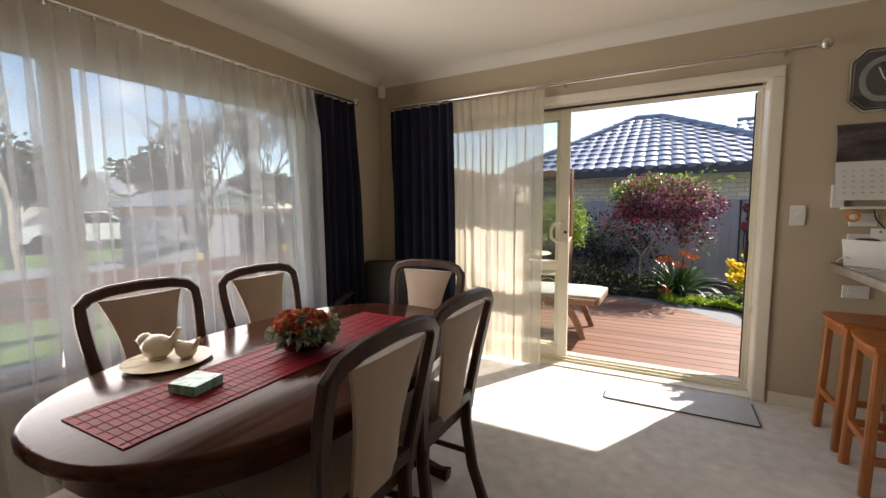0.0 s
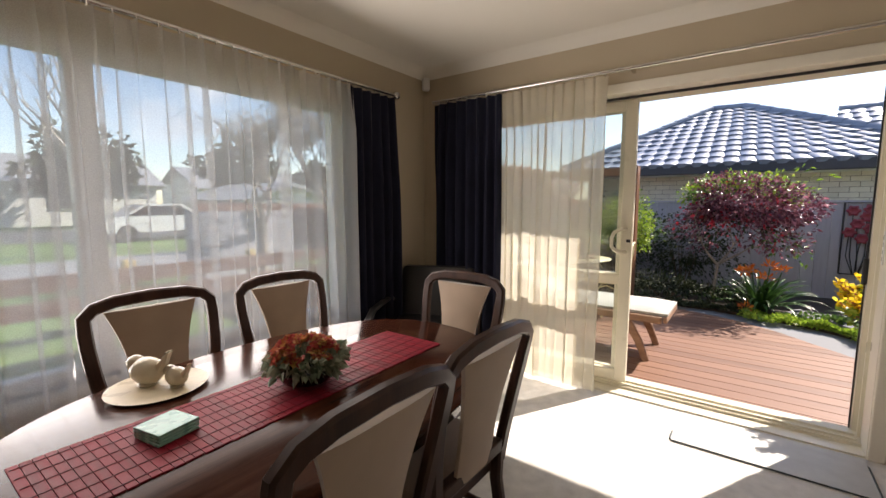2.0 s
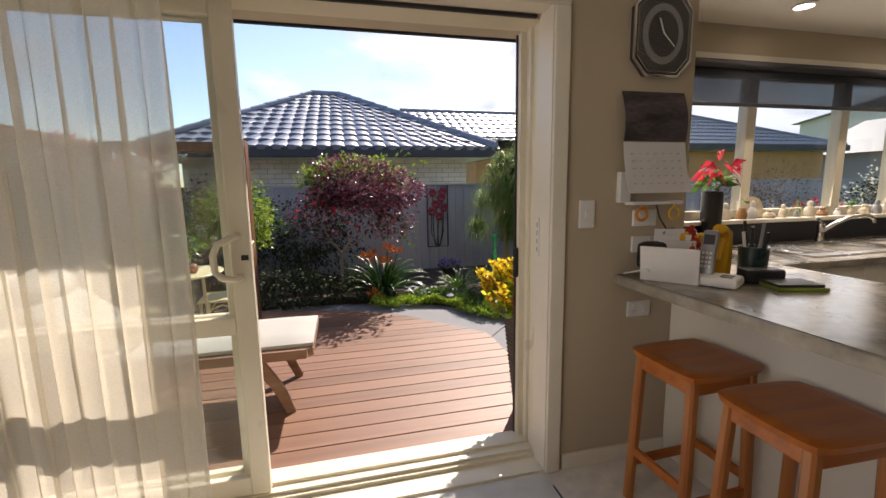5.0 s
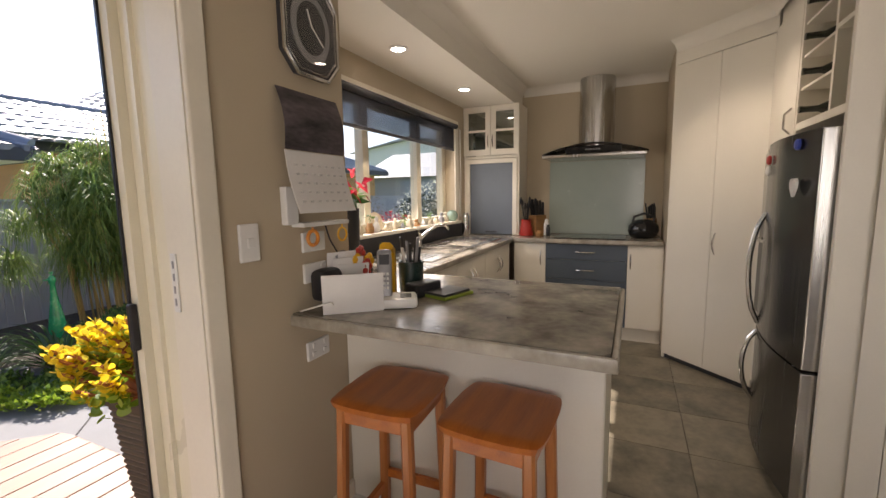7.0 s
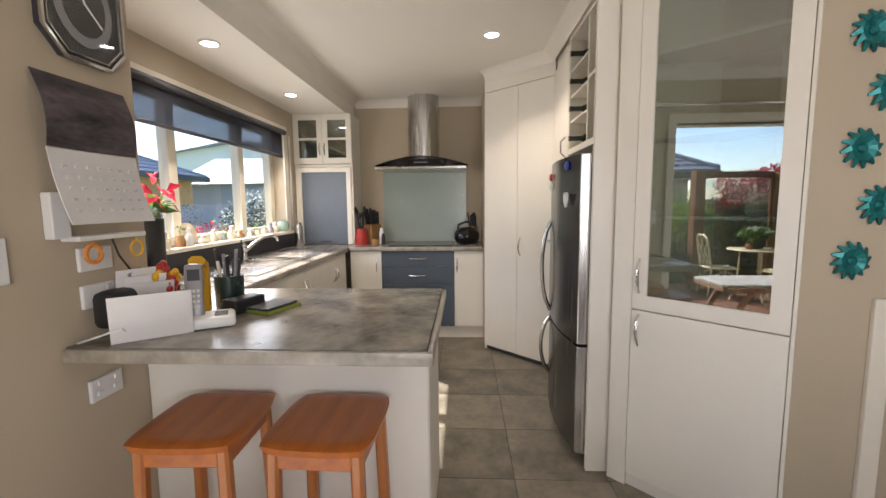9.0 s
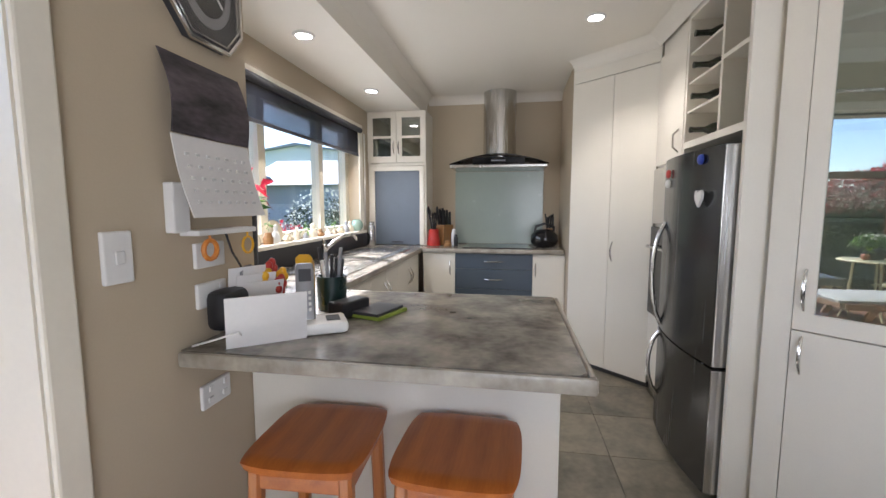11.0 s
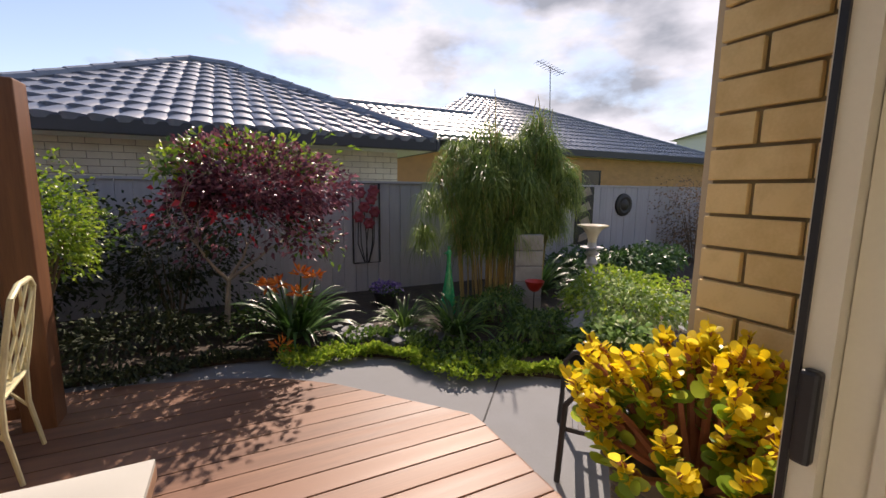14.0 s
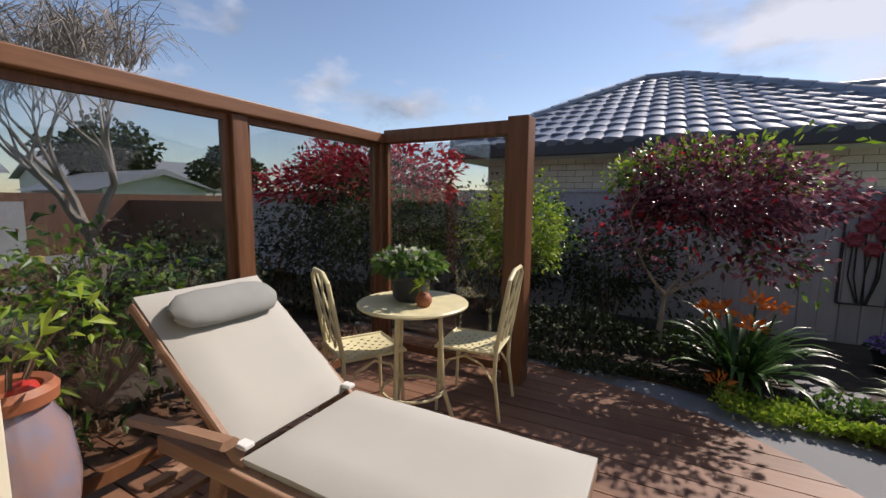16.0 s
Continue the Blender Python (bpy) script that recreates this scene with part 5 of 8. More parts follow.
# pantry
pn = thing("pantry_cupboard", "tall cream corner pantry with two plain doors", "cabinet", pose(3.33, 1.85, 0, 0, 0, 226.2))
PW = 0.665
part("side", boxm(-0.02, 0.0, 0.0, 0.5, 0.0, 2.396), M_CAB, pn)
part("fascia", boxm(0.0, PW, -0.004, 0.02, 2.235, 2.396), M_CAB, pn)
part("plinth", boxm(0.0, PW, 0.012, 0.03, 0.0, 0.035), M_DARK, pn)
part("body", boxm(0.0, PW, 0.03, 0.05, 0.035, 2.235), M_CABIN, pn)
for a, b, hx in ((0.0, PW / 2, PW / 2 - 0.04), (PW / 2, PW, PW / 2 + 0.035)):
    d = part("door", boxm(a + 0.0015, b - 0.0015, -0.006, 0.012, 0.037, 2.23, 0.002), M_CAB, pn)
    if hx > PW / 2:
        bow_handle(d, hx, -0.006, 0.95, True, 0.15)
structure("wall_pantry", boxm(3.34, KX, 1.80, 1.858, -0.01, 2.40), M_WALL)
ov = thing("oven_tower", "tall cream cabinet with a built-in black oven", "cabinet", pose(0, 1.38, 0, 0, 0, 0))
part("body", boxm(2.434, 2.868, -0.6, -0.02, 0.1, 2.396), M_CAB, ov)
part("door", boxm(2.436, 2.866, -0.019, 0.0, 1.55, 2.25, 0.002), M_CAB, ov)
part("drawer", boxm(2.436, 2.866, -0.019, 0.0, 0.1, 0.55, 0.002), M_CAB, ov)
oven = part("oven", boxm(2.442, 2.860, -0.019, 0.012, 0.56, 1.15, 0.006), M_BLACKGL, ov, "black glass oven front")
part("oven_handle", tube(bmesh.new(), [(2.49, 0.012, 1.02), (2.49, 0.05, 1.02), (2.80, 0.05, 1.02), (2.80, 0.012, 1.02)], 0.009, 8), M_STEEL, oven, smooth=True)
part("microwave", boxm(2.442, 2.860, -0.019, 0.010, 1.17, 1.53, 0.006), M_STEEL, ov, "steel microwave front")
hb = bmesh.new()
tube(hb, [(2.49, 0.0, 1.60), (2.49, 0.03, 1.63), (2.49, 0.03, 1.70), (2.49, 0.0, 1.73)], 0.006, 8)
part("handle", hb, M_CHROME, ov, smooth=True)

# fridge and the open shelves above it
fr = thing("fridge", "dark steel fridge-freezer with a bright steel edge and magnets", "fridge", pose(0, 0, 0))
part("body", boxm(1.66, 2.285, 0.75, 1.44, 0.03, 1.53, 0.01), M_FRIDGE, fr)
for nm, z0, z1 in (("freezer_door", 0.06, 0.61), ("fridge_door", 0.62, 1.53)):
    bm = bmesh.new()
    prof = [(1.656, 1.445)] + [(1.656 + 0.634 * k / 10, 1.505 + 0.030 * math.sin(math.pi * k / 10)) for k in range(11)] + [(2.29, 1.445)]
    prism(bm, prof, z0, z1)
    part(nm, bm, M_FRIDGE, fr, "curved dark steel door", True)
for z0, z1 in ((0.062, 0.608), (0.622, 1.528)):
    part("edge_strip", boxes((1.643, 1.655, 1.45, 1.505, z0, z1, 0.004), (1.643, 1.655, 1.415, 1.44, z0, z1, 0.003)), M_STEEL, fr, "bright steel door edge")
for z0, z1 in ((0.64, 1.20), (0.24, 0.60)):
    n = 9
    part("handle", tube(bmesh.new(), [(2.235, 1.512 + 0.055 * math.sin(math.pi * k / (n - 1)) ** 0.6, z0 + (z1 - z0) * k / (n - 1)) for k in range(n)], 0.012, 8), M_STEEL, fr, "curved steel handle", True)
for x, z, mt, lb in ((2.17, 1.45, M_RED, "red magnet on the fridge door"), (1.80, 1.485, surface("blue_plastic", (0.02, 0.05, 0.35), 0.4), "blue magnet on the fridge door"), (2.17, 1.40, M_WHITE, "round white magnet on the fridge door")):
    single("fridge_magnet", lathe(bmesh.new(), [(0.022, 0), (0.022, 0.008), (0.015, 0.014), (0, 0.015)], 14), mt, lb, "magnet", pose(x, 1.528, z, -90), "fridge magnets", True)
heart = [(0.0, -0.045), (0.032, -0.01), (0.036, 0.014), (0.02, 0.028), (0.0, 0.014), (-0.02, 0.028), (-0.036, 0.014), (-0.032, -0.01)]
single("heart_magnet", face_prism(heart, 0, 0.01), M_WHITE, "white heart-shaped magnet on the fridge door", "magnet", pose(1.77, 1.538, 1.325, 0, 0, 180), "fridge magnets")

sf = thing("wine_shelf", "cream open shelf unit with a bottle rack above the fridge", "shelf", pose(0, 1.38, 0))
part("side", boxm(1.603, 1.628, -0.60, 0.08, 0.0, 2.396, 0.002), M_CAB, sf)
part("side", boxm(2.408, 2.43, -0.6, -0.001, 0.02, 2.396, 0.002), M_CAB, sf)
part("shelf", boxm(1.629, 2.407, -0.58, -0.002, 1.605, 1.64), M_CAB, sf)
part("shelf", boxm(1.629, 2.01, -0.58, -0.002, 1.96, 1.98), M_CAB, sf)
part("divider", boxm(2.01, 2.03, -0.58, -0.002, 1.641, 2.30), M_CAB, sf)
part("fascia", boxm(1.629, 2.407, -0.58, 0.0, 2.30, 2.396), M_CAB, sf)
part("back", boxm(1.629, 2.407, -0.60, -0.585, 1.615, 2.30), M_CABIN, sf)
for i in range(3):
    part("rack_board", boxm(2.031, 2.407, -0.5, -0.01, 1.80 + 0.155 * i, 1.812 + 0.155 * i), M_CAB, sf)
for i, (x, z) in enumerate(((2.22, 1.68), (2.22, 1.85), (2.22, 2.005), (2.22, 2.16))):
    single("wine_bottle", lathe(bmesh.new(), [(0.034, 0), (0.037, 0.008), (0.037, 0.19), (0.03, 0.215), (0.015, 0.245), (0.0145, 0.30), (0.016, 0.302), (0.016, 0.315), (0, 0.316)], 16), surface("bottle_glass", (0.015, 0.022, 0.012), 0.1, coat=0.5, bump=0) if i == 0 else bpy.data.materials["bottle_glass"], "dark wine bottle lying in the rack", "bottle", pose(x, 1.11, z, -90), "wine bottles", True)
single("storage_box", boxm(1.70, 1.84, 1.10, 1.34, 1.981, 2.20, 0.006), M_WHITE, "white storage box on the open shelf", "box")
single("blue_jar", lathe(bmesh.new(), [(0.05, 0), (0.065, 0.02), (0.065, 0.09), (0.05, 0.12), (0.055, 0.13), (0, 0.13)], 18), M_TEAL, "dark teal jar on the open shelf", "jar", pose(1.80, 1.27, 1.641), smooth=True)

# glazed corner hutch
hu = thing("glazed_hutch", "tall cream corner cupboard, glazed door above a plain one", "cabinet", pose(1.515, 1.305, 0, 0, 0, 225))
HW = 0.548
part("side", boxm(-0.086, -0.001, -0.004, 0.02, 0.0, 2.396), M_CAB, hu)
part("side", boxm(HW + 0.001, HW + 0.012, -0.004, 0.08, 0.0, 2.396), M_CAB, hu)
part("plinth", boxm(0, HW, 0.01, 0.03, 0.0, 0.06), M_CAB, hu)
part("back", boxm(-0.05, HW + 0.05, 0.33, 0.35, 0.0, 2.396), M_CABIN, hu)
part("fascia", boxm(0, HW, -0.002, 0.02, 2.26, 2.396), M_CAB, hu)
part("shelf", boxm(0.0, HW, 0.02, 0.32, 0.825, 0.845), M_CAB, hu)
for z in (1.23, 1.56, 1.90):
    part("shelf", boxm(0.0, HW, 0.03, 0.32, z, z + 0.014), M_WHITE, hu)
d = part("door", boxm(0.002, HW - 0.002, -0.006, 0.014, 0.062, 0.832, 0.002), M_CAB, hu)
bow_handle(d, 0.035, -0.006, 0.745, True, 0.14)
d = part("door", boxes((0.002, 0.062, -0.006, 0.014, 0.838, 2.255), (HW - 0.062, HW - 0.002, -0.006, 0.014, 0.838, 2.255), (0.062, HW - 0.062, -0.006, 0.014, 0.838, 0.90), (0.062, HW - 0.062, -0.006, 0.014, 2.19, 2.255)), M_CAB, hu, "glazed door in a cream rim")
g = part("pane", boxm(0.062, HW - 0.062, 0.001, 0.006, 0.90, 2.19), M_HUTGLASS, d)
g.visible_shadow = False
bow_handle(d, 0.032, -0.006, 0.985, True, 0.15)
for x, z, r in ((0.40, 1.245, 0.05),):
    bm = lathe(bmesh.new(), [(r * 0.6, 0), (r, 0.02), (r, 0.07), (r * 0.9, 0.09), (r * 0.85, 0.09), (0, 0.03)], 16)
    single("glass_dish", bm, M_WHITE, "pale dish behind the hutch glass", "dish", pose(1.515, 1.305, 0, 0, 0, 225) @ pose(x, 0.17, z), "dishes in the hutch", True)

# teal metal flowers on the hall wall
for k, z in enumerate((1.10, 1.285, 1.47, 1.65, 1.835, 2.02)):
    bm = bmesh.new()
    for i in range(12):
        a = i * math.pi / 6
        sweep(bm, [(0.012 * math.cos(a), 0.012 * math.sin(a), 0.006), (0.04 * math.cos(a), 0.04 * math.sin(a), 0.016), (0.066 * math.cos(a + 0.2), 0.066 * math.sin(a + 0.2), 0.004)], [0.012, 0.022, 0.008], 0.003, (0, 0, 1))
    lathe(bm, [(0.015, 0), (0.015, 0.012), (0.008, 0.018), (0, 0.019)], 12)
    single("metal_flower", bm, M_TEAL, "teal metal flower from a vertical string on the wall", "wall decor", pose(1.126, 0.715 + 0.035 * (-1) ** k, z, 0, -90, 0), "teal wall flowers")
structure("architrave_hall", boxm(1.110, 1.127, 0.60, 0.665, 0, 0.97, 0.003), M_TRIM)


# ---- bar stools ----
def bar_stool():
    s = thing("bar_stool", "honey-coloured wooden bar stool with a dished square seat", "stool", group="bar stools at the counter")
    bm = bmesh.new()
    n = 14
    grid = {}
    for i in range(n + 1):
        for j in range(n + 1):
            u, v = -1 + 2 * i / n, -1 + 2 * j / n
            k = 1 - 0.10 * (abs(u) * abs(v)) ** 3
            dip = -0.012 * (1 - u * u) * (1 - v ** 4)
            edge = -0.010 * max(abs(u), abs(v)) ** 14
            grid[i, j, 1] = bm.verts.new((u * 0.172 * k, v * 0.162 * k, 0.66 + dip + edge))
            grid[i, j, 0] = bm.verts.new((u * 0.165 * k, v * 0.155 * k, 0.628))
    for i in range(n):
        for j in range(n):
            bm.faces.new((grid[i, j, 1], grid[i + 1, j, 1], grid[i + 1, j + 1, 1], grid[i, j + 1, 1]))
            bm.faces.new((grid[i, j, 0], grid[i, j + 1, 0], grid[i + 1, j + 1, 0], grid[i + 1, j, 0]))
    for k in range(n):
        for a, b in (((k, 0), (k + 1, 0)), ((n, k), (n, k + 1)), ((k + 1, n), (k, n)), ((0, k + 1), (0, k))):
            bm.faces.new((grid[(*a, 0)], grid[(*b, 0)], grid[(*b, 1)], grid[(*a, 1)]))
    part("seat", bm, M_PINE, s, smooth=True)
    for x in (-1, 1):
        for y in (-1, 1):
            part("leg", sweep(bmesh.new(), [(x * 0.128, y * 0.118, 0.63), (x * 0.145, y * 0.135, 0.0)], 0.036, 0.036, (0, 1, 0)), M_PINEZ, s)
        part("apron", boxm(x * 0.132 - 0.009, x * 0.132 + 0.009, -0.105, 0.105, 0.575, 0.627, 0.002), M_PINE, s)
        part("stretcher", boxm(x * 0.14 - 0.009, x * 0.14 + 0.009, -0.115, 0.115, 0.20, 0.235, 0.002), M_PINE, s)
        part("apron", boxm(-0.115, 0.115, x * 0.122 - 0.009, x * 0.122 + 0.009, 0.575, 0.627, 0.002), M_PINE, s)
        part("stretcher", boxm(-0.125, 0.125, x * 0.132 - 0.009, x * 0.132 + 0.009, 0.145, 0.18, 0.002), M_PINE, s)
    return s


bs_ = bar_stool()
bs_.matrix_basis = pose(0.865, 2.845, 0, 0, 0, 2)
copy_thing(bs_, pose(0.865, 2.455, 0, 0, 0, -2))

# ---- desk things on the counter ----
ZC = Z_TOP + 0.001
env = boxm(-0.105, 0.105, -0.004, 0.0, 0, 0.145, 0.001)
single("white_card", env, M_PAPER, "blank white card leaning on the counter", "card", pose(0.87, 3.00, ZC, 10, 0, -52))
ph = thing("cordless_phone", "silver cordless phone standing in its white base", "phone", pose(1.0, 2.925, ZC, 0, 0, -60) @ Matrix.Diagonal((1.15, 1.0, 1.1, 1)))
part("base", boxm(-0.055, 0.085, -0.06, 0.06, 0, 0.035, 0.012), M_WHITE, ph, smooth=True)
hs = boxm(-0.024, 0.024, -0.013, 0.013, 0, 0.17, 0.01)
bmesh.ops.transform(hs, matrix=pose(-0.02, 0.0, 0.025, -18), verts=hs.verts[:])
part("handset", hs, M_SILVER, ph, smooth=True)
part("screen", box(bmesh.new(), -0.016, 0.016, -0.0155, -0.0125, 0.115, 0.15, 0.0, pose(-0.02, 0.0, 0.025, -18)), M_DARK, ph)
part("display", boxm(0.03, 0.065, -0.04, 0.02, 0.0345, 0.037), M_DARK, ph)
kp = bmesh.new()
for r in range(4):
    for c in range(3):
        box(kp, -0.015 + 0.011 * c, -0.008 + 0.011 * c, -0.0155, -0.0128, 0.03 + 0.016 * r, 0.039 + 0.016 * r, 0.0, pose(-0.02, 0.0, 0.025, -18))
tagged(part("keypad", kp, M_WHITE, ph), kind="stuff")
pc = thing("pen_cup", "dark green cup full of pens and scissors", "pen holder", pose(1.275, 2.99, ZC) @ Matrix.Diagonal((1.1, 1.1, 1.1, 1)))
part("cup", lathe(bmesh.new(), [(0.045, 0), (0.048, 0.003), (0.05, 0.115), (0.046, 0.115), (0.043, 0.01), (0, 0.01)], 18), surface("dark_green_plastic", (0.012, 0.03, 0.026), 0.3), pc, smooth=True)
for i in range(7):
    a = i * 0.9
    part("pen", tube(bmesh.new(), [(0.015 * math.cos(a), 0.015 * math.sin(a), 0.01), (0.04 * math.cos(a), 0.04 * math.sin(a), 0.17 + 0.02 * (i % 3))], 0.006, 6), (M_BLACK, M_SILVER, M_BLACK, M_WHITE)[i % 4], pc)
yd = bmesh.new()
sweep(yd, [(0, 0, 0), (0.005, 0, 0.07), (0.0, 0, 0.135), (-0.03, 0, 0.15)], [0.05, 0.045, 0.04, 0.03], 0.04)
sweep(yd, [(-0.05, 0, 0.06), (-0.02, 0, 0.11), (0.0, 0, 0.115)], 0.025, 0.03)
single("yellow_figure", yd, M_YELLOW, "bright yellow moulded phone stand on the counter", "stand", pose(1.165, 3.035, ZC, 0, 0, 20) @ Matrix.Diagonal((1.35, 1.35, 1.35, 1)), smooth=True)
fl = thing("toy_flowers", "red and yellow plastic flowers in a small black pot", "ornament", pose(1.05, 3.085, ZC) @ Matrix.Diagonal((0.9, 0.9, 1.1, 1)))
part("pot", lathe(bmesh.new(), [(0.03, 0), (0.035, 0.05), (0.03, 0.055), (0, 0.05)], 14), M_BLACK, fl, smooth=True)
for i, (x, y, z, mt) in enumerate(((-0.03, 0, 0.14, M_YELLOW), (0.01, 0.01, 0.165, M_RED), (0.045, -0.01, 0.135, M_YELLOW), (0.0, -0.03, 0.12, M_RED))):
    b = bmesh.new()
    tube(b, [(0, 0, 0.05), (x, y, z)], 0.003, 5)
    for k in range(5):
        bmesh.ops.create_uvsphere(b, u_segments=8, v_segments=6, radius=0.014, matrix=pose(x + 0.018 * math.cos(k * 1.257), y + 0.006, z + 0.018 * math.sin(k * 1.257)))
    part("flower", b, mt, fl, smooth=True)
single("black_box", boxm(-0.07, 0.07, -0.038, 0.038, 0, 0.055, 0.008), M_BLACK, "small black modem box on the counter", "modem", pose(1.205, 2.895, ZC, 0, 0, -20))
single("green_notebook", boxm(-0.085, 0.085, -0.06, 0.06, 0, 0.012, 0.002), M_GREENP, "thin green-edged notebook on the counter", "notebook", pose(1.23, 2.79, ZC, 0, 0, -20))
single("grey_notebook", boxm(-0.08, 0.08, -0.055, 0.055, 0, 0.01, 0.002), M_DARK, "grey notebook lying on a green one", "notebook", pose(1.225, 2.795, ZC + 0.0125, 0, 0, -17))
for i in range(3):
    single("letter", boxm(-0.06, 0.06, -0.001, 0.001, 0, 0.20 - 0.02 * i), M_PAPER, "white letter standing in the rack on the counter", "letter", pose(0.985 + 0.02 * i, 3.145 - 0.012 * i, ZC, 6 + 6 * i, 0, -25 - 8 * i), "letters")
frame_pts = bmesh.new()
box(frame_pts, -0.05, 0.05, -0.006, 0.006, 0, 0.17, 0.004)
single("upright_tablet", frame_pts, M_DARK, "dark upright photo tablet behind the toy flowers", "tablet", pose(1.125, 3.15, ZC, -6, 0, -60))
wc = bmesh.new()
tube(wc, [(0.80, 3.18, ZC + 0.004), (0.79, 3.10, ZC + 0.03), (0.80, 3.04, ZC + 0.05), (0.83, 3.05, ZC + 0.03), (0.86, 3.12, ZC + 0.004)], 0.003, 6)
single("white_cable", wc, M_WHITE, "thin white cable curling on the counter", "cable", smooth=True)

# ornaments on the kitchen sill
rs = random.Random(5)
vz = thing("red_flower_pot", "red flowering plant in a tall black pot at the window", "potted plant", pose(1.78, 3.69, Z_TOP + 0.001))
part("pot", lathe(bmesh.new(), [(0.05, 0), (0.055, 0.01), (0.06, 0.34), (0.055, 0.34), (0.05, 0.31), (0, 0.31)], 18), M_BLACK, vz, smooth=True)
c, d = blob(26, (0.03, 0, 0.46), (0.11, 0.06, 0.11), 5, 0.4, 0.1, -0.4)
leaf_part("petals", vz, c, d, 0.10, 0.38, M_L_RED, 5, 0.3)
c, d = blob(40, (0, 0, 0.37), (0.07, 0.06, 0.06), 6, 0.3, 0.1, -0.2)
leaf_part("leaves", vz, c, d, 0.09, 0.4, M_L_GREEN, 6)
for i in range(13):
    x = 1.95 + 0.118 * i + rs.uniform(-0.02, 0.02)
    r, hh = rs.uniform(0.018, 0.032), rs.uniform(0.05, 0.12)
    mt = (M_IVORY, M_BUFF, M_WHITE, M_PLATE, M_IVORY, M_SILVER)[i % 6]
    if i % 4 == 1:
        o = thing("sill_plant", "little glass jar with a green cutting on the window sill", "potted plant", pose(x, 3.755, 1.0605), "sill ornaments")
        part("jar", lathe(bmesh.new(), [(r, 0), (r * 1.1, hh * 0.3), (r * 0.7, hh * 0.5), (r * 0.7, hh * 0.6), (0, hh * 0.6)], 14), mt, o, smooth=True)
        c, d = blob(10, (0, 0, hh * 0.9), (0.02, 0.02, 0.03), 20 + i, 0.3, 0.1, -0.3)
        leaf_part("leaves", o, c, d, 0.035, 0.6, M_L_GREEN, 20 + i)
    else:
        b = lathe(bmesh.new(), [(r, 0), (r * 1.15, hh * 0.2), (r * 0.9, hh * 0.5), (r * 0.45, hh * 0.65), (r * 0.6, hh * 0.8), (r * 0.45, hh * 0.95), (0, hh)], 14)
        single("sill_ornament", b, mt, ("small ivory figurine", "small wooden figurine", "white china ornament", "cream china ornament", "ivory china bird", "little silver pot")[i % 6] + " on the window sill", "ornament", pose(x, 3.755, 1.0605), "sill ornaments", True)
single("sill_plate", lathe(bmesh.new(), [(0.02, 0), (0.065, 0.004), (0.07, 0.010), (0.03, 0.012), (0, 0.012)], 24), M_PLATE, "small decorated plate standing on the sill", "plate", pose(2.20, 3.79, 1.131, 75, 0, -10), smooth=True)
gl = thing("green_pot", "round pale green pot on the window sill", "pot", pose(3.52, 3.755, 1.0605))
part("body", lathe(bmesh.new(), [(0.035, 0), (0.055, 0.03), (0.058, 0.06), (0.045, 0.09), (0.03, 0.10), (0.034, 0.105), (0, 0.105)], 18), surface("celadon", (0.30, 0.42, 0.34), 0.25), gl, smooth=True)

# kitchen floor tiles
tile_me = finish(boxm(0.0018, 0.4382, 0.0018, 0.4382, -0.006, 0.0, 0.0008), "floor_tile", M_TILE)
kfloor = bpy.data.objects["floor_kitchen"]
for i in range(7):
    for j in range(6):
        x, y = 1.09 + 0.44 * i, 0.93 + 0.44 * j
        if x < 3.7 and y < 3.2:
            o = new("tile", tile_me)
            o.parent = kfloor
            o.location = (x, y, 0.0)
# bricks of the return wall beside the door
bw = structure("brick_wall", boxes((0.885, 0.90, 3.455, 3.92, -0.2, 2.13)), M_MORTAR, "cream brick wall beside the deck")
full_me = finish(boxm(-0.008, 0.012, -0.115, 0.115, 0.0, 0.0805, 0.003), "brick", M_BRICK)
half_me = finish(boxm(-0.008, 0.012, -0.0525, 0.0525, 0.0, 0.0805, 0.003), "brick_half", M_BRICK)
for i in range(25):
    z = -0.072 + 0.0905 * i
    row = ((3.81, full_me), (3.57, full_me)) if i % 2 else ((3.872, half_me), (3.69, full_me), (3.513, half_me))
    for y, me in row:
        o = new("brick", me)
        o.parent = bw
        o.location = (0.876, y, z)

# ---- outdoors: ground, deck, path, beds ----
structure("ground", boxm(-400, 400, -400, 400, -0.5, -0.16), M_GRASS, "lawn reaching to the horizon")
deck = structure("deck", boxm(-3.3, 0.86, 3.47, 5.25, -0.14, DECK - 0.03), M_DARK, "red-brown timber deck boards")
EDGE = ((5.15, 0.88), (5.93, 0.19), (6.17, -0.15), (6.28, -0.39), (6.42, -0.85), (6.50, -1.25), (6.60, -2.2))
unit_me = finish(boxm(-1, 0, 0, 0.135, -0.025, 0, 0.003), "board", M_DECK)
y = 3.475
while y < 6.5:
    e = 0.88
    if y + 0.13 > 5.15:
        e = float(np.interp(y + 0.1, [a for a, b in EDGE], [b for a, b in EDGE]))
    if y + 0.13 > 5.15:
        ea, eb = (float(np.interp(v, [a for a, b in EDGE], [b for a, b in EDGE])) for v in (y, y + 0.135))
        o = new("board", finish(prism(bmesh.new(), [(-3.25, y), (ea, y), (eb, y + 0.135), (-3.25, y + 0.135)], DECK - 0.025, DECK), "board", M_DECK))
        o.parent = deck
        y += 0.142
        continue
    o = new("board", unit_me)
    o.parent = deck
    o.location = (e, y, DECK)
    o.scale = (e + 3.25, 1, 1)
    y += 0.142
conc = bmesh.new()
prism(conc, [(-3.3, 3.46), (7.5, 3.9), (7.5, 7.0), (-3.3, 6.75)], -0.15, -0.082)
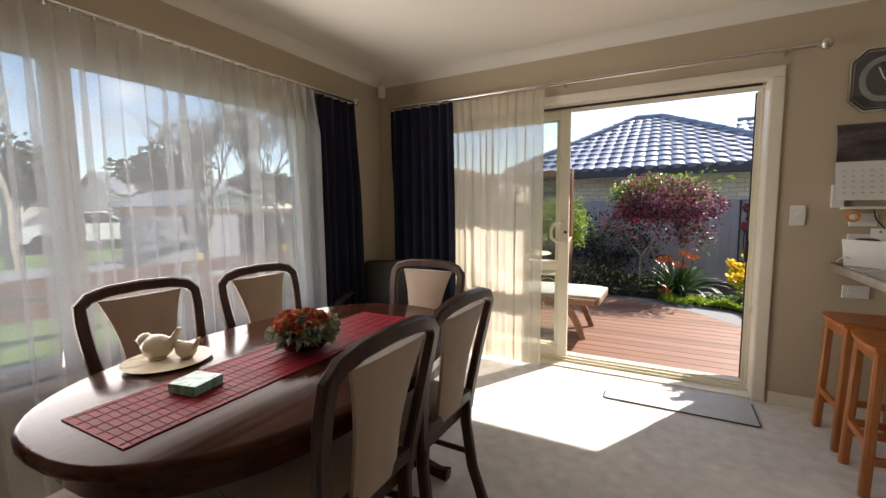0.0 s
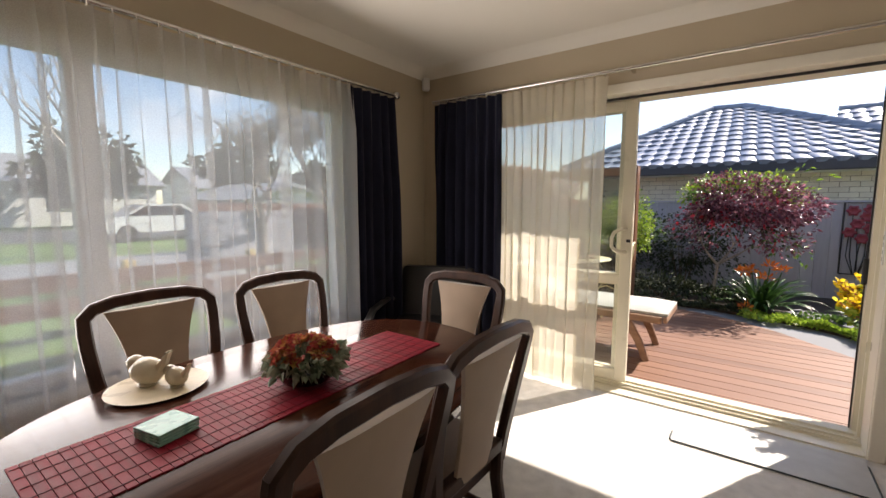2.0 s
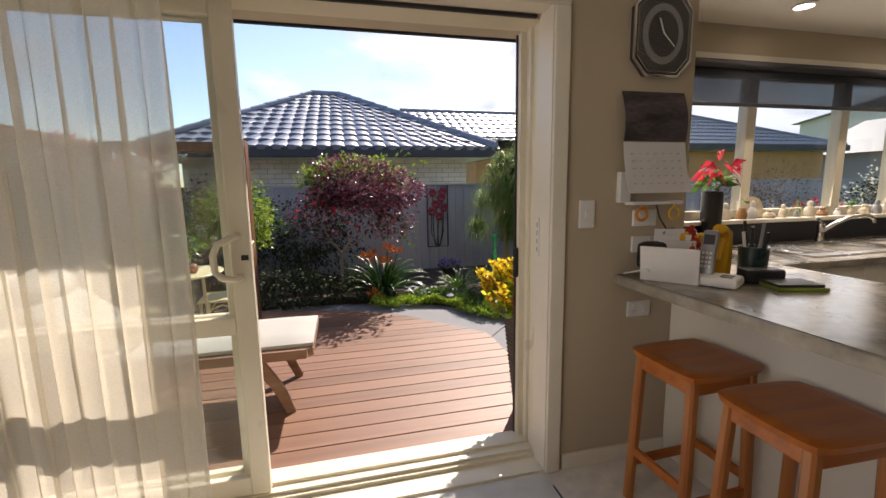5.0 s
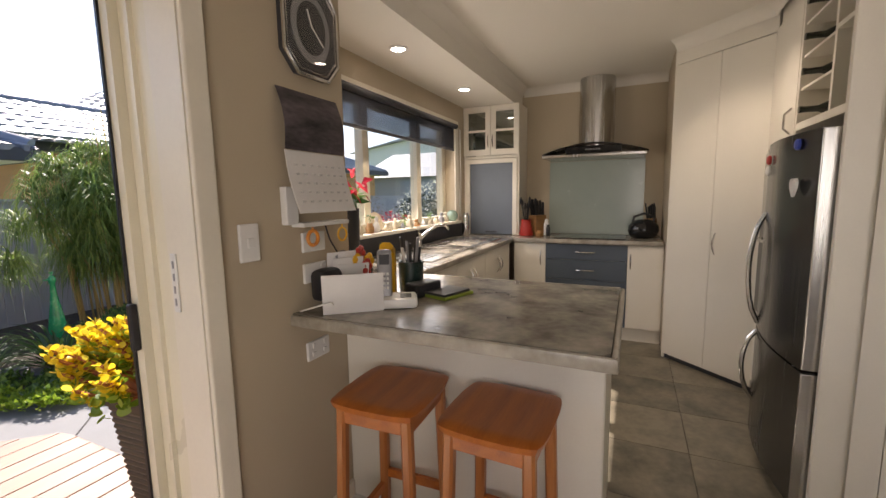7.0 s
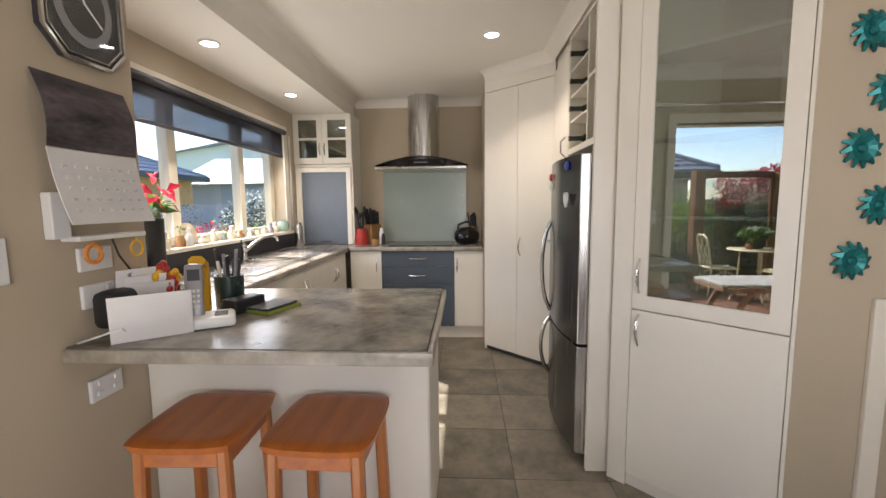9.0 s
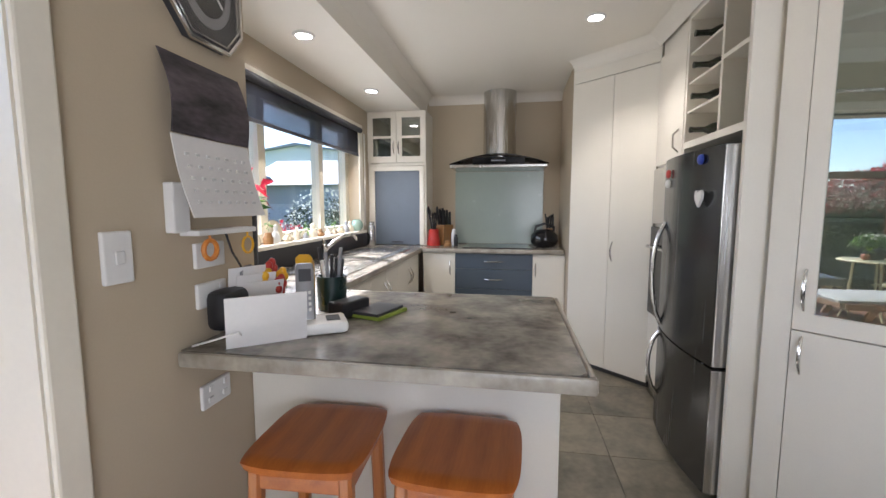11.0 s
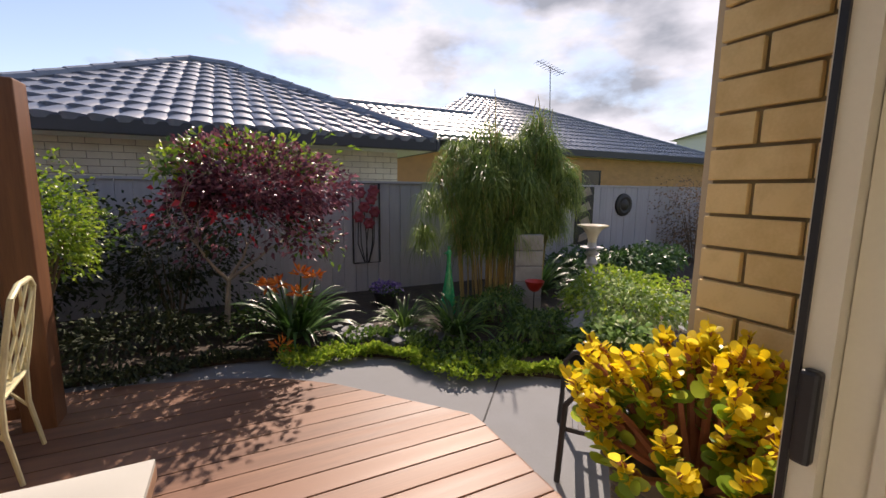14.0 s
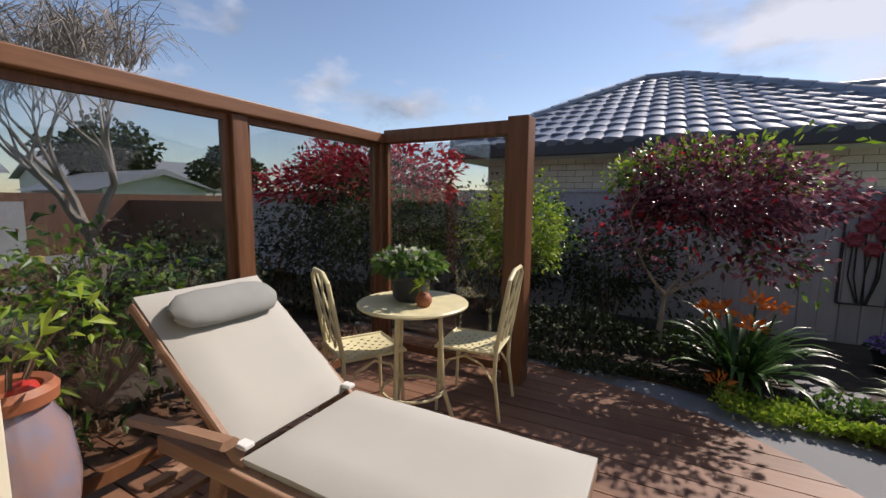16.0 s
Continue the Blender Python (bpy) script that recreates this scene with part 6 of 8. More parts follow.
structure("path", conc, M_CONC, "pale grey concrete garden path")
for a, b in (((1.335, 5.57), (0.90, 5.10)), ((2.1, 5.1), (1.9, 3.98))):
    j = bmesh.new()
    d = (Vector(b) - Vector(a)).normalized()
    n = Vector((-d.y, d.x)) * 0.005
    prism(j, [(a[0] + n.x, a[1] + n.y), (b[0] + n.x, b[1] + n.y), (b[0] - n.x, b[1] - n.y), (a[0] - n.x, a[1] - n.y)], -0.083, -0.079)
    structure("path_joint", j, M_JOINT)
BED = [(-1.43, 6.62), (-0.9, 6.66), (-0.4, 6.61), (0.05, 6.52), (0.33, 6.42), (0.65, 6.25), (0.92, 6.02), (1.30, 5.60), (1.59, 5.42), (1.86, 5.20), (2.2, 5.0), (2.6, 4.9), (3.0, 5.0), (3.35, 5.35), (3.5, 5.8), (4.0, 6.2), (5.0, 6.4), (9.5, 6.5), (9.5, 8.3), (-7.0, 8.3), (-7.0, 6.75), (-3.2, 6.75)]
bed = bmesh.new()
prism(bed, BED, -0.15, -0.045)
structure("garden_bed", bed, M_SOIL, "dark soil of the planted bed")
side_bed = bmesh.new()
prism(side_bed, [(-7.0, 2.9), (-2.75, 2.9), (-2.75, 6.7), (-7.0, 6.7)], -0.15, -0.09)
structure("side_garden", side_bed, M_SOIL, "dark soil under the side shrubs")

# paling fence
fen = structure("fence", boxes((-7.0, 10.5, 8.31, 8.35, 1.24, 1.30), (-7.0, 10.5, 8.31, 8.35, 0.2, 0.28), (-7.0, 10.5, 8.265, 8.30, 1.32, 1.348)), M_FENCE, "blue-grey painted paling fence")
pal = [finish(boxm(0.002, 0.146, 8.288, 8.308, -0.12, 1.32, 0.003), "paling", M_FENCE), finish(boxm(0.002, 0.146, 8.292, 8.311, -0.12, 1.32, 0.003), "paling", M_FENCE)]
for i in range(118):
    o = new("paling", pal[i % 2])
    o.parent = fen
    o.location = (-7.0 + 0.148 * i, 0, 0)


# ---- neighbours' houses ----
def tiled_slope(parent, e0, e1, r0, r1, course=0.42, wave=0.32):
    """Pressed roof tiles in stepped courses between an eave line and a ridge line."""
    e0, e1, r0, r1 = (Vector(p) for p in (e0, e1, r0, r1))
    rise = ((r0 + r1) / 2 - (e0 + e1) / 2).length
    rows = max(2, round(rise / course))
    nrm = (e1 - e0).cross(r0 - e0 if (r0 - e0).length > 0.1 else r1 - e0).normalized()
    if nrm.z < 0:
        nrm = -nrm
    verts, faces = [], []
    span = (e1 - e0).normalized()
    for j in range(rows):
        k0, k1 = j / rows, (j + 1) / rows
        a0, b0, a1, b1 = e0.lerp(r0, k0), e1.lerp(r1, k0), e0.lerp(r0, k1), e1.lerp(r1, k1)
        width = (b0 - a0).length
        n = max(4, int(width / (wave / 8)))
        base = len(verts)
        off = (a0 - e0).dot(span)
        for i in range(n + 1):
            u = i / n
            s = abs(math.sin(math.pi * (off + u * width) / wave)) ** 0.75
            lift = 0.020 + 0.042 * s
            dip = -0.075 * s
            slope = (a1 - a0).normalized()
            p, q = a0.lerp(b0, u), a1.lerp(b1, u)
            verts += [p + slope * dip - nrm * 0.02, p + slope * dip + nrm * lift, q + nrm * (0.004 + 0.55 * (lift - 0.02))]
        for i in range(n):
            v = base + 3 * i
            faces += [(v, v + 3, v + 4, v + 1), (v + 1, v + 4, v + 5, v + 2)]
    o = new("roof_slope", raw("roof_slope", verts, faces, M_ROOF))
    o.parent = parent
    return tagged(o, "glossy dark blue-grey pressed metal tiles", kind="stuff")


def ridge_cap(parent, p, q):
    p, q = Vector(p), Vector(q)
    n = max(1, int((q - p).length / 0.4))
    for i in range(n):
        a, b = p.lerp(q, i / n), p.lerp(q, (i + 1.08) / n)
        part("ridge_cap", tube(bmesh.new(), [a + Vector((0, 0, 0.05)), b + Vector((0, 0, 0.035))], 0.085, 8, 0.75), M_ROOF, parent, "", True)


def courses(parent, x0, x1, y0, y1, z0, z1, material, label):
    """Long brick walling with recessed joints."""
    bm = bmesh.new()
    z, r = z0, 0
    while z < z1:
        x = x0 - (0.12 if r % 2 else 0.0)
        while x < x1:
            a, b = max(x, x0), min(x + 0.232, x1)
            if b - a > 0.02:
                vs = [bm.verts.new((px, py, pz)) for px, py, pz in ((a, y0, z), (b, y0, z), (b, y0, z + 0.078), (a, y0, z + 0.078), (a, y0 + 0.02, z), (b, y0 + 0.02, z), (b, y0 + 0.02, z + 0.078), (a, y0 + 0.02, z + 0.078))]
                bm.faces.new((vs[0], vs[1], vs[2], vs[3]))
                bm.faces.new((vs[3], vs[2], vs[6], vs[7]))
                bm.faces.new((vs[0], vs[4], vs[5], vs[1]))
                bm.faces.new((vs[1], vs[5], vs[6], vs[2]))
                bm.faces.new((vs[0], vs[3], vs[7], vs[4]))
            x += 0.242
        z += 0.086
        r += 1
    me = bpy.data.meshes.new("brickwork")
    bm.to_mesh(me)
    bm.free()
    me.materials.append(material)
    o = new("brickwork", me)
    o.parent = parent
    tagged(o, label, kind="stuff")


GZ = 1.985
h1 = thing("neighbour_house", "single-storey cream brick house with a dark blue-grey tiled hip roof", "house")
courses(h1, -2.95, 2.0, 9.52, 9.62, 0.8, 1.84, M_HBRICK, "pale cream brickwork")
part("wall", boxm(-2.95, 2.0, 9.535, 15.4, -0.2, 1.84), M_JOINTBRICK, h1)
part("soffit", boxm(-3.32, 2.38, 9.07, 15.8, 1.815, 1.85), M_FARWHITE, h1)
for b in ((-3.32, 2.42, 8.98, 9.07, 1.82, GZ), (-3.39, -3.322, 8.98, 15.8, 1.82, GZ), (2.422, 2.49, 8.98, 15.8, 1.82, GZ)):
    part("gutter", boxm(*b, 0.012), M_GUTTER, h1, "dark navy gutter")
A, B = (-0.97, 12.5, 3.53), (-0.34, 12.5, 3.53)
tiled_slope(h1, (-3.34, 9.02, GZ), (2.42, 9.02, GZ), A, B, 0.33, 0.235)
tiled_slope(h1, (-3.34, 16.0, GZ), (-3.34, 9.02, GZ), A, A, 0.33, 0.235)
tiled_slope(h1, (2.42, 9.02, GZ), (2.42, 16.0, GZ), B, B, 0.33, 0.235)
ridge_cap(h1, (-3.34, 9.02, GZ), A)
ridge_cap(h1, (2.42, 9.02, GZ), B)
ridge_cap(h1, A, B)
h2 = thing("second_house", "orange brick house with a dark tiled roof and an aerial", "house")
part("wall", boxm(4.5, 21.3, 16.5, 26, -0.2, 2.7), M_OBRICK, h2)
courses(h2, 9.5, 20.9, 16.42, 16.5, 1.4, 2.65, M_OBRICK, "orange-buff brickwork")
w = part("window", boxes((12.7, 13.75, 16.38, 16.44, 2.06, 2.12), (12.7, 12.76, 16.38, 16.44, 1.4, 2.06), (13.69, 13.75, 16.38, 16.44, 1.4, 2.06)), M_DARK, h2)
part("pane", boxm(12.76, 13.69, 16.40, 16.415, 1.4, 2.06), M_BLACKGL, w)
for b in ((4.0, 21.9, 15.92, 16.03, 2.62, 2.86), (21.902, 22.0, 15.92, 26, 2.62, 2.86)):
    part("gutter", boxm(*b), M_GUTTER, h2, "dark navy gutter")
part("soffit", boxm(4.0, 21.85, 16.03, 26, 2.62, 2.66), M_FARWHITE, h2)
C, D = (9.5, 20.6, 5.55), (11.3, 20.6, 5.55)
tiled_slope(h2, (4.0, 16.0, 2.86), (21.9, 16.0, 2.86), C, D)
tiled_slope(h2, (21.9, 16.0, 2.86), (21.9, 26, 2.86), D, D)
ridge_cap(h2, (21.9, 16.0, 2.86), D)
ridge_cap(h2, C, D)
tiled_slope(h2, (1.0, 14.6, 2.85), (8.2, 14.6, 2.85), (1.9, 17.0, 4.0), (7.6, 17.0, 4.0))
ridge_cap(h2, (1.8, 17.0, 4.0), (7.6, 17.0, 4.0))
aer = thing("roof_aerial", "thin metal television aerial on a mast", "aerial", pose(13.2, 19.2, 4.75))
part("mast", tube(bmesh.new(), [(0, 0, 0), (-0.1, 0, 2.2)], 0.022, 6), M_IRON, aer)
part("boom", tube(bmesh.new(), [(-0.9, 0, 2.35), (0.7, 0, 1.95)], 0.015, 5), M_IRON, aer)
for i in range(9):
    part("element", tube(bmesh.new(), [(-0.8 + 0.17 * i, -0.35, 2.32 - 0.045 * i), (-0.8 + 0.17 * i, 0.35, 2.32 - 0.045 * i)], 0.010, 5), M_IRON, aer)


def far_house(name, label, x0, x1, y0, y1, eave, ridge, wallm, roofm, along="x", windows=()):
    h = thing(name, label, "house")
    part("wall", boxm(x0, x1, y0, y1, -0.2, eave), wallm, h)
    bm = bmesh.new()
    o = 0.5
    if along == "x":
        my = (y0 + y1) / 2
        sec = [((x, y0 - o, eave - 0.1), (x, my, ridge), (x, y1 + o, eave - 0.1), (x, my, ridge - 0.25)) for x in (x0 - o, x1 + o)]
    else:
        mx = (x0 + x1) / 2
        sec = [((x0 - o, yy, eave - 0.1), (mx, yy, ridge), (x1 + o, yy, eave - 0.1), (mx, yy, ridge - 0.25)) for yy in (y0 - o, y1 + o)]
    a, b = [[bm.verts.new(p) for p in s] for s in sec]
    for i in range(4):
        bm.faces.new((a[i], a[(i + 1) % 4], b[(i + 1) % 4], b[i]))
    bm.faces.new(a)
    bm.faces.new(list(reversed(b)))
    part("roof", bm, roofm, h)
    gb = bmesh.new()
    if along == "x":
        for x in (x0, x1):
            gb.faces.new([gb.verts.new(p) for p in ((x, y0, eave - 0.02), (x, y1, eave - 0.02), (x, (y0 + y1) / 2, ridge - 0.2))])
    else:
        for yy in (y0, y1):
            gb.faces.new([gb.verts.new(p) for p in ((x0, yy, eave - 0.02), (x1, yy, eave - 0.02), ((x0 + x1) / 2, yy, ridge - 0.2))])
    part("gable", gb, wallm, h)
    for b in windows:
        w = part("window", boxm(*b, 0.02), M_WHITE, h)
        c = [(b[0] + b[1]) / 2, (b[2] + b[3]) / 2]
        ins = list(b)
        if b[1] - b[0] > b[3] - b[2]:
            ins[0] += 0.08
            ins[1] -= 0.08
            ins[2] -= 0.02
        else:
            ins[2] += 0.08
            ins[3] -= 0.08
            ins[0] -= 0.02
            ins[1] += 0.02
        ins[4] += 0.08
        ins[5] -= 0.08
        part("pane", boxm(*ins), M_BLACKGL, w)
    return h


far_house("grey_house", "blue-grey gabled house beyond the fence", 24, 33, 10.5, 19, 2.7, 4.6, M_FARGREY, M_FARROOF, "y")
far_house("two_storey_house", "pale two-storey house far beyond the fence", 38, 52, 16, 30, 6.2, 7.4, M_FARWHITE, M_FARROOF, "x", ((37.9, 38.02, 18, 20.2, 4.2, 5.6), (37.9, 38.02, 22.5, 25.5, 4.2, 5.6)))
far_house("white_house", "white weatherboard house across the road", -44, -36, 1.5, 13, 2.7, 4.6, M_FARWHITE, M_FARROOF, "y", ((-36.02, -35.9, 3.0, 5.0, 0.9, 2.1), (-36.02, -35.9, 7.0, 8.6, 0.9, 2.1)))
far_house("white_house", "white weatherboard house across the road", -46, -38, 17, 30, 2.7, 4.6, M_FARWHITE, M_FARROOF, "y", ((-38.02, -37.9, 19, 21, 0.9, 2.1),))
far_house("grey_roof_house", "low pale house with a grey roof behind the side fence", -28, -21, 12, 16.4, 1.6, 2.5, M_FARWHITE, M_FARROOF, "x")

# ---- front yard seen through the sheer curtain ----
structure("driveway", boxm(-14, -9.2, -30, 60, -0.2, -0.150), M_CONC, "pale concrete drive")
structure("road", boxm(-30, -21, -80, 120, -0.2, -0.145), M_ROAD, "asphalt road")
ff = thing("rail_fence", "low timber fence with brown boards and yellow posts", "fence")
for i in range(7):
    part("post", boxm(-6.06, -5.94, -4 + 1.5 * i, -3.88 + 1.5 * i, -0.2, 0.62, 0.01), surface("yellow_post", (0.55, 0.42, 0.16), 0.8) if i == 0 else bpy.data.materials["yellow_post"], ff)
for z0, z1 in ((0.10, 0.28), (0.36, 0.54)):
    part("rail", boxm(-5.94, -5.90, -4.2, 5.2, z0, z1, 0.005), M_REDFENCE, ff)
gf = structure("side_fence", boxm(-8.0, -7.94, 3.5, 5.6, -0.2, 1.15), M_FENCE, "blue-grey fence by the drive")
bf = structure("paling_fence_brown", boxes((-13.1, -13.0, 5.8, 22, -0.2, 1.3), (-13.1, -6.9, 9.2, 9.3, -0.2, 1.15)), M_REDFENCE, "red-brown paling fence beyond the side garden")

car = thing("parked_car", "white sedan parked across the lawn", "car", pose(-19.5, 7.2, -0.145, 0, 0, 90))
prof = [(-2.15, 0.35), (-2.2, 0.62), (-2.1, 0.88), (-1.45, 0.95), (-0.75, 1.40), (0.55, 1.42), (1.15, 1.0), (2.0, 0.84), (2.2, 0.6), (2.15, 0.35)]
cb = prism(bmesh.new(), prof, -0.85, 0.85)
bmesh.ops.transform(cb, matrix=pose(0, 0, 0, 90), verts=cb.verts[:])
part("body", cb, M_CARPAINT, car, smooth=True)
gp = [(-1.30, 0.97), (-0.72, 1.34), (0.50, 1.36), (1.0, 1.0)]
cg = prism(bmesh.new(), gp, -0.86, 0.86)
bmesh.ops.transform(cg, matrix=pose(0, 0, 0, 90), verts=cg.verts[:])
part("side_window", cg, M_BLACKGL, car)
for x in (-1.35, 1.35):
    for yy in (-0.78, 0.78):
        w = part("wheel", lathe(bmesh.new(), [(0.18, -0.1), (0.30, -0.1), (0.32, -0.06), (0.32, 0.06), (0.30, 0.1), (0.18, 0.1)], 20, pose(x, yy, 0.32, 90)), M_TYRE, car, smooth=True)
        part("rim", lathe(bmesh.new(), [(0.0, -0.09), (0.18, -0.102), (0.18, 0.102), (0, 0.09)], 16, pose(x, yy, 0.32, 90)), M_CHROME, w, smooth=True)


# ---- trees and shrubs ----
def branches(bm, p, d, ln, r, depth, rnd, tips, spread=0.55, up=0.15):
    q = p
    pts, rad = [p], [r]
    for i in range(3):
        d = (d + Vector((rnd.uniform(-1, 1), rnd.uniform(-1, 1), rnd.uniform(-0.6, 1) + up)) * 0.18).normalized()
        q = q + d * ln / 3
        pts.append(q)
        rad.append(r * (1 - 0.15 * (i + 1)))
    tube(bm, pts, rad, 6 if depth > 1 else 4)
    if depth == 0:
        tips.append(q)
        return
    for k in range(rnd.choice((2, 3))):
        e = (d + Vector((rnd.uniform(-1, 1), rnd.uniform(-1, 1), rnd.uniform(-0.4, 0.9))) * spread).normalized()
        branches(bm, q, e, ln * rnd.uniform(0.62, 0.85), r * 0.55, depth - 1, rnd, tips, spread, up)


def tree(name, label, x, y, z0, height, r, seed, bark, leaf=None, n_leaf=0, size=0.06, width=0.5, crown=None, depth=4, spread=0.6, extra=None, droop=0.2, weep=0):
    rnd = random.Random(seed)
    t = thing(name, label, "tree", pose(x, y, z0))
    bm, tips = bmesh.new(), []
    branches(bm, Vector((0, 0, -0.03)), Vector((rnd.uniform(-0.1, 0.1), rnd.uniform(-0.1, 0.1), 1)), height, r, depth, rnd, tips, spread)
    part("trunk", bm, bark, t, smooth=True)
    if weep:
        tw = bmesh.new()
        for q in tips:
            for k in range(weep):
                a, L = rnd.uniform(0, 6.283), rnd.uniform(0.2, 0.75)
                o = Vector((math.cos(a), math.sin(a), 0))
                tube(tw, [q, q + o * L * 0.2 + Vector((0, 0, 0.45 * L)), q + o * L * 0.55 + Vector((0, 0, 0.70 * L)), q + o * L * rnd.uniform(0.7, 1.2) + Vector((0, 0, rnd.uniform(0.1, 0.8) * L))], [0.006, 0.005, 0.004, 0.002], 3)
        tagged(part("twig", tw, bark, t), kind="stuff")
    if leaf and crown:
        (c0, rad, low) = crown
        c, d = blob(n_leaf, c0, rad, seed, 0.35, 0.48, low)
        leaf_part("crown", t, c, d, size, width, leaf, seed, droop)
    for k, (mt, n, c0, rad, low, sz, wd) in enumerate(extra or ()):
        c, d = blob(n, c0, rad, seed + 7 + k, 0.5, 0.48, low)
        leaf_part("crown", t, c, d, sz, wd, mt, seed + 9 + k, droop)
    return t


def bush(name, label, x, y, z0, rad, seed, leaf, n, size, width=0.5, low=-0.35, droop=0.25, extra=(), stems=6):
    b = thing(name, label, "shrub", pose(x, y, z0))
    rnd = random.Random(seed)
    bm = bmesh.new()
    for i in range(stems):
        a = rnd.uniform(0, 6.28)
        k = rnd.uniform(0.3, 0.8)
        tube(bm, [(0.05 * math.cos(a), 0.05 * math.sin(a), -0.02), (rad[0] * k * 0.5 * math.cos(a), rad[1] * k * 0.5 * math.sin(a), rad[2] * 0.5), (rad[0] * k * math.cos(a), rad[1] * k * math.sin(a), rad[2] * 1.2)], [0.014, 0.010, 0.004], 5)
    tagged(part("stem", bm, M_BARK, b, smooth=True), kind="stuff" if stems > 20 else "")
    c, d = blob(n, (0, 0, rad[2] * 0.95), rad, seed, 0.3, 0.6, low)
    leaf_part("foliage", b, c, d, size, width, leaf, seed, droop)
    for k, (mt, m, c0, r2, sz, wd) in enumerate(extra):
        c, d = blob(m, c0, r2, seed + 3 + k, 0.7, 0.35, -0.1)
        leaf_part("foliage", b, c, d, sz, wd, mt, seed + 5 + k, droop)
    return b


# purple shrub trained as a small tree
tree("purple_tree", "small clipped tree with glossy purple-red leaves and green tips", -0.44, 7.12, -0.06, 0.55, 0.032, 21, M_PALEBARK, M_L_PURPLE, 5200, 0.058, 0.55, ((0.22, 0.0, 1.24), (0.71, 0.50, 0.40), -0.4), 4, 0.95,
     ((M_L_GREEN, 380, (0.23, 0.05, 1.32), (0.70, 0.48, 0.38), 0.25, 0.07, 0.5), (M_L_LIME, 200, (0.23, 0.05, 1.40), (0.72, 0.46, 0.38), 0.35, 0.08, 0.42), (M_L_RED, 240, (0.22, 0.0, 1.16), (0.68, 0.48, 0.38), -0.35, 0.06, 0.7), (M_L_PURPLE, 700, (0.20, 0.0, 1.12), (0.68, 0.46, 0.36), -0.6, 0.06, 0.55), (M_L_DARK, 500, (0.20, 0.05, 1.05), (0.62, 0.42, 0.34), -0.7, 0.06, 0.55),
      (M_L_PURPLE, 200, (0.22, 0.0, 0.95), (0.66, 0.42, 0.28), -0.8, 0.055, 0.55), (M_L_PURPLE, 240, (0.68, -0.08, 0.92), (0.26, 0.26, 0.24), -0.9, 0.06, 0.55), (M_L_GREEN, 90, (0.72, -0.1, 0.84), (0.25, 0.25, 0.2), -0.9, 0.055, 0.5), (M_L_RED, 50, (0.3, -0.1, 0.98), (0.6, 0.4, 0.26), -0.8, 0.06, 0.6)) + tuple((M_L_LIME, 90, (x, 0.0, z), (w, w, 0.13), -0.9, 0.065, 0.42) for x, z, w in ((-0.36, 1.48, 0.10), (-0.12, 1.62, 0.16), (0.14, 1.66, 0.07), (0.30, 1.64, 0.06), (0.56, 1.60, 0.13), (0.82, 1.46, 0.14))))
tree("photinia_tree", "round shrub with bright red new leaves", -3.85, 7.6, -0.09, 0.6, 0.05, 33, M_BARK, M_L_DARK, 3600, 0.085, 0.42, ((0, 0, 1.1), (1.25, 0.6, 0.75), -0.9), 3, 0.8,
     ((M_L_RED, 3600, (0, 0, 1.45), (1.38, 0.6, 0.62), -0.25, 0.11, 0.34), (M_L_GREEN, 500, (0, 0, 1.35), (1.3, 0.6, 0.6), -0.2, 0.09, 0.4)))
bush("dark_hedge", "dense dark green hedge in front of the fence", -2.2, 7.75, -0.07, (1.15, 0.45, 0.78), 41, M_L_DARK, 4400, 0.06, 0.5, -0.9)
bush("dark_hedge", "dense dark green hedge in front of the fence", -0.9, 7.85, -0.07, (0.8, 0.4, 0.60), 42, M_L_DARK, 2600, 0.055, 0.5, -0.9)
bush("green_bush", "light green small-leaved bush beside the screen", -1.62, 7.05, 0.42, (0.44, 0.30, 0.48), 43, M_L_LIME, 3000, 0.045, 0.55, -0.5, 0.25, ((M_L_GREEN, 500, (0, 0, 0.38), (0.48, 0.32, 0.5), 0.045, 0.55),))
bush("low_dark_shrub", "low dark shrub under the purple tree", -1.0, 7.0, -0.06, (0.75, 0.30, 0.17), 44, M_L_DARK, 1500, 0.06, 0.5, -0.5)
bush("low_dark_shrub", "low dark shrub under the purple tree", -0.25, 7.25, -0.06, (0.40, 0.25, 0.14), 45, M_L_GREEN, 500, 0.05, 0.5, -0.5)


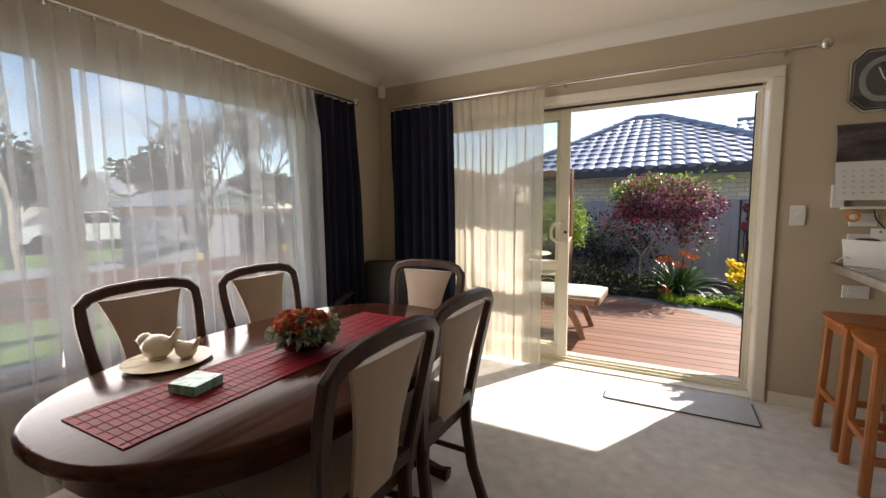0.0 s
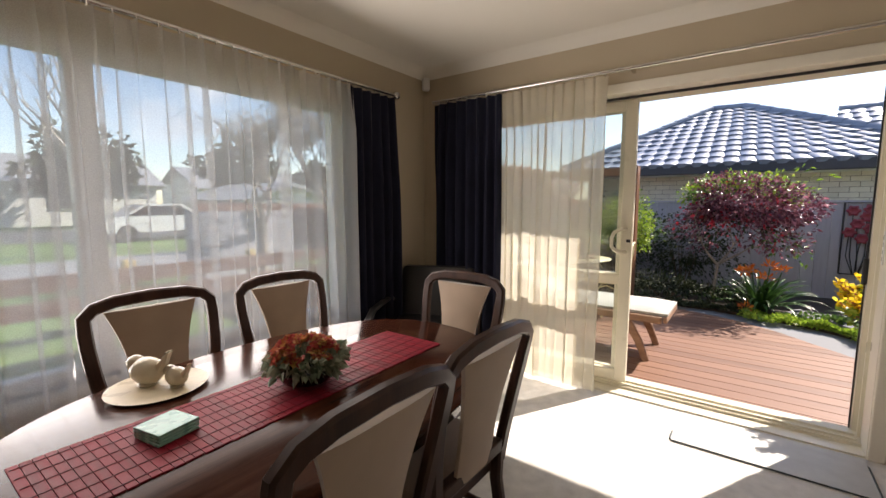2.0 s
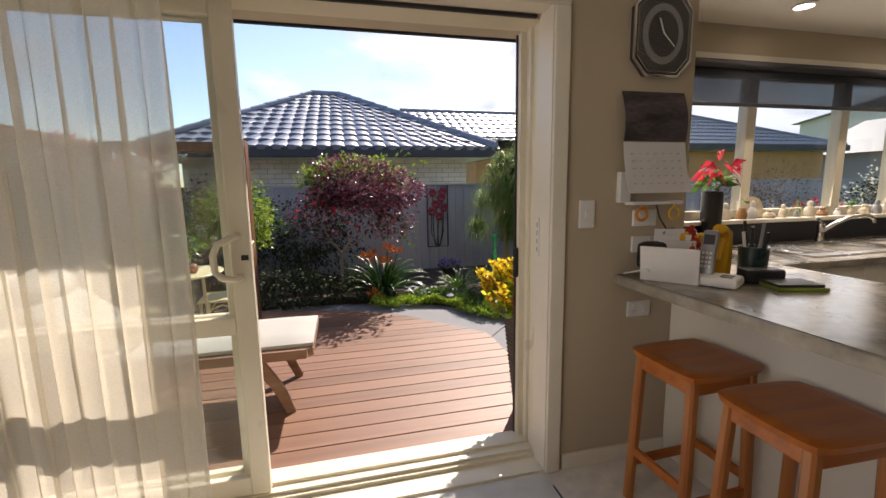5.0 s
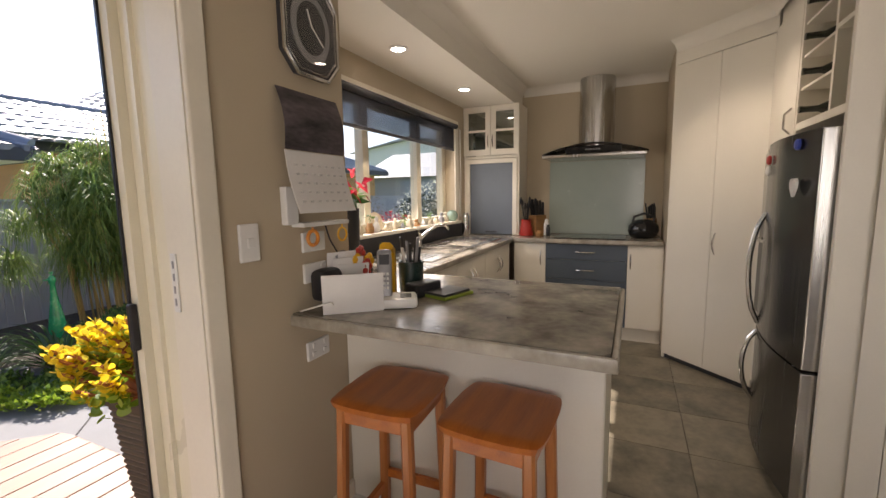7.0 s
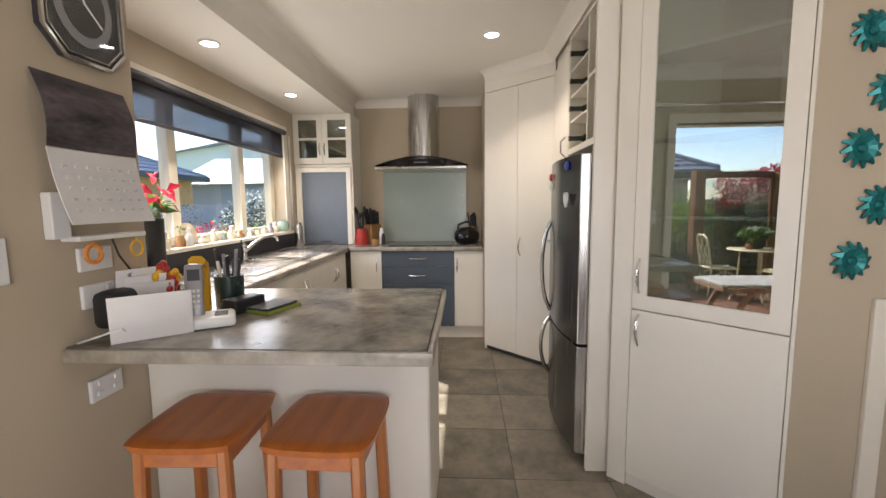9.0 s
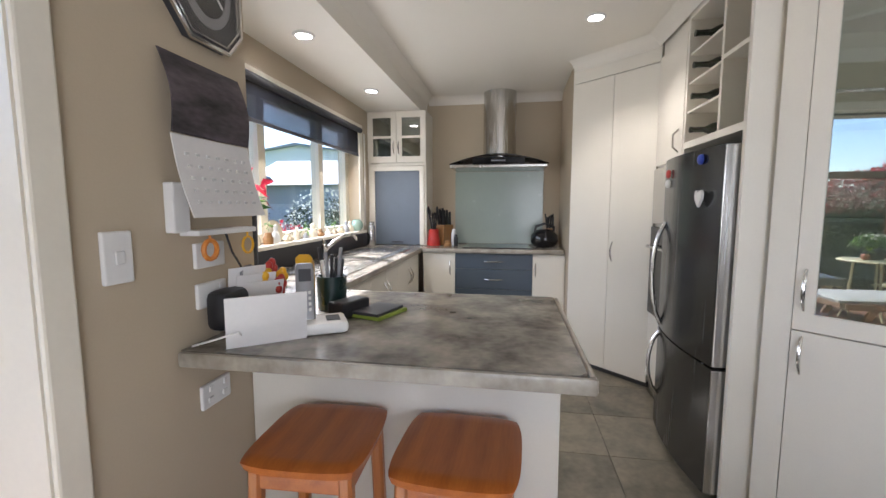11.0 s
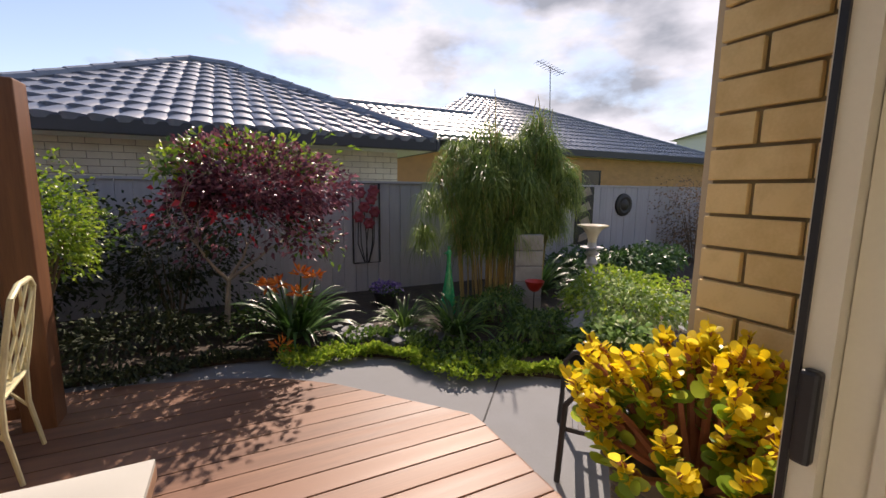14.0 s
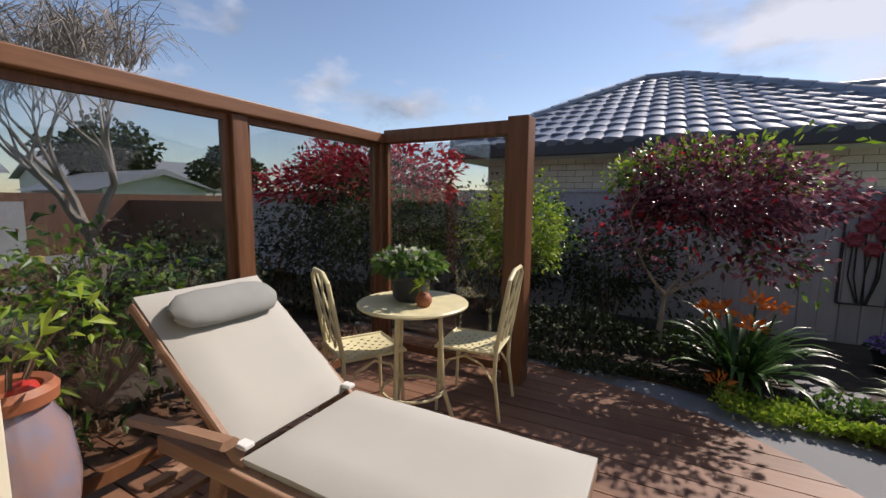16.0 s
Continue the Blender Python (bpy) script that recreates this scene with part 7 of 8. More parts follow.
def straps(name, label, x, y, z0, n, ln, wid, seed, material, arch=1.0, flowers=None):
    """A clump of long arching strap leaves."""
    rnd = random.Random(seed)
    t = thing(name, label, "plant", pose(x, y, z0))
    verts, faces = [], []
    for i in range(n):
        a = rnd.uniform(0, 6.283)
        L = ln * rnd.uniform(0.7, 1.15)
        el = rnd.uniform(0.5, 1.35)
        sd = Vector((-math.sin(a), math.cos(a), 0))
        base = len(verts)
        p = Vector((0.05 * math.cos(a), 0.05 * math.sin(a), 0))
        seg = 6
        for j in range(seg + 1):
            k = j / seg
            w = wid * (1 - k ** 3) * (0.55 + 0.45 * min(1, k * 4)) * 0.5
            e = el - arch * 1.7 * k * k
            verts += [p - sd * w, p + Vector((0, 0, -w * 0.35)), p + sd * w]
            p = p + Vector((math.cos(a) * math.cos(e), math.sin(a) * math.cos(e), math.sin(e))) * (L / seg)
            p.z = max(p.z, 0.01)
        for j in range(seg):
            v = base + 3 * j
            faces += [(v, v + 1, v + 4, v + 3), (v + 1, v + 2, v + 5, v + 4)]
    o = new("leaves", raw("leaves", verts, faces, material, True))
    o.parent = t
    tagged(o, kind="stuff")
    for i, (fx, fy, fz) in enumerate(flowers or ()):
        st = part("flower_stalk", tube(bmesh.new(), [(fx * 0.3, fy * 0.3, 0.05), (fx * 0.8, fy * 0.8, fz * 0.7), (fx, fy, fz)], 0.007, 5), M_L_STRAP, t)
        c, d = blob(30, (fx, fy, fz + 0.02), (0.05, 0.05, 0.035), seed + i, 0.3, 0.1, -0.3)
        leaf_part("flower_head", st, c, d, 0.075, 0.36, M_F_ORANGE, seed + i, 0.0, "orange trumpet flowers")
    return t


straps("clivia", "clump of dark strap leaves with orange flower heads", 0.09, 6.92, -0.05, 90, 0.62, 0.05, 51, M_L_STRAP, 0.95, [(-0.12, -0.12, 0.50), (0.02, -0.2, 0.42), (0.18, 0.0, 0.50), (-0.2, 0.06, 0.45), (-0.16, -0.42, 0.06), (0.06, -0.02, 0.55)])
straps("flax_clump", "clump of narrow arching green leaves at the path", 1.38, 6.36, -0.05, 130, 0.50, 0.022, 52, M_L_GREEN, 1.1)
straps("flax_clump", "clump of narrow arching green leaves at the path", 1.05, 6.75, -0.05, 70, 0.38, 0.02, 53, M_L_GREEN, 1.0)
straps("flax_clump", "clump of narrow arching green leaves by the bamboo", 3.05, 7.3, -0.05, 70, 0.65, 0.04, 54, M_L_STRAP, 0.8)
straps("flax_clump", "dark strap-leaved clump by the fence", 3.9, 7.8, -0.05, 60, 0.6, 0.04, 55, M_L_STRAP, 0.9)

# tall papyrus clump
pap = thing("papyrus", "tall papyrus clump with bare canes and drooping green heads", "plant", pose(2.45, 7.25, -0.05))
rnd = random.Random(61)
cb = bmesh.new()
LUMPS = ((-0.76, -0.02, 1.45), (-0.52, 0.12, 1.62), (-0.36, -0.14, 1.50), (-0.14, 0.06, 1.86), (-0.05, -0.2, 1.52), (0.16, -0.12, 1.66), (0.30, 0.15, 1.58), (0.46, -0.04, 1.98), (0.55, -0.18, 1.62), (0.72, 0.06, 1.72), (0.84, -0.08, 1.45), (0.05, 0.2, 1.75))
LUMPS = tuple((lx, ly, lz * 1.07) for lx, ly, lz in LUMPS)
for lx, ly, lz in LUMPS:
    for i in range(6):
        a = rnd.uniform(0, 6.283)
        bx, by = lx * 0.55 + 0.09 * math.cos(a), ly * 0.6 + 0.09 * math.sin(a)
        tx, ty, hz = lx + rnd.gauss(0, 0.06), ly + rnd.gauss(0, 0.06), lz - rnd.uniform(0, 0.3)
        tube(cb, [(bx, by, 0), (bx * 0.8 + tx * 0.2, by * 0.8 + ty * 0.2, hz * 0.5), (tx, ty, hz)], [0.011, 0.010, 0.005], 5)
for tx, hz in ((-0.2, 2.25), (-0.12, 2.42), (0.42, 2.38), (0.55, 2.3), (0.68, 2.28), (0.5, 2.42)):
    tube(cb, [(tx * 0.6, 0, 1.0), (tx, 0, hz - 0.15), (tx + rnd.uniform(-0.05, 0.1), 0.05, hz)], [0.008, 0.006, 0.003], 4)
tagged(part("cane", cb, M_CANE, pap, "dry yellow-brown canes", True), "dry yellow-brown canes", kind="stuff")
verts, faces = [], []
MOPS = list(LUMPS)
for lx, ly, lz in LUMPS:
    for drop in (0.14, 0.30, 0.46, 0.62):
        MOPS.append((lx * rnd.uniform(0.75, 1.18) + rnd.uniform(-0.16, 0.16), ly * 1.2 + rnd.uniform(-0.20, 0.16), lz - drop * rnd.uniform(0.7, 1.2)))
    for drop in (0.66, 0.84):
        MOPS.append((lx * rnd.uniform(0.4, 0.75), ly * 0.8 + rnd.uniform(-0.15, 0.15), lz - drop * rnd.uniform(0.85, 1.15)))
for lx, ly, lz in MOPS:
    wide, tall = rnd.uniform(0.08, 0.19), rnd.uniform(0.10, 0.34)
    for i in range(int(300 * rnd.uniform(0.5, 1.2))):
        a, h = rnd.uniform(0, 6.283), rnd.random() ** 1.3
        girth = wide * (0.35 + 0.65 * math.sin(math.pi * min(0.12 + 0.62 * h, 1)))
        L = rnd.uniform(0.06, 0.30)
        girth *= rnd.uniform(0.55, 1.35)
        p = Vector((lx + 0.35 * girth * math.cos(a), ly + 0.35 * girth * math.sin(a), lz - tall * h + rnd.uniform(-0.06, 0.10)))
        tw = rnd.uniform(-0.05, 0.05)
        sd = Vector((-math.sin(a), math.cos(a), 0)) * 0.0055
        base = len(verts)
        for k, (go, drop) in enumerate(((0.0, 0.0), (0.65, -0.22), (1.05, 0.10), (1.25, 0.85))):
            wv = 1.05 - k / 3
            q = p + Vector((math.cos(a) * girth * go + tw * k / 3, math.sin(a) * girth * go - tw * k / 3, -L * drop))
            verts += [q - sd * wv, q + sd * wv]
        faces += [(base + 2 * j, base + 2 * j + 1, base + 2 * j + 3, base + 2 * j + 2) for j in range(3)]
o = new("foliage", raw("foliage", verts, faces, M_L_PAPY))
o.parent = pap
tagged(o, "fine drooping green rays", kind="stuff")


def ground_cover(name, label, path, width, leaf, n, size, seed, hgt=0.05):
    rng = np.random.default_rng(seed)
    pts = np.array(path, float)
    seg = np.linalg.norm(np.diff(pts, axis=0), axis=1)
    s = rng.random(n) * seg.sum()
    cum = np.r_[0, np.cumsum(seg)]
    i = np.clip(np.searchsorted(cum, s) - 1, 0, len(seg) - 1)
    p = pts[i] + (pts[i + 1] - pts[i]) * ((s - cum[i]) / seg[i])[:, None]
    nrm = np.stack([-(pts[i + 1] - pts[i])[:, 1], (pts[i + 1] - pts[i])[:, 0]], 1)
    nrm /= np.linalg.norm(nrm, axis=1)[:, None]
    off = rng.random(n) ** 1.3 * width * (0.7 + 0.5 * np.sin(s * 5 + seed))
    p = p + nrm * off[:, None]
    z = -0.05 + rng.random(n) * hgt * (0.6 + 0.6 * np.sin(s * 9) ** 2)
    c = np.c_[p, z]
    d = np.c_[rng.normal(0, 0.5, (n, 2)), np.ones(n)]
    t = tagged(new(name, leaves(name, c, d, size, 0.6, leaf, seed, 0.1)), label, "ground cover", "", "stuff")
    return t


ground_cover("creeping_plant", "bright lime ground cover along the path edge", [(2.1, 5.06), (1.86, 5.22), (1.59, 5.46), (1.28, 5.68), (0.92, 6.04), (0.65, 6.27), (0.33, 6.44), (-0.05, 6.56)], 0.26, M_L_LIME, 5200, 0.04, 71, 0.07)
# the dark leaves stand in for shade on this stretch of the edge
ground_cover("creeping_plant", "green ground cover along the path edge, darkened for shade", [(0.0, 6.56), (-0.5, 6.64), (-1.4, 6.66)], 0.22, M_L_DARK, 1600, 0.04, 72, 0.07)
ground_cover("creeping_plant", "green ground cover over the bed", [(2.0, 5.6), (1.2, 6.2), (0.6, 6.8)], 0.5, M_L_GREEN, 2600, 0.05, 73, 0.08)
bush("fern", "low feathery green fern", 1.95, 6.55, -0.05, (0.30, 0.26, 0.17), 81, M_L_GREEN, 1300, 0.075, 0.25, -0.2, 0.6)
bush("fern", "low feathery green fern by the path", 2.0, 5.95, -0.05, (0.36, 0.30, 0.13), 82, M_L_GREEN, 1300, 0.07, 0.3, -0.2, 0.6)
bush("variegated_shrub", "pale variegated leafy shrub in the bed", 2.85, 5.75, -0.05, (0.58, 0.50, 0.26), 83, M_L_VARI, 3000, 0.06, 0.45, -0.35, 0.4, ((M_L_LIME, 1400, (0, 0, 0.3), (0.57, 0.50, 0.28), 0.06, 0.5),))
bush("leafy_shrub", "green leafy shrub at the path edge", 2.25, 5.35, -0.05, (0.30, 0.26, 0.15), 84, M_L_GREEN, 900, 0.08, 0.5, -0.2, 0.3, ((M_L_VARI, 220, (0, 0, 0.18), (0.28, 0.25, 0.16), 0.09, 0.5),))
bush("broad_leaf_shrub", "dark broad-leaved shrub by the fence", 4.55, 7.25, -0.05, (0.85, 0.55, 0.28), 85, M_L_STRAP, 1900, 0.12, 0.45, -0.25, 0.5)
bush("yellow_green_shrub", "low yellow-green plant at the path", 3.75, 6.35, -0.05, (0.35, 0.25, 0.10), 86, M_L_LIME, 700, 0.06, 0.5, -0.2)
bush("dry_climber", "brown twiggy climber over the corner of the fence", 7.2, 7.9, -0.05, (0.85, 0.5, 0.78), 87, leafy("dry_leaf", (0.09, 0.06, 0.038), (0.19, 0.12, 0.07), (0.34, 0.22, 0.15), 0.8, 0.2), 3200, 0.05, 0.5, -0.9)
bush("white_camellia", "dark hedge dotted with white flowers", 10.2, 7.0, -0.10, (2.1, 0.7, 0.86), 88, M_L_DARK, 5600, 0.07, 0.5, -0.8, 0.2, ((M_F_WHITE, 800, (0, 0, 0.88), (2.12, 0.72, 0.88), 0.06, 0.8),))
bush("red_shrub", "red-leaved shrub seen from the kitchen window", 5.5, 5.6, -0.10, (0.5, 0.4, 0.62), 89, M_L_RED, 900, 0.07, 0.5, -0.6)
rnd = random.Random(9)
cob = bmesh.new()
for i in range(60):
    u = rnd.random()
    px, py = 0.45 + 0.95 * u + rnd.uniform(-0.12, 0.12), 6.75 - 0.5 * u + rnd.uniform(-0.12, 0.2)
    s = rnd.uniform(0.03, 0.075)
    bmesh.ops.create_icosphere(cob, subdivisions=1, radius=1, matrix=pose(px, py, -0.045 + s * 0.3, rnd.uniform(0, 20), 0, rnd.uniform(0, 180)) @ Matrix.Diagonal((s * 1.3, s, s * 0.65, 1)))
tagged(new("cobbles", finish(cob, "cobbles", M_COBBLE, True)), "rounded dark river stones in the bed", "stones", "", "stuff")

# garden ornaments
pk = bmesh.new()
lathe(pk, [(0.075, 0), (0.085, 0.03), (0.075, 0.16), (0.055, 0.30), (0.036, 0.42), (0.024, 0.52), (0.020, 0.60), (0.030, 0.635), (0.030, 0.655), (0.018, 0.68), (0, 0.685)], 18)
bmesh.ops.create_cone(pk, segments=8, radius1=0.012, radius2=0.001, depth=0.05, matrix=pose(0.045, 0, 0.648, 0, 90))
for i in range(5):
    tube(pk, [(0, 0, 0.675), (0.02 * (i - 2) * 0.5, 0, 0.72)], 0.003, 4)
single("peacock_ornament", pk, M_EMERALD, "slender emerald green glazed peacock ornament in the bed", "statue", pose(1.64, 7.0, -0.05, 0, 0, 180), smooth=True)
bb = thing("bird_bath", "tiered blue-grey stone bird bath", "bird bath", pose(3.69, 7.03, -0.05))
part("pedestal", lathe(bmesh.new(), [(0.14, 0), (0.14, 0.04), (0.09, 0.10), (0.06, 0.24), (0.13, 0.27), (0.14, 0.285), (0.06, 0.30), (0.055, 0.36), (0.085, 0.40), (0.055, 0.44), (0.05, 0.48), (0.09, 0.52), (0.05, 0.56)], 20), M_BIRDBATH, bb, smooth=True)
part("lower_bowl", lathe(bmesh.new(), [(0.05, 0.56), (0.14, 0.585), (0.145, 0.60), (0.06, 0.60), (0.05, 0.66)], 20), M_BIRDBATH, bb, smooth=True)
part("upper_bowl", lathe(bmesh.new(), [(0.05, 0.66), (0.055, 0.70), (0.075, 0.76), (0.12, 0.83), (0.19, 0.865), (0.19, 0.88), (0.15, 0.87), (0.09, 0.84), (0, 0.83)], 24), M_IVORY, bb, smooth=True)
lan = thing("stone_lantern", "low grey stone lantern half hidden among leaves", "lantern", pose(2.31, 5.72, -0.05))
part("base", lathe(bmesh.new(), [(0.09, 0), (0.09, 0.14), (0.11, 0.16), (0, 0.16)], 16), M_STONE, lan, smooth=True)
part("cap", lathe(bmesh.new(), [(0.20, 0.16), (0.205, 0.18), (0.12, 0.24), (0.06, 0.28), (0.03, 0.30), (0, 0.30)], 20), M_STONE, lan, smooth=True)
ste = thing("stone_pillar", "flat slate pillar standing by the papyrus", "pillar", pose(2.45, 6.72, -0.05, 0, 0, -20))
for i in range(5):
    part("slab", box(bmesh.new(), -0.15, 0.15, -0.04, 0.04, 0.168 * i, 0.165 + 0.168 * i, 0.01), M_STONE, ste)
fd = thing("red_feeder", "red cup-shaped bird feeder on a stake", "bird feeder", pose(2.33, 6.45, -0.05))
part("stake", tube(bmesh.new(), [(0, 0, 0), (0, 0, 0.31)], 0.006, 6), M_IRON, fd)
part("cup", lathe(bmesh.new(), [(0.02, 0.29), (0.055, 0.31), (0.085, 0.36), (0.10, 0.40), (0.09, 0.395), (0.05, 0.33), (0, 0.32)], 16), M_RED, fd, smooth=True)
vp = thing("violet_pot", "dark pot of violet flowers by the fence", "potted plant", pose(1.13, 7.55, -0.05))
part("pot", lathe(bmesh.new(), [(0.10, 0), (0.14, 0.15), (0.15, 0.17), (0.13, 0.17), (0, 0.15)], 18), M_POTGREY, vp, smooth=True)
c, d = blob(220, (0, 0, 0.20), (0.16, 0.16, 0.07), 91, 0.4, 0.2, -0.2)
leaf_part("blossom", vp, c, d, 0.04, 0.8, M_F_VIOLET, 91)
c, d = blob(160, (0, 0, 0.17), (0.17, 0.17, 0.06), 92, 0.4, 0.2, -0.2)
leaf_part("leaves", vp, c, d, 0.05, 0.5, M_L_GREEN, 92)
art = thing("poppy_wall_art", "tall dark metal wall panel with red poppies on the fence", "wall art", pose(1.13, 8.27, 0.325))
fr_ = bmesh.new()
tube(fr_, [(-0.17, 0, 0), (-0.17, 0, 0.99), (0.17, 0, 0.99), (0.17, 0, 0), (-0.17, 0, 0)], 0.011, 6)
part("rim", fr_, M_IRON, art)
for i, (x, z) in enumerate(((-0.08, 0.88), (0.06, 0.80), (-0.03, 0.70), (0.10, 0.64), (-0.10, 0.58), (0.03, 0.50), (0.09, 0.90))):
    part("stem", tube(bmesh.new(), [(x * 0.3, 0, 0.0), (x * 0.9 + 0.03 * math.sin(i), 0, 0.25), (x, 0, z)], 0.006, 5), M_IRON, art)
    pb = bmesh.new()
    rings = [[pb.verts.new((x + r * (1 + 0.16 * math.cos(6 * k * 0.2618)) * math.cos(k * 0.2618), -0.004 - d, z + r * (1 + 0.16 * math.cos(6 * k * 0.2618)) * math.sin(k * 0.2618))) for k in range(24)] for r, d in ((0.066, 0.0), (0.070, 0.012), (0.045, 0.020), (0.018, 0.008))]
    for ra, rb in zip(rings, rings[1:]):
        for k in range(24):
            pb.faces.new((ra[k], ra[(k + 1) % 24], rb[(k + 1) % 24], rb[k]))
    pb.faces.new(rings[0])
    pb.faces.new(rings[-1])
    part("poppy", pb, M_F_RED, art, smooth=True)
tot = thing("carved_panel", "tall dark fence panel with pale curved leaves", "wall art", pose(4.78, 8.27, 0.38))
part("board", boxm(-0.19, 0.19, 0, 0.018, 0, 1.0, 0.004), M_IRON, tot)
for i in range(4):
    part("leaf_shape", face_prism([(-0.12 + 0.05 * (i % 2), 0.04 + 0.24 * i), (0.12, 0.10 + 0.24 * i), (0.06, 0.22 + 0.24 * i), (-0.10, 0.15 + 0.24 * i)], 0.002, 0.02), M_PALEBARK, tot)
single("face_plaque", lathe(bmesh.new(), [(0.20, 0), (0.19, 0.03), (0.14, 0.05), (0.10, 0.035), (0.06, 0.06), (0, 0.07)], 18), M_IRON, "round dark metal plaque on the fence", "wall art", pose(5.68, 8.285, 1.02, 90), smooth=True)

# ---- glass screen with timber posts ----
scr = thing("glass_screen", "stained timber wind screen with clear glass panes", "screen")
PT, PL = 1.772, 1.73
for (x0, x1, y0, y1, zt) in ((-2.55, -2.45, 4.77, 4.865, PL - 0.075), (-2.56, -2.44, 6.03, 6.15, PL - 0.075), (-1.41, -1.265, 6.03, 6.19, PT), (-2.56, -2.44, 3.47, 3.57, PL - 0.075)):
    part("post", boxm(x0, x1, y0, y1, -0.15, zt, 0.008), M_TIMBER, scr)
part("top_rail", boxm(-2.57, -2.43, 3.47, 6.16, PL - 0.073, PL, 0.006), M_TIMBERH, scr)
part("top_rail", boxm(-2.429, -1.411, 6.05, 6.16, PT - 0.115, PT - 0.02, 0.006), M_TIMBER, scr)
for b in ((-2.52, -2.48, 3.57, 4.77, PL - 0.11, PL - 0.075), (-2.52, -2.48, 4.865, 6.03, PL - 0.11, PL - 0.075), (-2.52, -2.48, 4.74, 4.77, 0.05, PL - 0.11), (-2.52, -2.48, 4.865, 4.895, 0.05, PL - 0.11), (-2.52, -2.48, 6.0, 6.03, 0.05, PL - 0.11), (-2.44, -2.41, 6.08, 6.12, 0.05, PL - 0.08), (-1.44, -1.41, 6.08, 6.12, 0.05, PL - 0.08)):
    part("bead", boxm(*b), M_TIMBER, scr)
for b in ((-2.52, -2.48, 3.57, 6.03, 0.0, 0.06), (-2.44, -1.41, 6.08, 6.12, 0.0, 0.06)):
    part("bottom_rail", boxm(*b), M_TIMBER, scr)
for b in ((-2.503, -2.497, 3.57, 4.765, 0.06, PL - 0.09), (-2.503, -2.497, 4.87, 6.03, 0.06, PL - 0.09), (-2.43, -1.42, 6.097, 6.103, 0.06, PL - 0.09)):
    g = part("pane", boxm(*b), M_SCREEN, scr)
    g.visible_shadow = False

# ---- sun lounger ----
lg = thing("sun_lounger", "wooden sun lounger with a grey cushion and raised back", "sun lounger", pose(0, 0, DECK))
LZ = 0.40 - DECK


def cushion(w0, w1, ln, th, nx=14, ny=8):
    bm = bmesh.new()
    g = {}
    for i in range(nx + 1):
        for j in range(ny + 1):
            u, v = i / nx, -1 + 2 * j / ny
            e = (1 - abs(2 * u - 1) ** 10) * (1 - abs(v) ** 10)
            s = 0.5 * (w0 + (w1 - w0) * u)
            wr = 0.004 * noise.noise((u * 7, v * 4, 2.0))
            g[i, j, 1] = bm.verts.new((u * ln, v * s, th * (0.45 + 0.55 * e ** 0.4) + wr))
            g[i, j, 0] = bm.verts.new((u * ln, v * s, 0))
    for i in range(nx):
        for j in range(ny):
            bm.faces.new((g[i, j, 1], g[i + 1, j, 1], g[i + 1, j + 1, 1], g[i, j + 1, 1]))
            bm.faces.new((g[i, j, 0], g[i, j + 1, 0], g[i + 1, j + 1, 0], g[i + 1, j, 0]))
    for i in range(nx):
        bm.faces.new((g[i, 0, 0], g[i + 1, 0, 0], g[i + 1, 0, 1], g[i, 0, 1]))
        bm.faces.new((g[i + 1, ny, 0], g[i, ny, 0], g[i, ny, 1], g[i + 1, ny, 1]))
    for j in range(ny):
        bm.faces.new((g[0, j + 1, 0], g[0, j, 0], g[0, j, 1], g[0, j + 1, 1]))
        bm.faces.new((g[nx, j, 0], g[nx, j + 1, 0], g[nx, j + 1, 1], g[nx, j, 1]))
    return bm


cu = cushion(0.565, 0.565, 1.02, 0.045)
bmesh.ops.transform(cu, matrix=pose(-1.62, 4.437, LZ - 0.045), verts=cu.verts[:])
mt_ = part("mattress", cu, M_CANVAS, lg, "grey canvas cushion", True)
cu = cushion(0.55, 0.55, 0.74, 0.045)
bmesh.ops.transform(cu, matrix=pose(-1.665, 4.437, LZ - 0.035, 0, 38, 0) @ pose(0, 0, 0, 0, 0, 180), verts=cu.verts[:])
part("back_cushion", cu, M_CANVAS, lg, "raised grey back cushion", True)
HX, HZ = -1.665 - 0.55 * math.cos(radians(38)), LZ - 0.035 + 0.55 * math.sin(radians(38))
pl = bmesh.new()
pr = [(0.0, -0.212), (0.016, -0.232), (0.036, -0.212), (0.050, -0.18), (0.056, -0.09), (0.054, 0.0), (0.057, 0.1), (0.050, 0.18), (0.036, 0.212), (0.016, 0.232), (0.0, 0.235)]
lathe(pl, pr, 20, pose(HX + 0.030, 4.437, HZ + 0.075, 0, 38, 0) @ Matrix.Diagonal((1.6, 1, 0.80, 1)) @ pose(0, 0, 0, -90))
for v in pl.verts:
    v.co += Vector((0, 0, 0.006 * noise.noise(v.co * 16)))
part("pillow", pl, M_PILLOW, lg, "grey head pillow tied to the back", True)
for yy in (4.13, 4.70):
    part("side_rail", boxm(-2.05, -0.64, yy - 0.015, yy + 0.015 + 0.02, LZ - 0.11, LZ - 0.05, 0.006), M_GREYWOOD, lg)
for i in range(9):
    part("slat", boxm(-1.58 + 0.105 * i, -1.51 + 0.105 * i, 4.14, 4.71, LZ - 0.06, LZ - 0.046, 0.003), M_GREYWOOD, lg)
part("foot_slat", boxm(-0.632, -0.600, 4.13, 4.735, LZ - 0.10, LZ - 0.048, 0.006), M_GREYWOOD, lg)
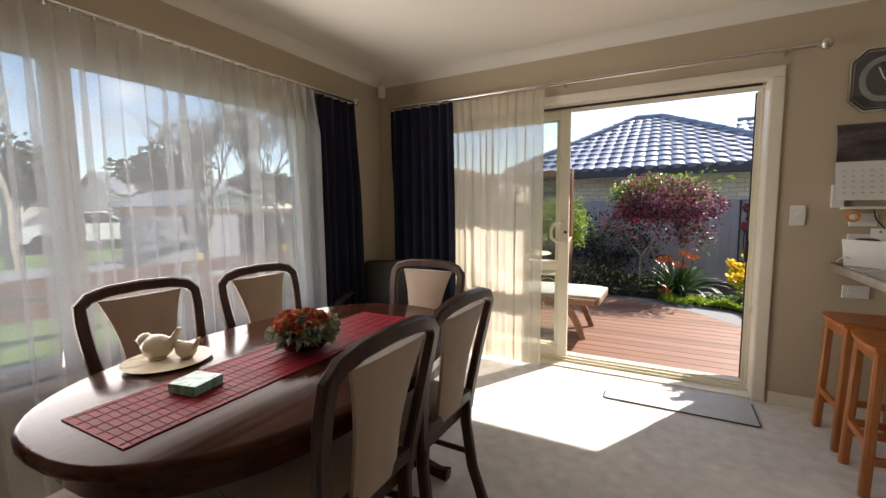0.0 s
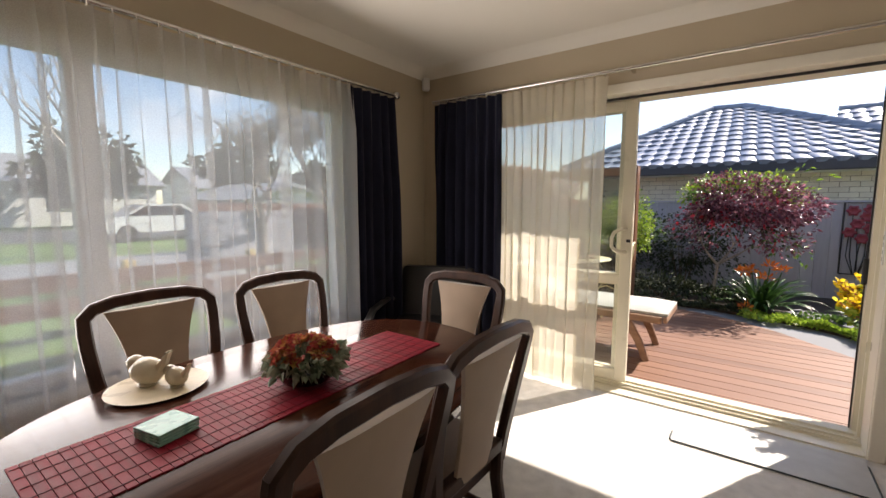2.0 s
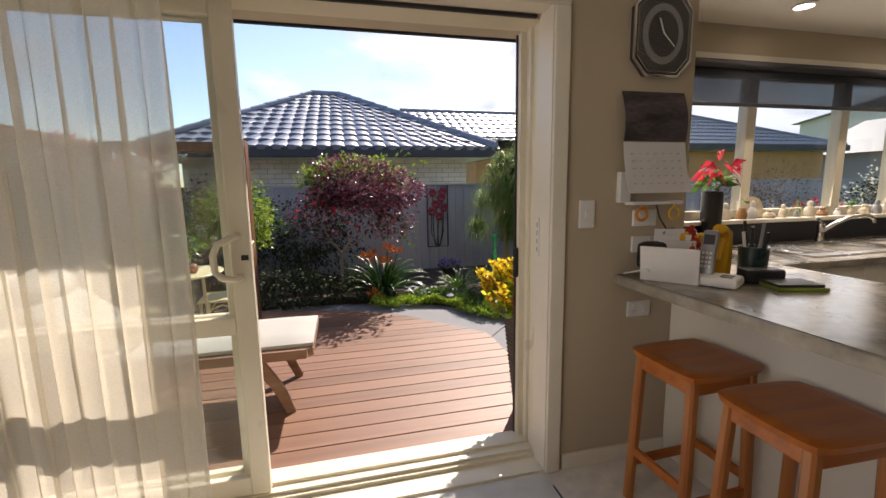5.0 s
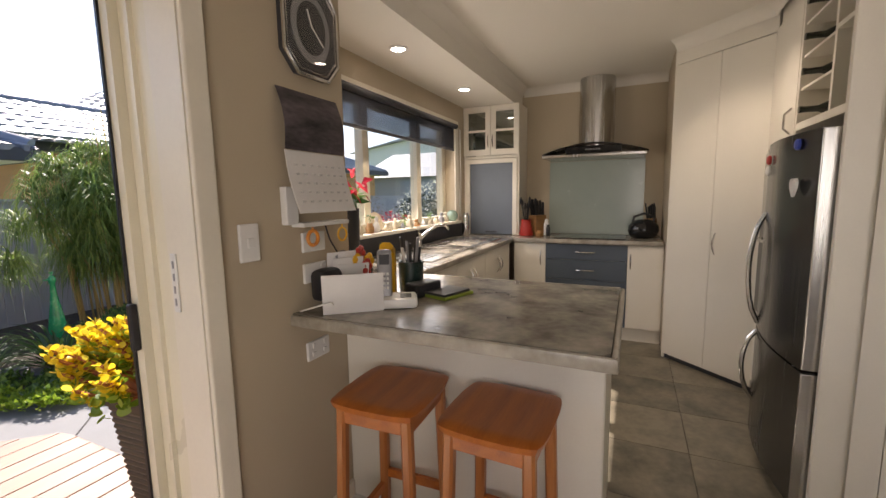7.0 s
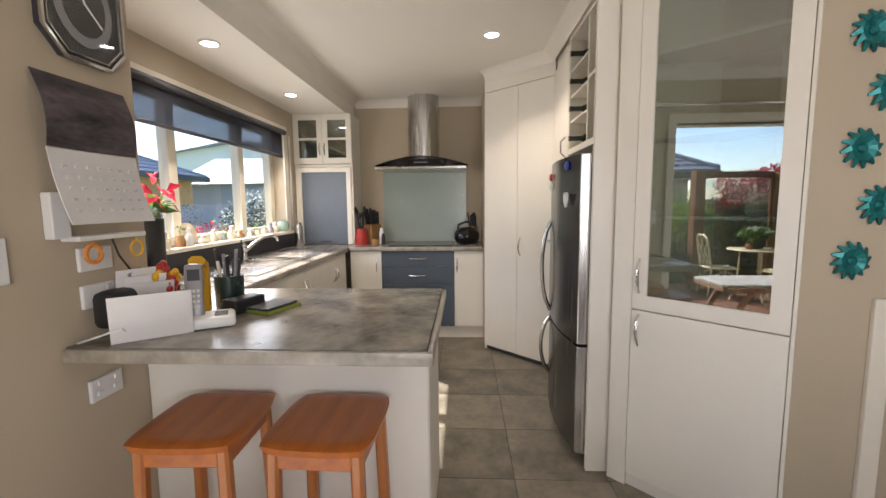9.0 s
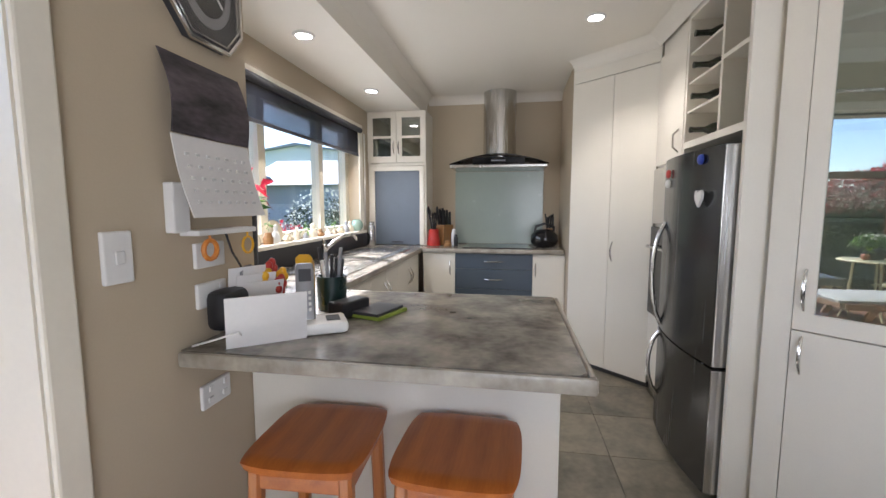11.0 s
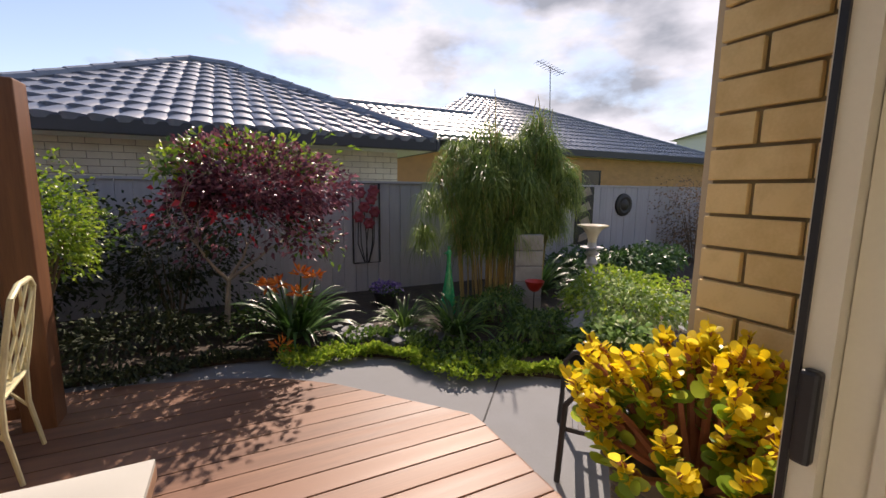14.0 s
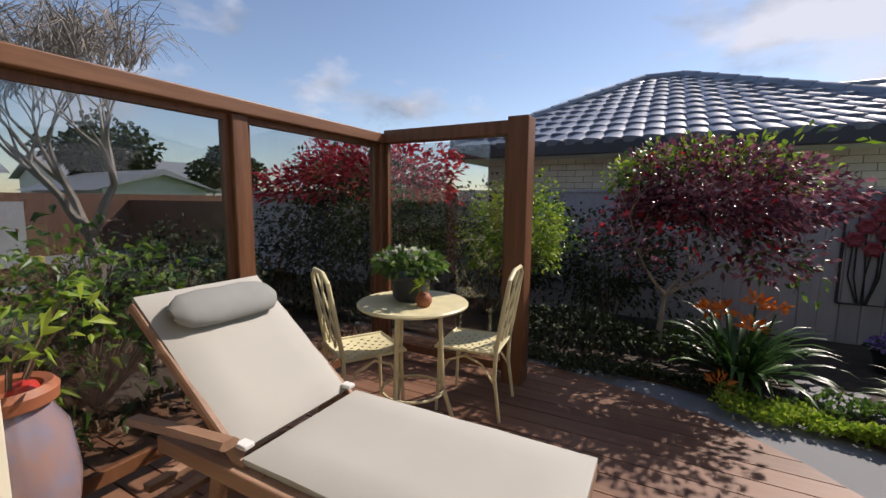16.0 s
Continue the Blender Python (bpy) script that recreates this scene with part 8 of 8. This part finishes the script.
for x0, x1 in ((-0.95, -0.75), (-1.75, -1.92)):
    for yy in (4.17, 4.68):
        part("leg", sweep(bmesh.new(), [(x0, yy, LZ - 0.08), ((x0 + x1) / 2 + 0.03, yy, 0.17), (x1, yy, 0.0)], [0.07, 0.065, 0.055], 0.035), M_GREYWOOD, lg, smooth=True)
for yy in (4.16, 4.70):
    part("back_bar", sweep(bmesh.new(), [(-1.62, yy, LZ - 0.06), (-2.235, yy, LZ + 0.40)], 0.04, 0.03), M_GREYWOOD, lg)
part("armrest", sweep(bmesh.new(), [(-1.60, 4.10, LZ + 0.06), (-1.85, 4.09, LZ + 0.04), (-2.12, 4.08, LZ + 0.01)], 0.03, 0.07), M_GREYWOOD, lg)
for i in range(3):
    part("ladder_bar", boxm(-2.25 + 0.14 * i, -2.20 + 0.14 * i, 4.15, 4.71, 0.10, 0.13, 0.004), M_GREYWOOD, lg)
for yy in (4.18, 4.69):
    part("tie", box(bmesh.new(), -1.665, -1.615, yy - 0.02, yy + 0.02, LZ - 0.005, LZ + 0.012, 0.004), M_WHITE, lg)

# ---- bistro set ----
bt_ = thing("bistro_table", "round cream metal garden table", "table", pose(-1.66, 5.26, DECK))
part("tabletop", lathe(bmesh.new(), [(0.29, 0.695), (0.305, 0.70), (0.308, 0.71), (0.30, 0.718), (0.0, 0.716)], 40), M_CREAMMETAL, bt_, smooth=True)
for i in range(3):
    a = i * 2.094 + 0.5
    ca, sa = math.cos(a), math.sin(a)
    part("leg", tube(bmesh.new(), [(0.15 * ca, 0.15 * sa, 0.70), (0.16 * ca, 0.16 * sa, 0.45), (0.17 * ca, 0.17 * sa, 0.22), (0.235 * ca, 0.235 * sa, 0.0)], 0.013, 8), M_CREAMMETAL, bt_, smooth=True)
rg = bmesh.new()
tube(rg, [(0.175 * math.cos(k * 0.3142), 0.175 * math.sin(k * 0.3142), 0.21) for k in range(21)], 0.008, 6)
part("ring", rg, M_CREAMMETAL, bt_, smooth=True)


def bistro_chair():
    c = thing("bistro_chair", "cream metal garden chair with a pierced seat and lattice back", "chair", group="bistro chairs")
    bm = bmesh.new()
    n = 11
    hw = 0.185
    st_ = 2 * hw / n
    for i in range(n):
        for j in range(n):
            x, y = -hw + st_ * i, -hw + st_ * j
            q = [(x, y), (x + st_, y), (x + st_, y + st_), (x, y + st_)]
            dip = lambda px, py: 0.405 - 0.018 * (1 - (px / hw) ** 2) * (1 - (py / hw) ** 2)
            ov = [bm.verts.new((px, py, dip(px, py))) for px, py in q]
            if (i + j) % 2 and 0 < i < n - 1 and 0 < j < n - 1:
                mx, my = x + st_ / 2, y + st_ / 2
                iv = [bm.verts.new((mx + (px - mx) * 0.5, my + (py - my) * 0.5, dip(mx, my))) for px, py in q]
                for k in range(4):
                    bm.faces.new((ov[k], ov[(k + 1) % 4], iv[(k + 1) % 4], iv[k]))
            else:
                bm.faces.new(ov)
    bmesh.ops.remove_doubles(bm, verts=bm.verts[:], dist=1e-5)
    bmesh.ops.solidify(bm, geom=bm.faces[:], thickness=0.006)
    part("seat", bm, M_CREAMMETAL, c)
    rim = bmesh.new()
    tube(rim, [(-hw, -hw, 0.405), (hw, -hw, 0.405), (hw, hw, 0.405), (-hw, hw, 0.405), (-hw, -hw, 0.405)], 0.011, 6)
    part("seat_rim", rim, M_CREAMMETAL, c, smooth=True)
    for s in (-1, 1):
        part("leg", tube(bmesh.new(), [(s * 0.165, 0.165, 0.405), (s * 0.17, 0.17, 0.2), (s * 0.18, 0.18, 0.0)], [0.013, 0.011, 0.010], 8), M_CREAMMETAL, c, smooth=True)
        part("leg", tube(bmesh.new(), [(s * 0.175, -0.185, 0.46), (s * 0.172, -0.18, 0.25), (s * 0.178, -0.215, 0.0)], [0.014, 0.012, 0.010], 8), M_CREAMMETAL, c, smooth=True)
        part("brace", tube(bmesh.new(), [(s * 0.172, 0.17, 0.22), (s * 0.172, 0.10, 0.33), (s * 0.172, 0.0, 0.37), (s * 0.172, -0.10, 0.33), (s * 0.172, -0.18, 0.22)], 0.008, 6), M_CREAMMETAL, c, smooth=True)
    bk = lambda x, k: (x, -0.185 - 0.075 * k, 0.42 + 0.46 * k)
    bf_ = bmesh.new()
    tube(bf_, [bk(-0.175, 0), bk(-0.18, 0.5), bk(-0.16, 0.9), bk(-0.08, 1.0), bk(0.08, 1.0), bk(0.16, 0.9), bk(0.18, 0.5), bk(0.175, 0)], 0.013, 8)
    part("back_frame", bf_, M_CREAMMETAL, c, smooth=True)
    for i, (a, b) in enumerate((((-0.17, 0.05), (0.06, 1.0)), ((-0.06, 0.05), (0.16, 0.85)), ((0.05, 0.05), (0.178, 0.5)), ((0.17, 0.05), (-0.06, 1.0)), ((0.06, 0.05), (-0.16, 0.85)), ((-0.05, 0.05), (-0.178, 0.5)))):
        m_ = ((a[0] + b[0]) / 2 + 0.015, (a[1] + b[1]) / 2)
        part("lattice_bar", tube(bmesh.new(), [bk(*a), bk(*m_), bk(*b)], 0.007, 6), M_CREAMMETAL, c, smooth=True)
    return c


bc = bistro_chair()
bc.matrix_basis = pose(-1.46, 5.66, DECK, 0, 0, 96)
copy_thing(bc, pose(-2.0, 5.25, DECK, 0, 0, -31))
fp = thing("flower_pot", "charcoal pot of white flowers on the garden table", "potted plant", pose(-1.70, 5.30, DECK + 0.7185))
part("pot", lathe(bmesh.new(), [(0.085, 0), (0.10, 0.02), (0.115, 0.12), (0.122, 0.125), (0.122, 0.14), (0.11, 0.14), (0, 0.12)], 24), M_POTGREY, fp, smooth=True)
c, d = blob(420, (0, 0, 0.18), (0.17, 0.15, 0.085), 95, 0.4, 0.3, -0.35)
leaf_part("leaves", fp, c, d, 0.06, 0.5, M_L_GREEN, 95)
c, d = blob(16, (-0.01, -0.01, 0.21), (0.13, 0.12, 0.07), 96, 0.8, 0.2, 0.0)
leaf_part("blossom", fp, np.repeat(c, 14, 0), np.repeat(d, 14, 0), 0.035, 0.8, M_F_WHITE, 96, 0.0, "white flower heads")
cp = thing("terracotta_jar", "small round terracotta jar on the garden table", "jar", pose(-1.555, 5.20, DECK + 0.7185))
part("jar", lathe(bmesh.new(), [(0.03, 0), (0.042, 0.02), (0.044, 0.04), (0.032, 0.065), (0.022, 0.07), (0, 0.07)], 18), M_TERRA, cp, smooth=True)
c, d = blob(14, (0, 0, 0.10), (0.03, 0.03, 0.03), 97, 0.4, 0.2, -0.2)
leaf_part("leaves", cp, c, d, 0.06, 0.35, M_L_LIME, 97)

# glazed urn with a small shrub
urn = thing("glazed_urn", "tall blue and brown glazed urn holding a young shrub", "potted plant", pose(-2.12, 3.76, DECK) @ Matrix.Diagonal((0.72, 0.72, 1, 1)))
part("urn", lathe(bmesh.new(), [(0.11, 0), (0.13, 0.02), (0.19, 0.22), (0.215, 0.42), (0.19, 0.58), (0.14, 0.65), (0.135, 0.68), (0.0, 0.66)], 28), M_GLAZE, urn, smooth=True)
part("rim", lathe(bmesh.new(), [(0.135, 0.665), (0.165, 0.675), (0.17, 0.71), (0.15, 0.73), (0.12, 0.72), (0.11, 0.68)], 28), M_TERRA, urn, "worn terracotta rim", True)
lc, ld_ = [], []
rnd = random.Random(98)
for i in range(7):
    a = i * 0.9
    p = [(0.03 * math.cos(a), 0.03 * math.sin(a), 0.67), (0.12 * math.cos(a), 0.12 * math.sin(a), 0.82), (0.24 * math.cos(a) + 0.05, 0.24 * math.sin(a), 0.90 + 0.05 * (i % 3))]
    part("twig", tube(bmesh.new(), p, [0.008, 0.006, 0.003], 5), M_BARK, urn, smooth=True)
    for k in range(9):
        lc.append(Vector(p[2]) + Vector((rnd.uniform(-0.05, 0.05), rnd.uniform(-0.05, 0.05), rnd.uniform(-0.08, 0.03))))
        ld_.append((math.cos(a) + rnd.uniform(-0.8, 0.8), math.sin(a) + rnd.uniform(-0.8, 0.8), 0.3))
leaf_part("leaves", urn, [tuple(v) for v in lc], ld_, 0.10, 0.3, M_L_LIME, 98, 0.25)
single("red_ball", lathe(bmesh.new(), [(0.0, 0), (0.03, 0.01), (0.042, 0.04), (0.03, 0.07), (0, 0.08)], 14), M_RED, "small red ball lying in the urn", "ball", pose(-2.08, 3.79, DECK + 0.665), smooth=True)

# ribbed pot with yellow succulent
yp = thing("yellow_succulent", "tall square ribbed pot with a yellow-leaved succulent", "potted plant", pose(0.69, 3.765, DECK, 0, 0, 4))
pb = bmesh.new()
rings = []
for i in range(97):
    z0 = 0.60 * i / 96
    hw = 0.105 + 0.050 * i / 96 + 0.006 * abs(math.sin(math.pi * i / 4))
    c_ = 0.02
    rings.append([pb.verts.new((sx * a, sy * b, z0)) for sx, sy, a, b in ((-1, -1, hw, hw - c_), (-1, -1, hw - c_, hw), (1, -1, hw - c_, hw), (1, -1, hw, hw - c_), (1, 1, hw, hw - c_), (1, 1, hw - c_, hw), (-1, 1, hw - c_, hw), (-1, 1, hw, hw - c_))])
for a, b in zip(rings, rings[1:]):
    for k in range(8):
        pb.faces.new((a[k], a[(k + 1) % 8], b[(k + 1) % 8], b[k]))
pb.faces.new(rings[0])
pb.faces.new(rings[-1])
part("pot", pb, M_WICKER, yp, "brown ribbed planter")
part("rim", boxes((-0.166, 0.166, -0.166, -0.14, 0.60, 0.63), (-0.166, 0.166, 0.14, 0.166, 0.60, 0.63), (-0.166, -0.14, -0.14, 0.14, 0.60, 0.63), (0.14, 0.166, -0.14, 0.14, 0.60, 0.63)), M_WICKER, yp)
sm = bmesh.new()
lc, ld_ = [], []
rnd = random.Random(99)
for i in range(96):
    a = rnd.uniform(0, 6.283)
    r = 0.35 * math.sqrt(rnd.uniform(0.02, 1)) * (0.42 if math.cos(a) > 0 else 1.0)
    zt = 0.97 - 0.7 * r * r - rnd.uniform(0, 0.15)
    e = Vector((r * math.cos(a), r * math.sin(a), zt))
    tube(sm, [(0.25 * r * math.cos(a), 0.25 * r * math.sin(a), 0.61), (0.7 * e.x, 0.7 * e.y, zt - 0.08), e], [0.011, 0.009, 0.006], 5)
    for k in range(26):
        t = k / 26
        b = a + k * 2.4
        lc.append(e - Vector((e.x * 0.2, e.y * 0.2, 0.09)) * t)
        ld_.append((math.cos(b), math.sin(b), 0.9 - 0.6 * t))
tagged(part("stem", sm, M_TERRA, yp, "reddish fleshy stems", True), "reddish fleshy stems", kind="stuff")


def round_leaves(parent, centres, ways, size, material, seed):
    """Thick rounded spoon-shaped leaves."""
    rnd = random.Random(seed)
    verts, faces = [], []
    for c, d in zip(centres, ways):
        d = (Vector(d) + Vector((rnd.gauss(0, 0.25), rnd.gauss(0, 0.25), rnd.gauss(0, 0.25)))).normalized()
        s = d.orthogonal().normalized()
        s = (Matrix.Rotation(rnd.uniform(0, 6.28), 3, d) @ s).normalized()
        u = d.cross(s)
        L = size * rnd.uniform(0.7, 1.25)
        b = len(verts)
        verts.append(Vector(c) + d * L * 0.55 + u * L * 0.02)
        for k in range(10):
            a = 2 * math.pi * k / 10
            x = 0.52 - 0.48 * math.cos(a)
            y = 0.40 * math.sin(a) * (0.55 + 0.45 * min(x * 1.3, 1))
            verts.append(Vector(c) + d * L * x + s * L * y + u * L * (0.10 * (2 * y) ** 2 + 0.12 * x * x))
        faces += [(b, b + 1 + k, b + 1 + (k + 1) % 10) for k in range(10)]
    o = new("leaves", raw("leaves", verts, faces, material, True))
    o.parent = parent
    return tagged(o, kind="stuff")


round_leaves(yp, lc, ld_, 0.030, M_L_YELLOW, 99)
round_leaves(yp, [v - Vector((v.x * 0.1, v.y * 0.1, 0.06)) for v in lc[::3]], ld_[::3], 0.045, M_L_LIME, 100)

# black metal garden chair behind the pot
bk_ = thing("metal_garden_chair", "low black metal garden chair with a slatted seat", "chair", pose(1.327, 4.53, -0.082, 0, 0, -43))
for s in (-1, 1):
    part("side_loop", tube(bmesh.new(), [(-0.28, s * 0.26, 0.0), (-0.26, s * 0.26, 0.38), (-0.22, s * 0.26, 0.43), (-0.1, s * 0.26, 0.445), (0.25, s * 0.26, 0.44), (0.30, s * 0.26, 0.40), (0.34, s * 0.26, 0.0)], 0.014, 8), M_IRON, bk_, smooth=True)
    part("seat_rail", tube(bmesh.new(), [(-0.27, s * 0.25, 0.26), (0.0, s * 0.25, 0.235), (0.31, s * 0.25, 0.22)], 0.011, 6), M_IRON, bk_, smooth=True)
for i in range(9):
    part("slat", boxm(-0.26 + 0.062 * i, -0.22 + 0.062 * i, -0.25, 0.25, 0.245 - 0.004 * i, 0.255 - 0.004 * i, 0.003), M_IRON, bk_)

# ---- side garden and far trees ----
bush("side_shrub", "loose leafy green shrub behind the glass screen", -3.6, 4.5, -0.10, (0.75, 0.65, 0.50), 101, M_L_GREEN, 700, 0.11, 0.38, -0.6, 0.35, ((M_L_LIME, 160, (0, 0, 0.55), (0.72, 0.62, 0.5), 0.10, 0.38),), 60)
bush("side_shrub", "loose leafy green shrub behind the glass screen", -3.3, 3.6, -0.10, (0.55, 0.55, 0.45), 102, M_L_GREEN, 500, 0.10, 0.38, -0.6, 0.35, ((M_L_LIME, 160, (0, 0, 0.5), (0.54, 0.54, 0.45), 0.10, 0.36),), 50)
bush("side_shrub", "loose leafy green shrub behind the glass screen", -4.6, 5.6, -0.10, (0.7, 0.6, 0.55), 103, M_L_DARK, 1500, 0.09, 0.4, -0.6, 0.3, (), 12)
# deep shade behind the screen is carried by the dark leaf colour
bush("dark_hedge", "dense hedge behind the screen, leaves darkened for shade", -4.1, 6.7, -0.10, (1.2, 0.35, 0.66), 104, M_L_DARK, 3400, 0.06, 0.5, -0.9)
tree("bare_tree", "leafless pale-barked tree with fine drooping twigs", -7.0, 6.0, -0.15, 0.95, 0.13, 111, M_PALEBARK, depth=6, spread=0.72, weep=3)
tree("bare_tree", "leafless pale-barked tree with fine twigs", -8.0, 4.9, -0.15, 0.9, 0.12, 112, M_PALEBARK, depth=5, spread=0.7, weep=4)
tree("bare_tree", "leafless street tree with a forked trunk", -14.5, 4.0, -0.15, 1.7, 0.20, 113, M_PALEBARK, depth=5, spread=0.7)
for x, y_, hgt, sd in ((-30, 16, 1.8, 121), (-33, 26, 1.9, 122), (-28, -2, 1.7, 123), (-24, 30, 1.5, 124), (-32, 8, 1.9, 125)):
    tree("street_tree", "rounded green street tree in the distance", x, y_, -0.15, hgt, 0.2, sd, M_BARK, M_L_DARK, 2400, 0.42, 0.6, ((0, 0, 3.6), (2.6, 2.6, 1.9), -0.8), 3)
bush("front_bush", "rounded bush by the white house", -33.5, 2.0, -0.15, (1.4, 1.4, 1.1), 131, M_L_GREEN, 900, 0.25, 0.6, -0.8)
M_DRY = bpy.data.materials["dry_leaf"]
bush("twiggy_shrub", "tangle of bare brown twigs with few leaves", -4.9, 4.3, -0.10, (1.0, 0.7, 0.42), 141, M_DRY, 900, 0.05, 0.4, -0.8, 0.3, ((M_L_GREEN, 160, (0, 0, 0.45), (0.9, 0.6, 0.4), 0.10, 0.38),), 130)
bush("twiggy_shrub", "tangle of bare brown twigs with few leaves", -5.6, 5.4, -0.10, (0.9, 0.8, 0.55), 142, M_DRY, 900, 0.05, 0.4, -0.8, 0.3, (), 120)
bush("twiggy_shrub", "tangle of bare brown twigs by the deck", -3.2, 3.9, -0.10, (0.5, 0.5, 0.5), 143, M_DRY, 500, 0.05, 0.4, -0.8, 0.3, ((M_L_LIME, 120, (0, 0, 0.5), (0.45, 0.45, 0.4), 0.11, 0.32),), 80)
ground_cover("leaf_litter", "dry brown leaves and bark lying under the side shrubs", [(-6.9, 3.2), (-2.8, 3.2)], 3.2, M_DRY, 6000, 0.07, 151, 0.02)
